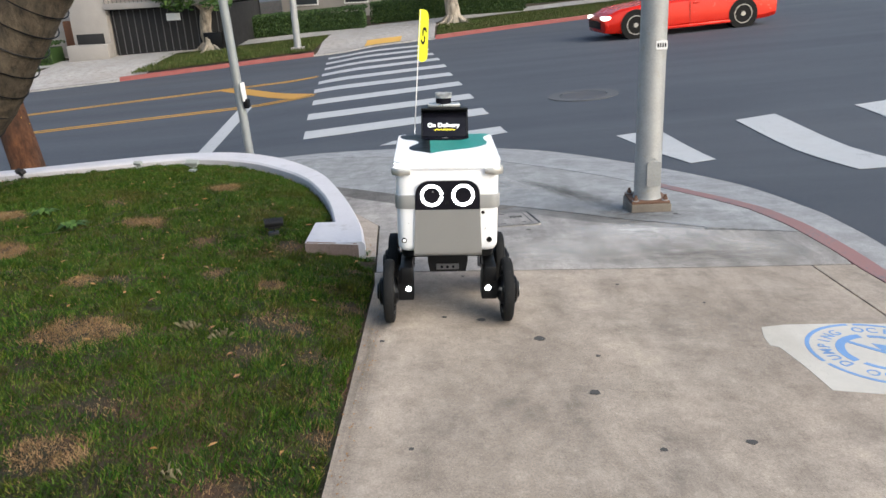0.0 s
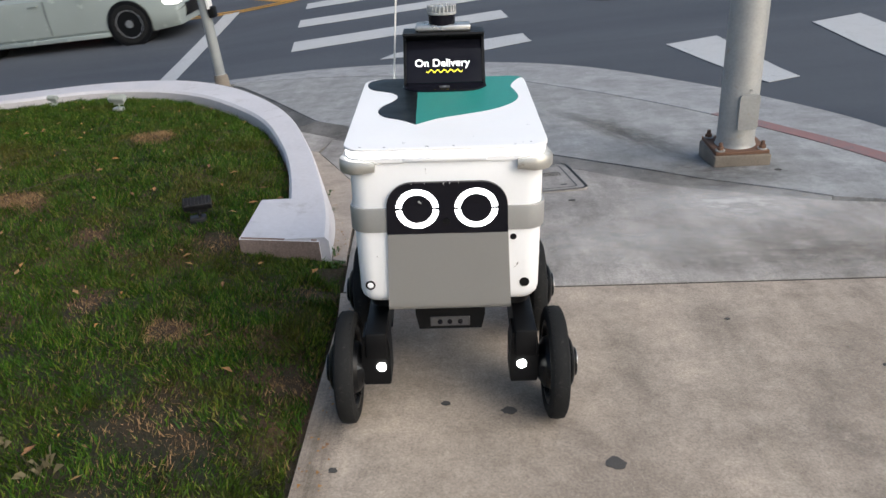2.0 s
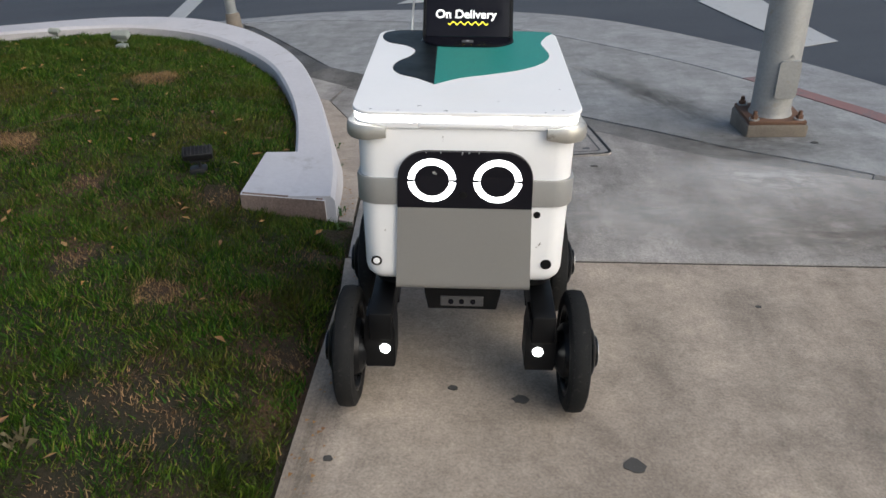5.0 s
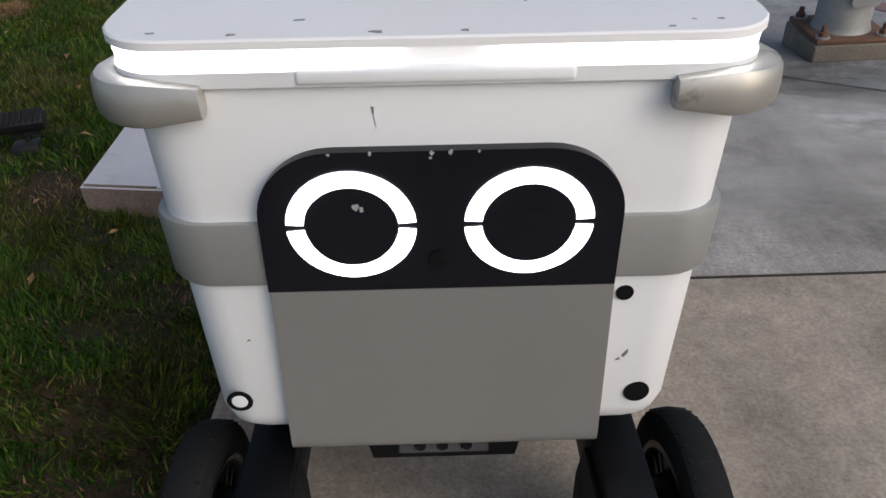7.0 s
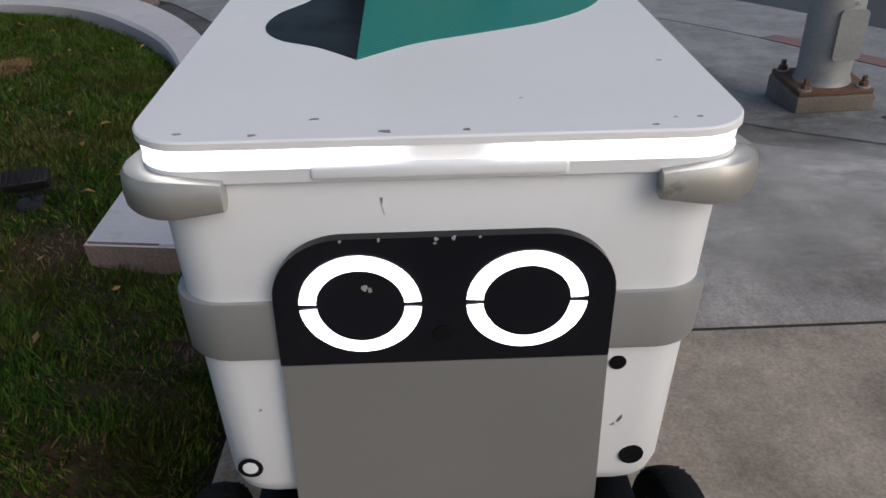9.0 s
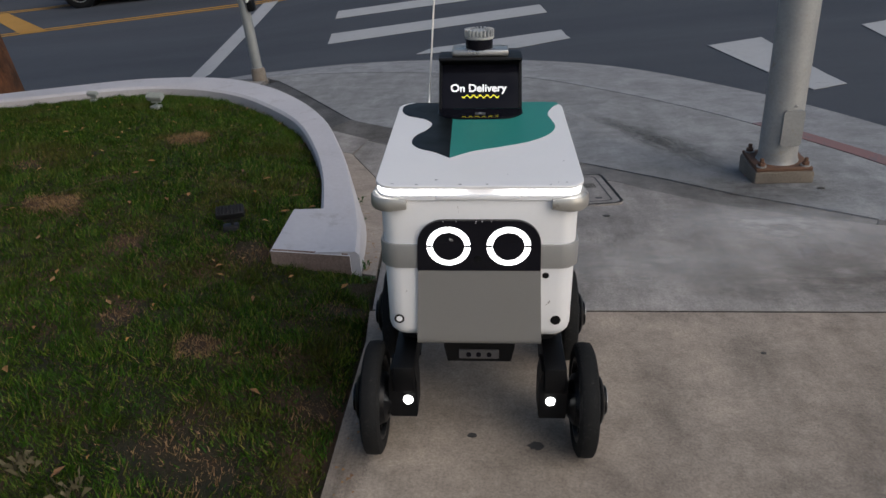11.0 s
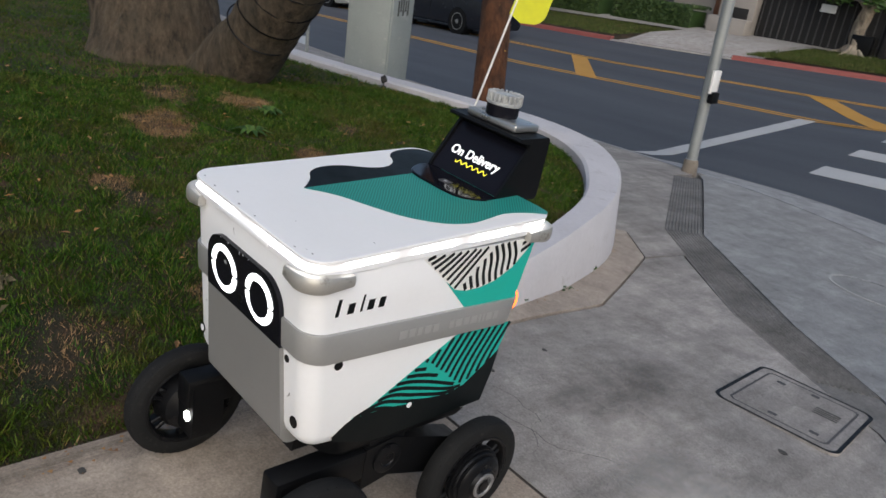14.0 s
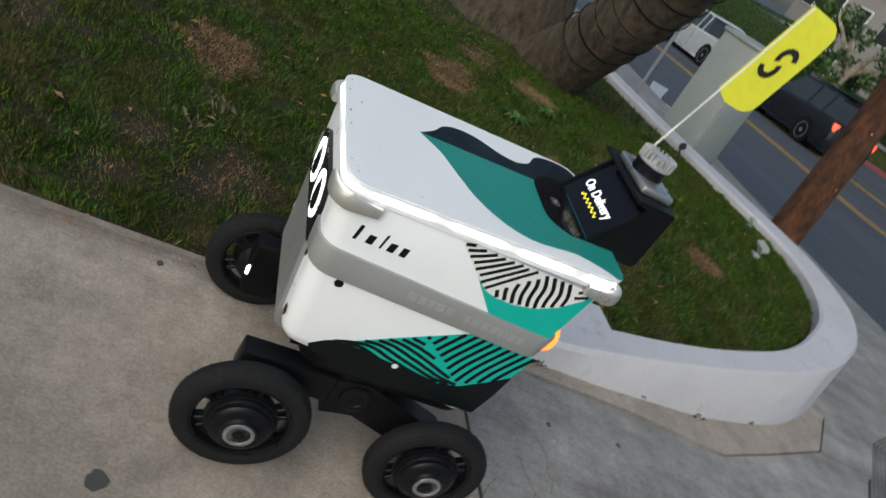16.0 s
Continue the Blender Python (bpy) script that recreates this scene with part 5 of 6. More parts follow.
# ---- street furniture ----
lamp = thing("traffic_pole", "tall galvanised steel pole bolted to a concrete footing", "pole", pose(1.54, 5.87, land(1.54, 5.87)))
fb = box(bmesh.new(), -0.16, 0.16, -0.16, 0.16, -0.12, 0.085, 0.014)
for v in fb.verts:
    v.co += Vector((0.006 * noise.noise(v.co * 30), 0.006 * noise.noise(v.co * 31 + Vector((5, 0, 0))), 0))
part("footing", fb, FOOTC, lamp, "chipped concrete footing")
part("base_plate", box(bmesh.new(), -0.15, 0.15, -0.15, 0.15, 0.085, 0.105, 0.004), RUST, lamp, "rusty base plate")
for sx in (-1, 1):
    for sy in (-1, 1):
        bolt = part("bolt", lathe(bmesh.new(), [(0.10, 0.02), (0.128, 0.02), (0.13, 0.012), (0.152, 0.011)], "z", (0.118 * sx, 0.118 * sy, 0), 6), RUST, lamp)
        part("nut_cap", lathe(bmesh.new(), [(0.105, 0.028), (0.112, 0.028)], "z", (0.118 * sx, 0.118 * sy, 0), 12), STEEL, bolt)
part("shaft", lathe(bmesh.new(), [(0.10, 0.118), (0.108, 0.112), (0.13, 0.105), (3.2, 0.094), (6.5, 0.08)], "z", (0, 0, 0), 32), STEEL, lamp)
hatch = part("hand_hole_cover", prism(bmesh.new(), rrect(-0.055, 0.055, 0.22, 0.42, 0.018), lambda u, v, d: (0.02 + u, -d, v), 0.09, 0.118), STEEL, lamp, "bolted hand-hole plate")
part("screw", lathe(bmesh.new(), [(-0.124, 0.008), (-0.116, 0.009)], "y", (0.02, 0, 0.445), 10), STEEL, hatch)
tagpl = part("tag", prism(bmesh.new(), rrect(-0.042, 0.042, 1.28, 1.345, 0.008), lambda u, v, d: (0.04 + u, -d, v), 0.085, 0.1055), WHITEV, lamp, "small white label")
for k in range(4):
    part("lettering_bar", prism(bmesh.new(), rrect(-0.034 + k * 0.018, -0.022 + k * 0.018, 1.297, 1.328, 0.001), lambda u, v, d: (0.04 + u, -d, v), 0.1056, 0.1062), DARKV, tagpl)

sign = thing("signal_post", "slim grey steel post with a push button", "pole", pose(-2.88, 10.12, land(-2.88, 10.12) - 0.02, 0, -2.0, 0))
part("shaft", lathe(bmesh.new(), [(0, 0.068), (0.17, 0.066), (0.175, 0.058), (3.4, 0.058), (3.42, 0.04)], "z", (0, 0, 0), 24), GREYPOLE, sign)
part("collar", lathe(bmesh.new(), [(0, 0.085), (0.15, 0.078), (0.17, 0.066)], "z", (0, 0, 0), 24), FOOTC, sign, "rust-brown base collar")
plate = part("button_plate", box(bmesh.new(), 0.0, 0.028, -0.075, 0.065, 0.90, 1.14, 0.006, m=Matrix.Translation((0.055, -0.02, 0))), WHITEV, sign, "white push-button plate")
part("button_box", box(bmesh.new(), 0.05, 0.12, -0.075, 0.045, 0.80, 0.92, 0.015), BLACKP, plate)

up = thing("utility_pole", "leaning brown timber utility pole", "pole", pose(-5.75, 9.75, land(-5.75, 9.75) - 0.05))
bm = tube(bmesh.new(), [(0, 0, -0.2), (-0.18, 0.09, 1.0), (-0.5, 0.25, 2.6), (-1.5, 0.75, 7.5)], [0.215, 0.20, 0.19, 0.15], 18)
part("shaft", bm, WOODP, up, "split creosoted timber shaft")
for k, (a, z) in enumerate(((-0.4, 0.9), (-0.2, 1.1), (-0.6, 1.35), (-0.3, 1.5), (0.1, 0.8))):
    c = Vector((-0.19 * z + 0.195 * math.cos(a), 0.095 * z + 0.195 * math.sin(a), z))
    part("tack", lathe(bmesh.new(), [(0, 0.012), (0.012, 0.012)], "x", c, 8), WHITEV if k % 2 else TACTILE, up)

cab = thing("utility_cabinet", "pale green-grey metal utility cabinet with scrawled paint", "cabinet", pose(-5.42, 7.62, land(-5.42, 7.62), 0, 0, 24))
part("body", box(bmesh.new(), -0.25, 0.25, -0.25, 0.25, 0.0, 1.42, 0.008), CABINET, cab)
part("roof", box(bmesh.new(), -0.27, 0.27, -0.27, 0.27, 1.42, 1.46, 0.01), CABINET, cab)
part("door", box(bmesh.new(), 0.25, 0.262, -0.225, 0.225, 0.12, 1.38, 0.004), CABINET, cab)
for k in range(5):
    part("scrawl", box(bmesh.new(), 0.262, 0.2635, -0.12 + 0.05 * k, -0.09 + 0.05 * k, 0.95 + 0.04 * (k % 2), 1.1 + 0.05 * (k % 3), 0.0005, 1, m=None), GUM, cab)

post = thing("thin_post", "thin grey metal post behind the planter wall", "post", pose(-6.0, 7.1, land(-6.0, 7.1)))
part("shaft", lathe(bmesh.new(), [(0, 0.02), (2.2, 0.02)], "z", n=10), GREYPOLE, post)


def flood(x, y, turn, scale, dark):
    f = thing("garden_floodlight", "small black garden floodlight on a ground spike" if dark else "small pale garden floodlight on a ground spike", "lamp", pose(x, y, lawn_z(x, y), 0, 0, turn), group="garden floodlights")
    m = LAMPBLACK if dark else CABINET
    s = scale
    part("spike", lathe(bmesh.new(), [(-0.03, 0.008 * s), (0.07 * s, 0.008 * s)], "z", n=10), m, f)
    head = part("head", box(bmesh.new(), -0.07 * s, 0.07 * s, -0.03 * s, 0.03 * s, -0.02 * s, 0.02 * s, 0.006 * s, m=Matrix.Translation((0, 0, 0.10 * s)) @ Matrix.Rotation(radians(28), 4, "X")), m, f)
    for k in range(8):
        part("fin", box(bmesh.new(), -0.064 * s + 0.0175 * k * s, -0.060 * s + 0.0175 * k * s, -0.026 * s, 0.026 * s, 0.018 * s, 0.03 * s, 0.001, 1, m=Matrix.Translation((0, 0, 0.10 * s)) @ Matrix.Rotation(radians(28), 4, "X")), m, head)
    part("bracket", box(bmesh.new(), -0.045 * s, 0.045 * s, -0.005 * s, 0.005 * s, 0.05 * s, 0.066 * s, 0.002, 1), m, f)
    part("junction_box", box(bmesh.new(), -0.05 * s, 0.03 * s, -0.03 * s, 0.03 * s, -0.02, 0.03 * s, 0.006), m, f)


flood(-1.24, 4.72, 14, 0.9, True)
flood(-2.42, 6.62, -10, 0.85, False)
flood(-3.08, 6.98, -15, 0.6, False)
flood(-4.1, 6.75, -35, 0.85, True)


# ---- trees ----
def leaf_cloud(bm, centres, count, size, seed):
    r = random.Random(seed)
    for _ in range(count):
        c, rad = r.choice(centres)
        d = Vector((r.gauss(0, 1), r.gauss(0, 1), r.gauss(0, 1))).normalized() * rad * r.uniform(0.55, 1.05)
        p = Vector(c) + Vector((d.x, d.y, d.z * 0.75))
        u = Vector((r.gauss(0, 1), r.gauss(0, 1), r.gauss(0, 0.6))).normalized()
        v = u.orthogonal().normalized()
        s = size * r.uniform(0.6, 1.4)
        bm.faces.new([bm.verts.new(p + q) for q in (-u * s, v * s * 0.45, u * s, -v * s * 0.45)])
    return bm


def wobbly(pts, radii, n, amp, seed, scale=1.7):
    bm = tube(bmesh.new(), spline(pts, 6), list(np.interp(np.linspace(0, len(pts) - 1, (len(pts) - 1) * 6 + 1), range(len(pts)), radii)), n)
    for v in bm.verts:
        q = noise.noise_vector(v.co * scale + Vector((seed, 0, 0)))
        v.co += q * amp + noise.noise_vector(v.co * scale * 5 + Vector((seed, 3, 0))) * amp * 0.35
    return bm


def big_tree():
    z0 = lawn_z(-4.95, 5.1) - 0.02
    t = thing("tree", "old twin-trunked tree wrapped with dark string-light cable", "tree", pose(-4.95, 5.1, z0 - 0.03))
    a = part("trunk", wobbly([(-0.05, -0.02, -0.1), (-0.08, 0.0, 0.35), (-0.25, 0.0, 1.1), (-0.5, -0.2, 2.2), (-0.7, -0.5, 3.6)], [0.64, 0.48, 0.40, 0.33, 0.26], 56, 0.07, 1, 2.4), BARKM, t, "thick rough grey-brown trunk")
    line = [(0.50, 0.27, -0.12), (1.03, 0.31, 0.4), (1.60, 0.35, 1.0), (2.08, 0.37, 1.6), (2.57, 0.37, 2.2), (3.18, 0.33, 3.0)]
    rad = [0.33, 0.255, 0.235, 0.225, 0.215, 0.2]
    b = part("leaning_trunk", wobbly(line, rad, 44, 0.04, 9, 2.2), BARKM, t, "leaning trunk")
    for trunk, pts, rr, ln in ((b, line, rad, 18), (a, [(-0.08, 0.0, 0.35), (-0.25, 0.0, 1.1), (-0.5, -0.2, 2.2)], [0.5, 0.42, 0.34], 6)):
        path = [Vector(p) for p in spline(pts, 30)]
        coil = []
        for k in range(ln * 24):
            s = 0.2 + 0.78 * k / (ln * 24)
            i = min(len(path) - 2, int(s * (len(path) - 1)))
            p, d = path[i], (path[i + 1] - path[i]).normalized()
            p = p.lerp(path[i + 1], s * (len(path) - 1) - i)
            u = Vector((0, 0, 1)).cross(d).normalized()
            w = d.cross(u)
            r = float(np.interp(s, np.linspace(0, 1, len(rr)), rr)) + 0.006
            th = math.tau * k / 24
            coil.append(p + (u * math.cos(th) + w * math.sin(th)) * r)
        part("cable", tube(bmesh.new(), coil, 0.0055, 5), BLACKP, trunk, "dark wound cable")
    limbs = [((-0.7, -0.5, 3.5), (-1.6, -1.4, 4.9), (-2.4, -1.8, 6.2)), ((-0.6, -0.4, 3.4), (-0.3, -1.3, 4.6), (0.4, -1.8, 5.8)), ((3.12, 0.33, 2.9), (3.3, 1.2, 4.2), (2.8, 2.2, 5.6)), ((3.12, 0.33, 2.9), (2.9, -0.2, 4.3), (2.0, -0.4, 5.6))]
    cl = []
    for k, l in enumerate(limbs):
        part("limb", wobbly(l, [0.2, 0.14, 0.07], 12, 0.03, k + 20), BARKM, t)
        e = Vector(l[-1])
        for j in range(5):
            cl.append((e + Vector((random.uniform(-0.9, 0.9), random.uniform(-0.9, 0.9), random.uniform(-0.3, 0.8))), random.uniform(0.4, 0.75)))
    part("crown", leaf_cloud(bmesh.new(), cl, 4200, 0.11, 5), FOLIAGE, t, "loose green crown", smooth=False)


big_tree()

STRAW = blade_mat("bleached_straw", [(0.0, (0.09, 0.08, 0.045)), (1.0, (0.2, 0.175, 0.11))])
# fallen leaves, twigs and a weed on the grass
rnd = random.Random(77)
bm = bmesh.new()
for _ in range(260):
    while True:
        x, y = -0.5 - 4.2 * rnd.random(), 1.0 + 6.0 * rnd.random()
        if inside(LAWN, x, y):
            break
    z = lawn_z(x, y) + 0.018
    a, s = rnd.uniform(0, 6.28), rnd.uniform(0.010, 0.028)
    c, q = math.cos(a), math.sin(a)
    pts = [(-s, 0, 0), (0, s * 0.38, 0.006), (s, 0, 0.002), (0, -s * 0.38, 0.004)]
    bm.faces.new([bm.verts.new((x + u * c - v * q, y + u * q + v * c, z + w + rnd.uniform(0, 0.008))) for u, v, w in pts])
tagged(new("leaf_litter", mesh_of("leaf_litter", bm, LEAFLIT, False)), "scattered brown fallen leaves on the grass", "leaves", kind="stuff")
for x, y, n in ((-1.28, 3.12, 28), (-1.1, 3.05, 20), (-0.95, 1.95, 14)):
    tuft = bmesh.new()
    for k in range(n):
        a, s = rnd.uniform(0, 6.28), rnd.uniform(0.015, 0.045)
        p = Vector((x + rnd.uniform(-0.035, 0.035), y + rnd.uniform(-0.035, 0.035), lawn_z(x, y)))
        tip = p + Vector((math.cos(a) * s, math.sin(a) * s, rnd.uniform(0.01, 0.05)))
        mid = (p + tip) / 2 + Vector((0, 0, 0.02))
        w = Vector((-math.sin(a), math.cos(a), 0)) * 0.0009
        tuft.faces.new([tuft.verts.new(q) for q in (p - w, p + w, mid + w, tip, mid - w)])
    solid("straw_tuft", tuft, STRAW, "tuft of bleached dry grass in the lawn", "grass", group="straw tufts", smooth=False)
for x, y in ((-2.95, 5.0), (-2.6, 4.7)):
    weed = bmesh.new()
    for k in range(16):
        a, s = math.tau * k / 16 + rnd.uniform(-0.2, 0.2), rnd.uniform(0.07, 0.14)
        p = Vector((x, y, lawn_z(x, y)))
        d = Vector((math.cos(a), math.sin(a), 0))
        w = Vector((-math.sin(a), math.cos(a), 0)) * 0.016
        weed.faces.new([weed.verts.new(q) for q in (p, p + d * s * 0.5 + w + Vector((0, 0, 0.05)), p + d * s + Vector((0, 0, 0.03)), p + d * s * 0.5 - w + Vector((0, 0, 0.05)))])
    solid("weed", weed, FOLIAGE, "broad-leaved green weed in the lawn", "plant", group="weeds", smooth=False)
bm = tube(bmesh.new(), spline([(x, y, lawn_z(x, y) + 0.03) for x, y in ((-3.2, 4.5), (-2.7, 4.55), (-2.3, 4.85), (-2.0, 5.2))], 5), 0.0018, 5)
solid("twig", bm, BARKM, "long thin dry twig lying on the grass", "twig")


def stain(name, cx, cy, rx, ry, turn, colour, strength, label, seed):
    """A weathered mark on the concrete, thin and patchy towards its rim."""
    m, n, l, b = nodes_of(name + "_mark", 0.85)
    b.inputs["Base Color"].default_value = rgb(colour)
    tc = n.new("ShaderNodeTexCoord")
    ln = n.new("ShaderNodeVectorMath")
    ln.operation = "LENGTH"
    l.new(tc.outputs["Object"], ln.inputs[0])
    fall = ramp(n, l, ln.outputs["Value"], [(0.0, (1, 1, 1)), (1.0, (0, 0, 0))])
    nz = ramp(n, l, noise_tex(n, l, 3.5 + seed * 0.1, 9, 0.75), [(0.32, (0.1, 0.1, 0.1)), (0.6, (1, 1, 1))])
    f = mix(n, l, 1.0, fall, nz, "MULTIPLY")
    f = mix(n, l, 1.0, f, (strength,) * 3, "MULTIPLY")
    tr = n.new("ShaderNodeBsdfTransparent")
    ms = n.new("ShaderNodeMixShader")
    l.new(f, ms.inputs[0])
    l.new(tr.outputs[0], ms.inputs[1])
    l.new(b.outputs[0], ms.inputs[2])
    l.new(ms.outputs[0], n["Material Output"].inputs["Surface"])
    bm = bmesh.new()
    mat = pose(cx, cy, 0, 0, 0, turn) @ Matrix.Diagonal((rx, ry, 1, 1))
    inv = mat.inverted()
    rows = []
    for i in range(9):
        row = []
        for j in range(9):
            p = mat @ Vector((-1 + i / 4, -1 + j / 4, 0))
            row.append(bm.verts.new((-1 + i / 4, -1 + j / 4, land(p.x, p.y) + 0.0032)))
        rows.append(row)
    for p, q in zip(rows, rows[1:]):
        for j in range(8):
            bm.faces.new((p[j], q[j], q[j + 1], p[j + 1]))
    ob = solid(name, bm, m, label, kind="structure", m=mat)
    ob.visible_shadow = False


stain("runoff_stain_1", 1.08, 6.70, 0.22, 1.0, 17, (0.06, 0.058, 0.054), 1.0, "dark run-off stain on the ramp", 1)
stain("runoff_stain_2", 0.86, 7.2, 0.12, 0.8, 24, (0.08, 0.078, 0.075), 0.9, "dark run-off stain on the ramp", 2)
stain("runoff_stain_3", 1.38, 5.62, 0.55, 0.4, 0, (0.06, 0.055, 0.05), 0.9, "dark dirt round the pole footing", 3)
stain("pale_patch_1", 1.3, 5.05, 0.62, 0.32, -10, (0.62, 0.61, 0.6), 1.0, "pale scuffed patch on the corner slab", 4)
stain("pale_patch_2", 0.75, 4.62, 0.7, 0.3, 5, (0.55, 0.54, 0.52), 0.6, "pale scuffed patch on the corner slab", 5)
stain("dark_patch_1", 1.5, 4.45, 0.8, 0.3, 2, (0.14, 0.125, 0.11), 0.8, "damp dark patch on the corner slab", 6)
stain("pale_patch_3", 0.35, 7.4, 0.5, 0.7, 20, (0.5, 0.5, 0.49), 0.5, "pale scuffed patch on the ramp", 11)
stain("pale_patch_4", 1.9, 4.6, 0.4, 0.3, 0, (0.55, 0.53, 0.5), 0.7, "pale scuffed patch on the corner slab", 12)
stain("dark_patch_4", 0.0, 5.0, 0.35, 0.5, 0, (0.13, 0.12, 0.11), 0.55, "dull patch on the corner slab", 13)
stain("dark_patch_2", 0.3, 2.4, 0.6, 1.1, 5, (0.2, 0.17, 0.14), 0.28, "trodden brown patch on the pavement", 7)
stain("dark_patch_3", 1.3, 3.3, 0.5, 0.8, -8, (0.2, 0.17, 0.14), 0.28, "trodden brown patch on the pavement", 8)

# a chalked ring on the ramp
ring = [(-0.155 + r * math.cos(a), 8.13 + 0.8 * r * math.sin(a)) for r, ks in ((0.335, range(41)), (0.315, range(40, -1, -1))) for a in (math.tau * k / 40.5 for k in ks)]
solid("chalk_ring", prism(bmesh.new(), ring, on_walk, 0.001, 0.0045), road_paint("worn_chalk", (0.5, 0.5, 0.49), 0.47), "faint white chalk ring on the concrete ramp", "marking")

# weeds and litter at the foot of the planter wall
for k, (x, y) in enumerate(((-0.735, 5.12), (-0.83, 5.55), (-0.60, 4.5), (-1.02, 6.02), (-0.56, 4.36))):
    weed = bmesh.new()
    for j in range(12):
        a, s = math.tau * j / 12 + rnd.uniform(-0.3, 0.3), rnd.uniform(0.015, 0.04)
        p = Vector((x + rnd.uniform(-0.02, 0.02), y + rnd.uniform(-0.03, 0.03), land(x, y) + 0.004))
        dd = Vector((math.cos(a), math.sin(a), 0))
        w = Vector((-math.sin(a), math.cos(a), 0)) * 0.005
        weed.faces.new([weed.verts.new(q) for q in (p, p + dd * s * 0.5 + w + Vector((0, 0, 0.02)), p + dd * s + Vector((0, 0, 0.015)), p + dd * s * 0.5 - w + Vector((0, 0, 0.02)))])
    solid("wall_weed", weed, FOLIAGE, "tiny green weed growing at the wall foot", "plant", group="wall weeds", smooth=False)
bm = bmesh.new()
for _ in range(420):
    k = rnd.randrange(2, 40)
    (x0, y0) = W_OUT[min(k, len(W_OUT) - 1)]
    if rnd.random() < 0.45:
        x0, y0 = -0.46 + rnd.uniform(-0.01, 0.05), rnd.uniform(1.2, 4.4)
    x, y = x0 + abs(rnd.gauss(0, 0.04)), y0 + rnd.uniform(-0.06, 0.06)
    s = rnd.uniform(0.002, 0.008)
    z = land(x, y) + 0.007
    bm.faces.new([bm.verts.new((x + s * math.cos(a), y + s * math.sin(a), z + rnd.uniform(0, 0.004))) for a in (0.3, 2.2, 4.4)])
tagged(new("grit", mesh_of("grit", bm, LEAFLIT, False)), "crumbs of soil and dry leaf along the pavement edge", "litter", kind="stuff")
stain("wall_foot_dirt", -0.72, 5.2, 0.12, 0.9, 12, (0.05, 0.045, 0.035), 0.9, "dark dirt along the wall footing", 9)
stain("edge_dirt", -0.42, 3.0, 0.07, 1.6, 0, (0.09, 0.07, 0.05), 0.5, "soil washed over the pavement edge", 10)


# ---- the far side of the street ----
FAR = ((-60, 24), (-18, 27.2), (-15.6, 27.6), (-12.7, 28.3), (-10.9, 29.0), (-6, 30.9), (-3.9, 31.3), (-0.8, 32.1), (2.4, 33.8), (6.2, 35.4), (40, 44), (90, 56))


def far_y(x):
    return float(np.interp(x, [p[0] for p in FAR], [p[1] for p in FAR]))


def far_z(x, y):
    k = far_y(x)
    return land(x, k) + 0.10 + 0.06 * min(12, y - k) + 0.02 * max(0, y - k - 12)


def far_kerb(name, x0, x1, mat, label, rise=1.0, kind="structure"):
    xs = np.linspace(x0, x1, max(3, int((x1 - x0) * 1.2)))
    rings = []
    for x in xs:
        x, y = float(x), far_y(x)
        b, t = road_z(x, y), road_z(x, y) + 0.03 + 0.12 * rise
        rings.append([(x, y, b - 0.2), (x, y, t - 0.02), (x, y + 0.03, t), (x, y + 0.22, t + 0.005), (x, y + 0.22, b - 0.2)])
    bm = loft(bmesh.new(), rings)
    bmesh.ops.recalc_face_normals(bm, faces=bm.faces)
    solid(name, bm, mat, label, kind=kind)


far_kerb("far_kerb_red_1", -12.6, -5.75, REDKERB, "red-painted kerb across the street")
far_kerb("far_kerb_red_2", -0.85, 40, REDKERB, "red-painted kerb across the street")
far_kerb("far_kerb_red_3", -40, -17.2, REDKERB, "red-painted kerb across the street")
far_kerb("far_kerb_drop_1", -17.2, -12.6, FARC, "lowered concrete kerb at a driveway", 0.12)
far_kerb("far_kerb_drop_2", -5.75, -0.85, FARC, "lowered concrete kerb at the crossing", 0.15)


def far_patch(name, x0, x1, d0, d1, mat, label, lift=0.0, foot=None):
    """foot: how high over the road the front edge lies, at a lowered kerb."""
    bm = bmesh.new()
    nx, ny = max(2, int((x1 - x0) / 1.2)), max(2, int((d1 - d0) / 0.5))

    def sloped(x, d):
        z = far_z(x, far_y(x) + d) + lift
        if foot is None:
            return z
        q = smooth01(0.0, 2.2, d - 0.2)
        return z * q + (road_z(x, far_y(x)) + foot) * (1 - q)

    grid = []
    for j in range(ny + 1):
        d = d0 + (d1 - d0) * j / ny
        grid.append([bm.verts.new((x, far_y(x) + d, sloped(x, d))) for x in (x0 + (x1 - x0) * i / nx for i in range(nx + 1))])
    for a, b in zip(grid, grid[1:]):
        for i in range(nx):
            bm.faces.new((a[i], a[i + 1], b[i + 1], b[i]))
    return solid(name, bm, mat, label, kind="structure")


far_patch("far_ground", -80, 90, 0.2, 60, TURF, "planted ground across the street", -0.05, 0.015)
far_patch("far_pavement", -40, 60, 4.6, 6.4, FARC, "pale concrete pavement across the street", 0.02)
far_patch("far_driveway", -17.0, -12.0, 0.2, 7.0, FARC, "pale concrete driveway", 0.03, 0.055)
far_patch("far_crossing_ramp", -5.7, -0.9, 0.2, 4.7, FARC, "pale concrete landing of the crossing", 0.03, 0.058)
far_patch("tactile_paving", -3.75, -2.3, 0.25, 1.5, TACTILE, "yellow tactile paving at the crossing", 0.045, 0.075)


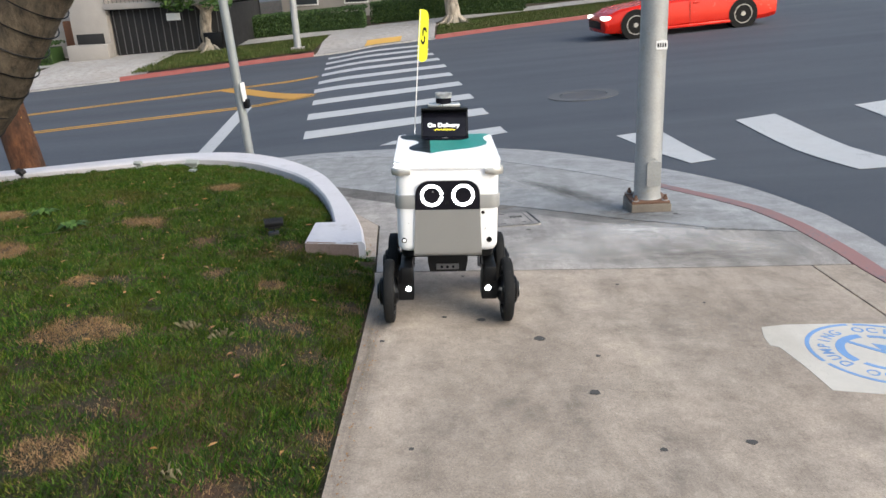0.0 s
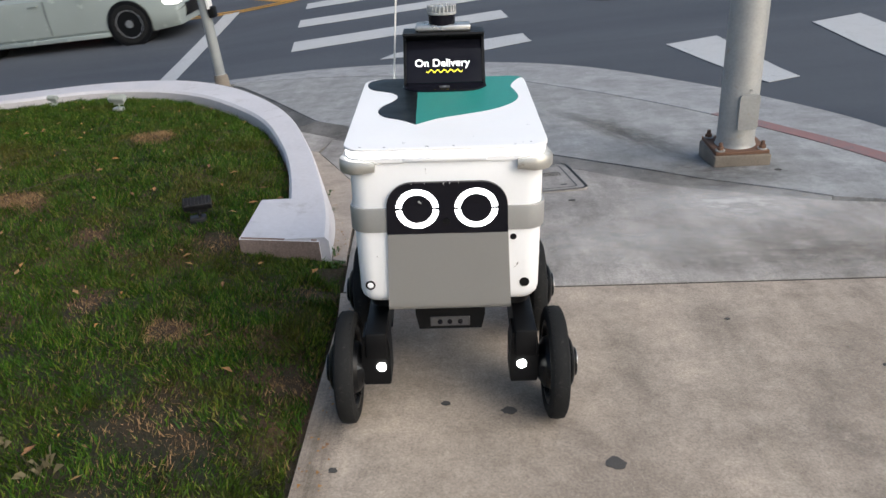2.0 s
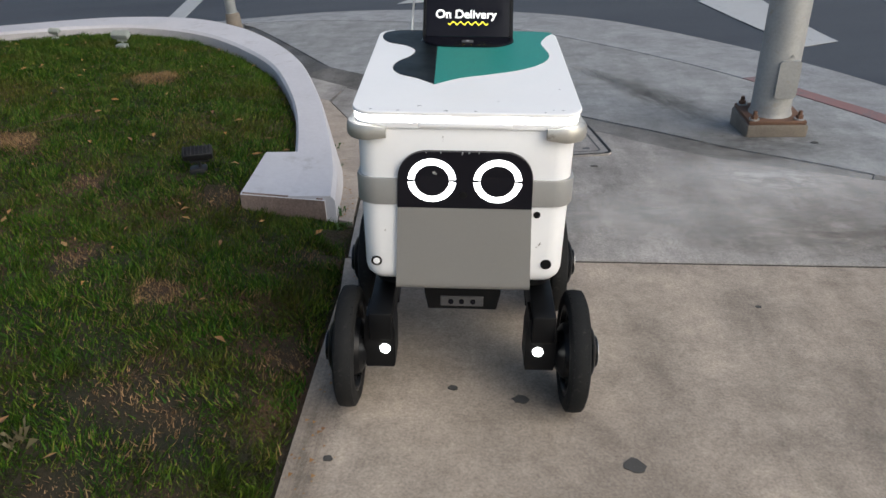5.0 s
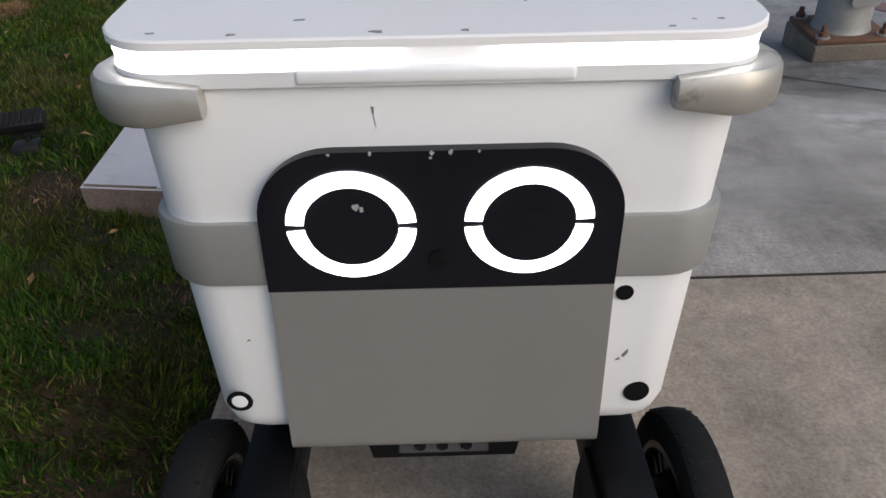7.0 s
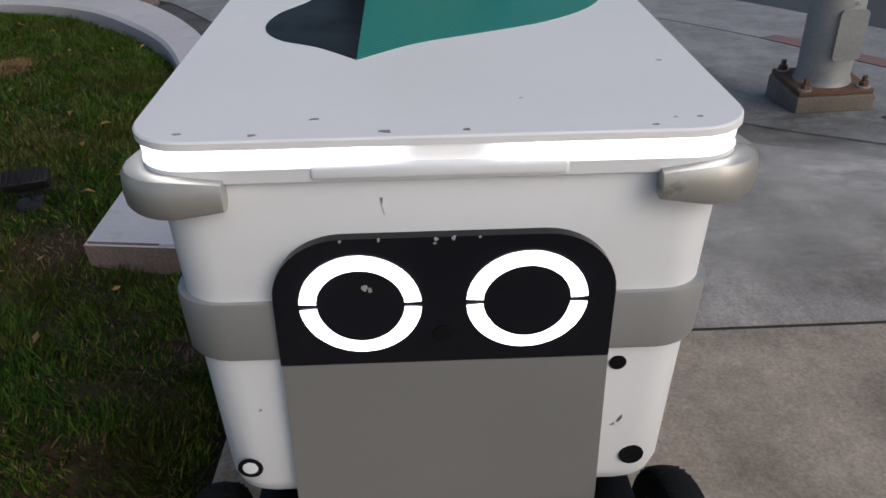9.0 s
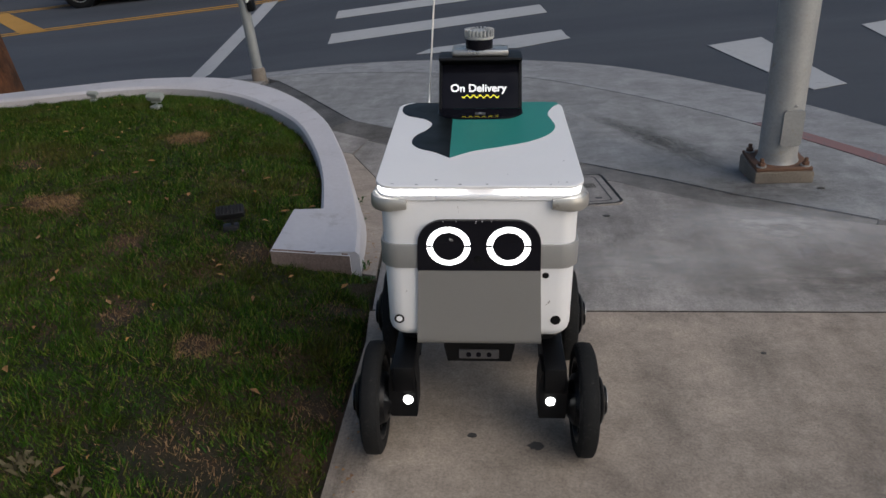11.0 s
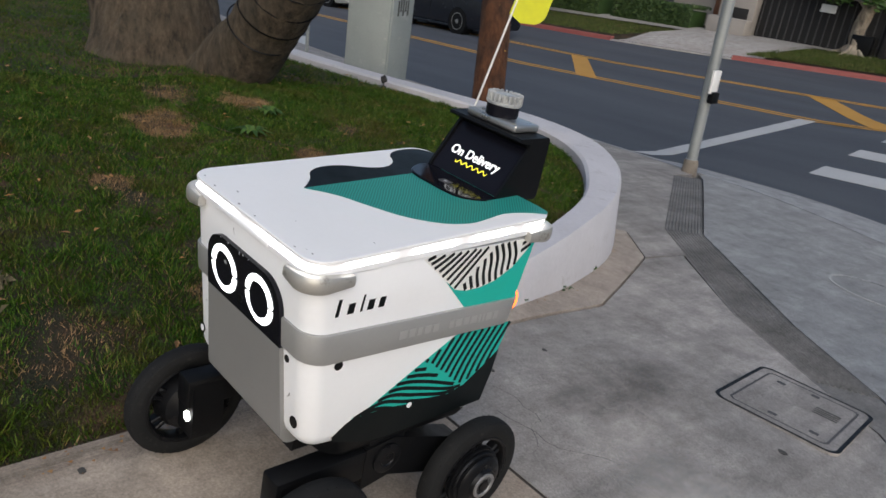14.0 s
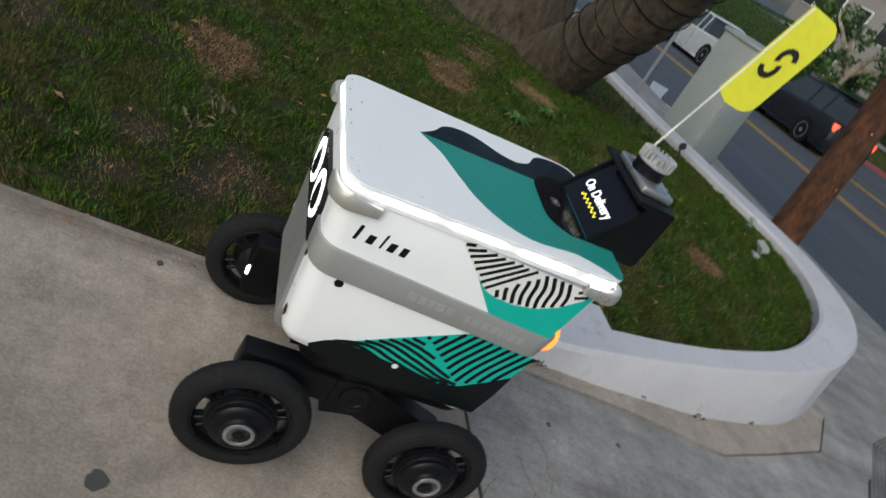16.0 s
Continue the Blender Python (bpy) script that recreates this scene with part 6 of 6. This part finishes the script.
def far_grass(name, x0, x1, d0, d1, count, seed):
    r = random.Random(seed)
    verts, faces = [], []
    for _ in range(count):
        x = r.uniform(x0, x1)
        y = far_y(x) + r.uniform(d0, d1)
        z, k, h = far_z(x, y) - 0.05, len(verts), r.uniform(0.05, 0.13)
        a = r.uniform(0, 6.28)
        w = 0.018
        verts += [(x - w * math.cos(a), y - w * math.sin(a), z), (x + w * math.cos(a), y + w * math.sin(a), z), (x + r.uniform(-0.06, 0.06), y + r.uniform(-0.06, 0.06), z + h)]
        faces.append((k, k + 1, k + 2))
    me = bpy.data.meshes.new(name)
    me.from_pydata(verts, [], faces)
    me.materials.append(VERGE)
    tagged(new(name, me), "green verge grass across the street", "grass", kind="stuff")


far_grass("verge_grass", -12.3, -5.8, 0.25, 4.5, 16000, 31)
far_grass("verge_grass_beyond", -0.8, 9, 0.25, 4.5, 16000, 32)
far_grass("verge_grass_left", -30, -17.2, 0.25, 4.5, 12000, 33)


def hedge(x0, x1, d, h, depth, seed, count):
    r = random.Random(seed)
    y = far_y((x0 + x1) / 2) + d
    z = far_z((x0 + x1) / 2, y)
    t = thing("hedge", "clipped dark green hedge behind the pavement", "hedge", pose((x0 + x1) / 2, y, z), group="hedges")
    hw = (x1 - x0) / 2
    core = box(bmesh.new(), -hw + 0.1, hw - 0.1, 0.12, depth - 0.12, -0.3, h - 0.12, 0.05)
    part("core", core, HEDGEM, t)
    bm = bmesh.new()
    for _ in range(count):
        side = r.random()
        slope = 0.045
        x = r.uniform(-hw, hw)
        if side < 0.7:
            p = Vector((x, r.uniform(-0.04, 0.12), r.uniform(0, h)))
        else:
            p = Vector((x, r.uniform(0, depth), h + r.uniform(-0.1, 0.05)))
        p.z += 0.05 * noise.noise((p.x * 1.5, 0, 2)) + slope * p.x
        u = Vector((r.gauss(0, 1), r.gauss(0, 1), r.gauss(0, 1))).normalized()
        v = u.orthogonal().normalized()
        s = r.uniform(0.03, 0.075)
        bm.faces.new([bm.verts.new(p + q) for q in (-u * s, v * s * 0.6, u * s, -v * s * 0.6)])
    part("leaves", bm, HEDGEM, t, smooth=False)


hedge(-10.6, -4.2, 6.6, 0.95, 1.2, 41, 9000)
hedge(-4.2, 3.5, 6.6, 1.0, 1.2, 42, 9000)
hedge(3.5, 16, 6.6, 1.1, 1.2, 43, 9000)
hedge(-21.5, -17.3, 5.6, 0.9, 1.5, 44, 5000)
hedge(-36, -22, 6.0, 1.3, 1.5, 45, 8000)
hedge(-52, -36, 4.0, 2.4, 2.5, 46, 7000)


def far_tree(x, d, r0, h, label, seed, spread=2.2, hang=True):
    y = far_y(x) + d
    t = thing("street_tree", label, "tree", pose(x, y, far_z(x, y) - 0.05), group="street trees")
    rnd = random.Random(seed)
    part("trunk", wobbly([(0, 0, -0.1), (0.02, 0, 0.35), (-0.1, 0.02, h * 0.5), (0.1, 0.05, h)], [r0 * 1.7, r0, r0 * 0.85, r0 * 0.7], 20, 0.05, seed), PALEBARK, t)
    for k in range(7):
        a = math.tau * k / 7 + rnd.uniform(-0.3, 0.3)
        e = (math.cos(a) * r0 * 3.2, math.sin(a) * r0 * 3.2, -0.06)
        part("root", tube(bmesh.new(), [(math.cos(a) * r0 * 0.8, math.sin(a) * r0 * 0.8, 0.28), (math.cos(a) * r0 * 1.7, math.sin(a) * r0 * 1.7, 0.06), e], [r0 * 0.35, r0 * 0.25, r0 * 0.1], 8), PALEBARK, t)
    cl = []
    for k in range(6):
        a = math.tau * k / 6 + rnd.uniform(-0.3, 0.3)
        e = Vector((math.cos(a) * spread * rnd.uniform(0.6, 1), math.sin(a) * spread * rnd.uniform(0.6, 1), h + rnd.uniform(0.6, 2.0)))
        part("limb", wobbly([(0.1, 0.05, h * 0.85), tuple(Vector((0, 0, h)).lerp(e, 0.5)), tuple(e)], [r0 * 0.5, r0 * 0.35, r0 * 0.15], 10, 0.04, seed + k), PALEBARK, t)
        for j in range(4):
            cl.append((e + Vector((rnd.uniform(-0.7, 0.7), rnd.uniform(-0.7, 0.7), rnd.uniform(-1.4 if hang else -0.3, 0.6))), rnd.uniform(0.45, 0.8)))
    part("crown", leaf_cloud(bmesh.new(), cl, 3200, 0.12, seed), FOLIAGE, t, "drooping green crown", smooth=False)


far_tree(-10.75, 4.7, 0.30, 1.9, "pale-barked street tree with low drooping leaves", 51)
far_tree(-0.1, 4.2, 0.34, 3.0, "pale-barked street tree with spreading roots", 52, 2.6, False)
far_tree(-24, 3.2, 0.3, 2.6, "pale-barked street tree beyond the parked traffic", 53)
far_tree(-31, 3.0, 0.32, 2.4, "pale-barked street tree by a tall hedge", 54)
far_tree(12, 4.2, 0.32, 3.0, "pale-barked street tree on the verge", 55, 2.6, False)

fp = thing("street_lamp_post", "pale grey tapered steel street pole", "pole", pose(-6.55, far_y(-6.55) + 1.3, far_z(-6.55, far_y(-6.55) + 1.3) - 0.02))
part("shaft", lathe(bmesh.new(), [(0, 0.17), (0.1, 0.15), (6.5, 0.10)], "z", n=20), STEEL, fp)
part("base", box(bmesh.new(), -0.25, 0.25, -0.25, 0.25, -0.1, 0.06, 0.02), FARC, fp)

STUCCO = plain("pale_stucco", (0.3, 0.28, 0.262), 0.9, 0, 0.1, 2, 0.3, 0.004)
# near black carries the shade inside the garage and the wall opening
DARKIN = plain("garage_shade_black", (0.012, 0.012, 0.013), 0.8, 0, 0.2, 3)
TIMBER = plain("brown_timber", (0.16, 0.07, 0.035), 0.8, 0, 0.2, 8, 0.2)
GLASSD = plain("dark_window_glass", (0.03, 0.035, 0.04), 0.08, 0, 0.1, 2, 0)


def apartment_house():
    y0 = far_y(-14) + 5.6
    z0 = far_z(-14, y0) - 0.05
    t = thing("apartment_house", "pale stucco apartment house with a dark open garage and balcony", "house", pose(-13.2, y0, z0))
    part("wall", box(bmesh.new(), -6.5, -1.75, 1.2, 9, 0, 6.0, 0.02), STUCCO, t)
    part("side_wall", box(bmesh.new(), -3.35, -1.75, -0.1, 1.2, 0, 2.6, 0.02), STUCCO, t, "pale wall beside the garage")
    part("planter", box(bmesh.new(), -3.5, -1.72, -0.6, -0.1, -0.1, 0.62, 0.02), STUCCO, t)
    # thin near-black board stands in for a shaded opening
    part("planter_opening", box(bmesh.new(), -3.2, -2.0, -0.12, -0.08, 0.62, 1.05, 0.01), DARKIN, t)
    part("garage_back", box(bmesh.new(), -1.75, 3.6, 5.0, 5.2, 0, 2.1, 0.01), DARKIN, t, "garage interior wall with its shade put into the colour")
    part("garage_soffit", box(bmesh.new(), -1.75, 3.6, -0.2, 5.2, 2.0, 2.25, 0.01), STUCCO, t)
    part("garage_side", box(bmesh.new(), 3.4, 3.6, 0, 5.2, 0, 2.1, 0.01), DARKIN, t)
    # solid sheet behind the bars, its colour standing in for the shaded interior
    gate = part("gate", box(bmesh.new(), -1.7, 3.4, 0.25, 0.3, 0.02, 1.98, 0.01), DARKIN, t, "garage gate with shade painted behind its bars")
    for k in range(17):
        part("bar", box(bmesh.new(), -1.6 + k * 0.3, -1.57 + k * 0.3, 0.2, 0.25, 0.05, 1.95, 0.004, 1), IRON, gate)
    part("notice", box(bmesh.new(), 0.75, 1.35, 0.14, 0.17, 1.42, 1.72, 0.004), WHITEV, gate, "small white notice")
    part("bin", box(bmesh.new(), 2.3, 3.1, -0.1, 0.15, 0.05, 0.85, 0.04), BLACKP, gate)
    part("upper_wall", box(bmesh.new(), -1.75, 3.6, 0.6, 9, 2.25, 6.0, 0.02), STUCCO, t)
    rail = part("balcony_rail", box(bmesh.new(), -1.75, 3.6, -0.2, -0.14, 3.0, 3.06, 0.01), IRON, t, "dark balcony railing")
    for k in range(30):
        part("baluster", box(bmesh.new(), -1.7 + k * 0.18, -1.68 + k * 0.18, -0.18, -0.16, 2.25, 3.0, 0.002, 1), IRON, rail)
    part("timber_panel", box(bmesh.new(), -4.3, -3.4, 1.1, 1.2, 0.3, 1.6, 0.01), TIMBER, t, "brown timber panel")
    for k, x in enumerate((-5.6, -3.6, -0.6, 1.8)):
        win = part("window", box(bmesh.new(), x, x + 1.1, 0.52 if x > -2 else 1.12, 0.62 if x > -2 else 1.22, 3.4, 4.8, 0.01), STUCCO, t)
        part("pane", box(bmesh.new(), x + 0.08, x + 1.02, 0.505 if x > -2 else 1.105, 0.52 if x > -2 else 1.12, 3.48, 4.72, 0.004, 1), GLASSD, win)
    part("roof", box(bmesh.new(), -6.7, 3.8, 0.3, 9.2, 6.0, 6.25, 0.03), STUCCO, t)


apartment_house()


def plain_house(x, d, w, h, dep, label, mat):
    y = far_y(x) + d
    t = thing("house", label, "house", pose(x, y, far_z(x, y) - 0.3), group="houses across the street")
    part("wall", box(bmesh.new(), -w / 2, w / 2, 0, dep, 0, h, 0.03), mat, t)
    part("roof", box(bmesh.new(), -w / 2 - 0.3, w / 2 + 0.3, -0.3, dep + 0.3, h, h + 0.3, 0.05), TIMBER, t)
    n = max(2, int(w / 2.6))
    for s in range(int(h // 2.9)):
        for k in range(n):
            x0 = -w / 2 + (k + 0.5) * w / n - 0.6
            win = part("window", box(bmesh.new(), x0 - 0.07, x0 + 1.27, -0.06, 0.02, 0.9 + s * 2.9, 2.3 + s * 2.9, 0.01), WHITEV, t)
            part("pane", box(bmesh.new(), x0, x0 + 1.2, -0.075, -0.06, 0.97 + s * 2.9, 2.23 + s * 2.9, 0.004, 1), GLASSD, win)


plain_house(-4, 12, 11, 6.0, 9, "pale stucco apartment house behind the hedge", STUCCO)
plain_house(9, 12, 11, 6.0, 9, "pale stucco apartment house behind the hedge", STUCCO)
plain_house(-28, 9, 10, 6.2, 9, "pale stucco apartment house beyond the traffic", STUCCO)
plain_house(-42, 10, 11, 6.2, 9, "pale stucco apartment house down the hill", STUCCO)


# ---- vehicles ----
def car(label, colour, wb, length, width, roofline, wheel_r, brake=False, van=False):
    """The car heads along -x; its origin lies on the road midway between the axles."""
    t = thing("car", label, "car")
    paint = plain("car_paint_" + colour[0], colour[1], 0.22, 0.15, 0.03, 3, 0.0)
    hw = width / 2
    f, r = -wb / 2 - (length - wb) * 0.46, wb / 2 + (length - wb) * 0.54
    belt = roofline[0]
    sections = [(f, 0.42, 0.62, 0.70), (f + 0.08, 0.22, 0.70, 0.86), (f + 0.55, 0.18, belt - 0.12, 0.97), (-wb / 2 + 0.55, 0.18, belt - 0.02, 1.0), (0, 0.18, belt, 1.0), (wb / 2, 0.18, belt + 0.03, 1.0), (r - 0.4, 0.2, belt + 0.04, 0.97), (r - 0.06, 0.26, belt, 0.9), (r, 0.42, belt - 0.12, 0.82)]
    rings = []
    for x, lo, hi, s in sections:
        w = hw * s
        rings.append([(x, -w * 0.92, lo), (x, -w, lo + 0.12), (x, -w * 1.0, (lo + hi) / 2), (x, -w * 0.96, hi - 0.07), (x, -w * 0.86, hi), (x, w * 0.86, hi), (x, w * 0.96, hi - 0.07), (x, w, (lo + hi) / 2), (x, w, lo + 0.12), (x, w * 0.92, lo)])
    bm = loft(bmesh.new(), rings)
    bmesh.ops.recalc_face_normals(bm, faces=bm.faces)
    body = part("body", bm, paint, t)
    gx0, gx1, gx2, gx3 = roofline[1]
    top = roofline[2]
    for nm, mat, o, zt in (("cabin_glass", GLASSD, 0.0, top - 0.05), ("roof", paint, 0.0, top)):
        if nm == "cabin_glass":
            rr = [[(gx0, hw * 0.86 * s, belt - 0.02), (gx1, hw * 0.70 * s, zt), (gx2, hw * 0.70 * s, zt), (gx3, hw * 0.84 * s, belt + 0.0)] for s in (-1, -0.99, 0.99, 1)]
        else:
            rr = [[(gx1 - 0.12, hw * 0.72 * s, zt - 0.075), (gx1, hw * 0.70 * s, zt - 0.02), ((gx1 + gx2) / 2, hw * 0.66 * s, zt + 0.015), (gx2, hw * 0.70 * s, zt - 0.02), (gx2 + 0.12, hw * 0.72 * s, zt - 0.075)] for s in (-1, -0.9, 0.9, 1)]
        bm = loft(bmesh.new(), rr)
        bmesh.ops.recalc_face_normals(bm, faces=bm.faces)
        part(nm, bm, mat, t, "dark tinted windows" if nm == "cabin_glass" else "")
    for s in (-1, 1):
        for px in ((gx0 + gx3) / 2 - 0.04, gx0 * 0.25 + gx3 * 0.75):
            bm = loft(bmesh.new(), [[(px - 0.035, s * (hw * 0.865 + o), belt - 0.02), (px + 0.035, s * (hw * 0.865 + o), belt - 0.02), (px + 0.035, s * (hw * 0.705 + o), top - 0.06), (px - 0.035, s * (hw * 0.705 + o), top - 0.06)] for o in (-0.01, 0.012)])
            bmesh.ops.recalc_face_normals(bm, faces=bm.faces)
            part("pillar", bm, paint, t)
        part("mirror", box(bmesh.new(), gx0 + 0.1, gx0 + 0.28, s * hw * 1.06 - 0.09, s * hw * 1.06 + 0.09, belt, belt + 0.15, 0.03), paint, t)
        part("sill", box(bmesh.new(), -wb / 2 + 0.4, wb / 2 - 0.4, s * hw * 0.98 - 0.03, s * hw * 0.98 + 0.03, 0.17, 0.26, 0.02), paint, body)
        part("headlamp", box(bmesh.new(), f + 0.02, f + 0.32, s * hw * 0.68 - 0.2, s * hw * 0.68 + 0.2, 0.60, 0.72, 0.03), glow("car_headlamp_" + colour[0], (1, 0.97, 0.9), 1.5), t, "lit headlamp")
        part("tail_lamp", box(bmesh.new(), r - 0.22, r - 0.02, s * hw * 0.74 - 0.15, s * hw * 0.74 + 0.15, belt - 0.28, belt - 0.06, 0.03), glow("car_tail_" + colour[0], (1, 0.06, 0.03), 5.0 if brake else 0.4), t, "red tail lamp")
        part("door_line", box(bmesh.new(), 0.0, 0.012, s * hw * 1.0 - 0.004, s * hw * 1.0 + 0.004, 0.32, belt - 0.08, 0.001, 1), BLACKP, body)
        part("door_handle", box(bmesh.new(), 0.12, 0.30, s * hw * 0.99 - 0.02, s * hw * 0.99 + 0.02, belt - 0.16, belt - 0.12, 0.008, 1), paint, body)
        for wx in (-wb / 2, wb / 2):
            part("wheel_arch", lathe(bmesh.new(), [(s * (hw * 0.6), wheel_r * 1.16), (s * (hw * 1.006), wheel_r * 1.16)], "y", (wx, 0, wheel_r), 32), BLACKP, body, "black wheel arch")
            wheel = thing("wheel", "", "")
            wheel.parent = t
            wheel.matrix_local = pose(wx, s * (hw - 0.10), wheel_r)
            R = wheel_r
            bm = bmesh.new()
            loft(bm, [circle((0, q, 0), (1, 0, 0), (0, 0, 1), rr, 32) for q, rr in ((-0.11, R * 0.7), (-0.11, R * 0.93), (-0.07, R), (0.07, R), (0.115, R * 0.93), (0.115, R * 0.7), (-0.11, R * 0.7))], cap=False)
            bmesh.ops.recalc_face_normals(bm, faces=bm.faces)
            part("tyre", bm, RUBBER, wheel)
            rim = bmesh.new()
            for k in range(10):
                box(rim, -0.02, 0.02, s * 0.09 - 0.012, s * 0.09 + 0.012, 0.05, R * 0.70, 0.004, 1, m=Matrix.Rotation(math.tau * k / 10, 4, "Y"))
            lathe(rim, [(s * 0.06, R * 0.72), (s * 0.112, R * 0.72), (s * 0.112, R * 0.66), (s * 0.06, R * 0.66)], "y", n=28)
            lathe(rim, [(s * 0.07, 0.08), (s * 0.115, 0.07)], "y", n=16)
            bmesh.ops.recalc_face_normals(rim, faces=rim.faces)
            part("rim", rim, BRACKET, wheel, "bright alloy rim")
            part("brake_disc", lathe(bmesh.new(), [(s * 0.02, R * 0.6), (s * 0.05, R * 0.6)], "y", n=20), IRON, wheel)
    part("bumper_grille", box(bmesh.new(), f - 0.02, f + 0.1, -hw * 0.6, hw * 0.6, 0.34, 0.58, 0.03), BLACKP, t, "black front grille")
    part("number_plate", box(bmesh.new(), r - 0.02, r + 0.015, -0.22, 0.22, belt - 0.33, belt - 0.2, 0.008), WHITEV, t)
    if van:
        part("roof_rack", box(bmesh.new(), gx1, gx2, -hw * 0.6, hw * 0.6, top + 0.02, top + 0.06, 0.02), BLACKP, t)
    return t


RED = car("bright red low sports saloon driving past", ("red", (0.62, 0.016, 0.006)), 3.42, 5.6, 2.1, (1.02, (-0.95, -0.2, 1.1, 2.05), 1.6), 0.40)
SILVER = car("silver saloon driving through the crossing", ("silver", (0.29, 0.33, 0.32)), 3.0, 5.1, 2.0, (1.0, (-1.0, -0.25, 1.0, 1.9), 1.55), 0.36)
SUV = car("black estate car braking in the traffic", ("black", (0.012, 0.014, 0.02)), 2.9, 5.0, 2.0, (1.15, (-0.9, -0.35, 1.85, 2.35), 1.9), 0.38, True, True)
PICK = car("silver pickup truck braking in the traffic", ("pale", (0.5, 0.52, 0.52)), 3.4, 5.7, 2.1, (1.2, (-1.1, -0.6, 0.5, 0.75), 1.95), 0.42, True)


def on_road(x, y, turn=0.0, tilt=2.6):
    return pose(x, y, road_z(x, y) + 0.01) @ pose(0, 0, 0, 0, 0, turn) @ pose(0, 0, 0, 0, -tilt * math.cos(radians(turn)), 0)


def spin(ob, travel, sign):
    """Wheel poses for a path of (seconds, metres)."""
    for w in ob.children:
        if not w.name.startswith("wheel") or w.name.startswith("wheel_arch"):
            continue
        base = w.matrix_basis.copy()
        r = base.translation.z
        rows = []
        for (t0, d0), (t1, d1) in zip(travel, travel[1:]):
            n = max(1, math.ceil(abs(d1 - d0) / r / radians(80)))
            rows += [(t0 + (t1 - t0) * k / n, base @ Matrix.Rotation(sign * (d0 + (d1 - d0) * k / n) / r, 4, "Y")) for k in range(n)]
        rows.append((travel[-1][0], base @ Matrix.Rotation(sign * travel[-1][1] / r, 4, "Y")))
        walk(w, rows)


def motions():
    red = [(0.0, 7.2, 25.5, 6), (0.5, 2.55, 24.6, 6), (1.0, -2.1, 23.95, 5), (1.5, -6.8, 23.5, 5), (2.0, -11.5, 23.1, 4), (4.0, -30, 22.2, 2), (6.0, -48, 21.6, 1), (16.0, -140, 20, 1)]
    walk(RED, [(t, on_road(x, y, a)) for t, x, y, a in red])
    spin(RED, [(0.0, 0.0), (1.0, 9.7), (2.0, 19.1), (2.5, 23.7)], -1)
    silver = [(0.0, -32.5, 14.6, 180), (1.0, -20.0, 16.6, 180), (2.0, -7.8, 16.7, 180), (2.5, -1.7, 16.7, 180), (4.0, 17, 15.2, 180), (16.0, 150, 18, 180)]
    walk(SILVER, [(t, on_road(x, y, a)) for t, x, y, a in silver])
    spin(SILVER, [(1.5, 0.0), (2.0, 6.1), (2.5, 12.2)], -1)
    suv = [(0.0, 36, 23.5, 4), (4.0, 19.5, 22.6, 3), (8.0, 3.0, 21.8, 2), (11.5, -11.3, 21.2, 1), (12.5, -15.4, 21.0, 1), (13.2, -17.6, 21.0, 0), (14.0, -19.4, 21.0, 0), (15.0, -20.4, 21.0, 0), (16.0, -20.9, 21.0, 0)]
    walk(SUV, [(t, on_road(x, y, a)) for t, x, y, a in suv])
    spin(SUV, [(11.3, 0.0), (12.5, 4.9), (14.0, 8.9), (16.0, 10.4)], -1)
    pick = [(0.0, 28, 23.0, 4), (4.0, 11.5, 22.4, 3), (8.0, -5.0, 21.6, 2), (11.5, -19.5, 21.2, 1), (12.5, -23.5, 21.1, 1), (14.0, -27.5, 21.0, 0), (16.0, -28.8, 21.0, 0)]
    walk(PICK, [(t, on_road(x, y, a)) for t, x, y, a in pick])


motions()
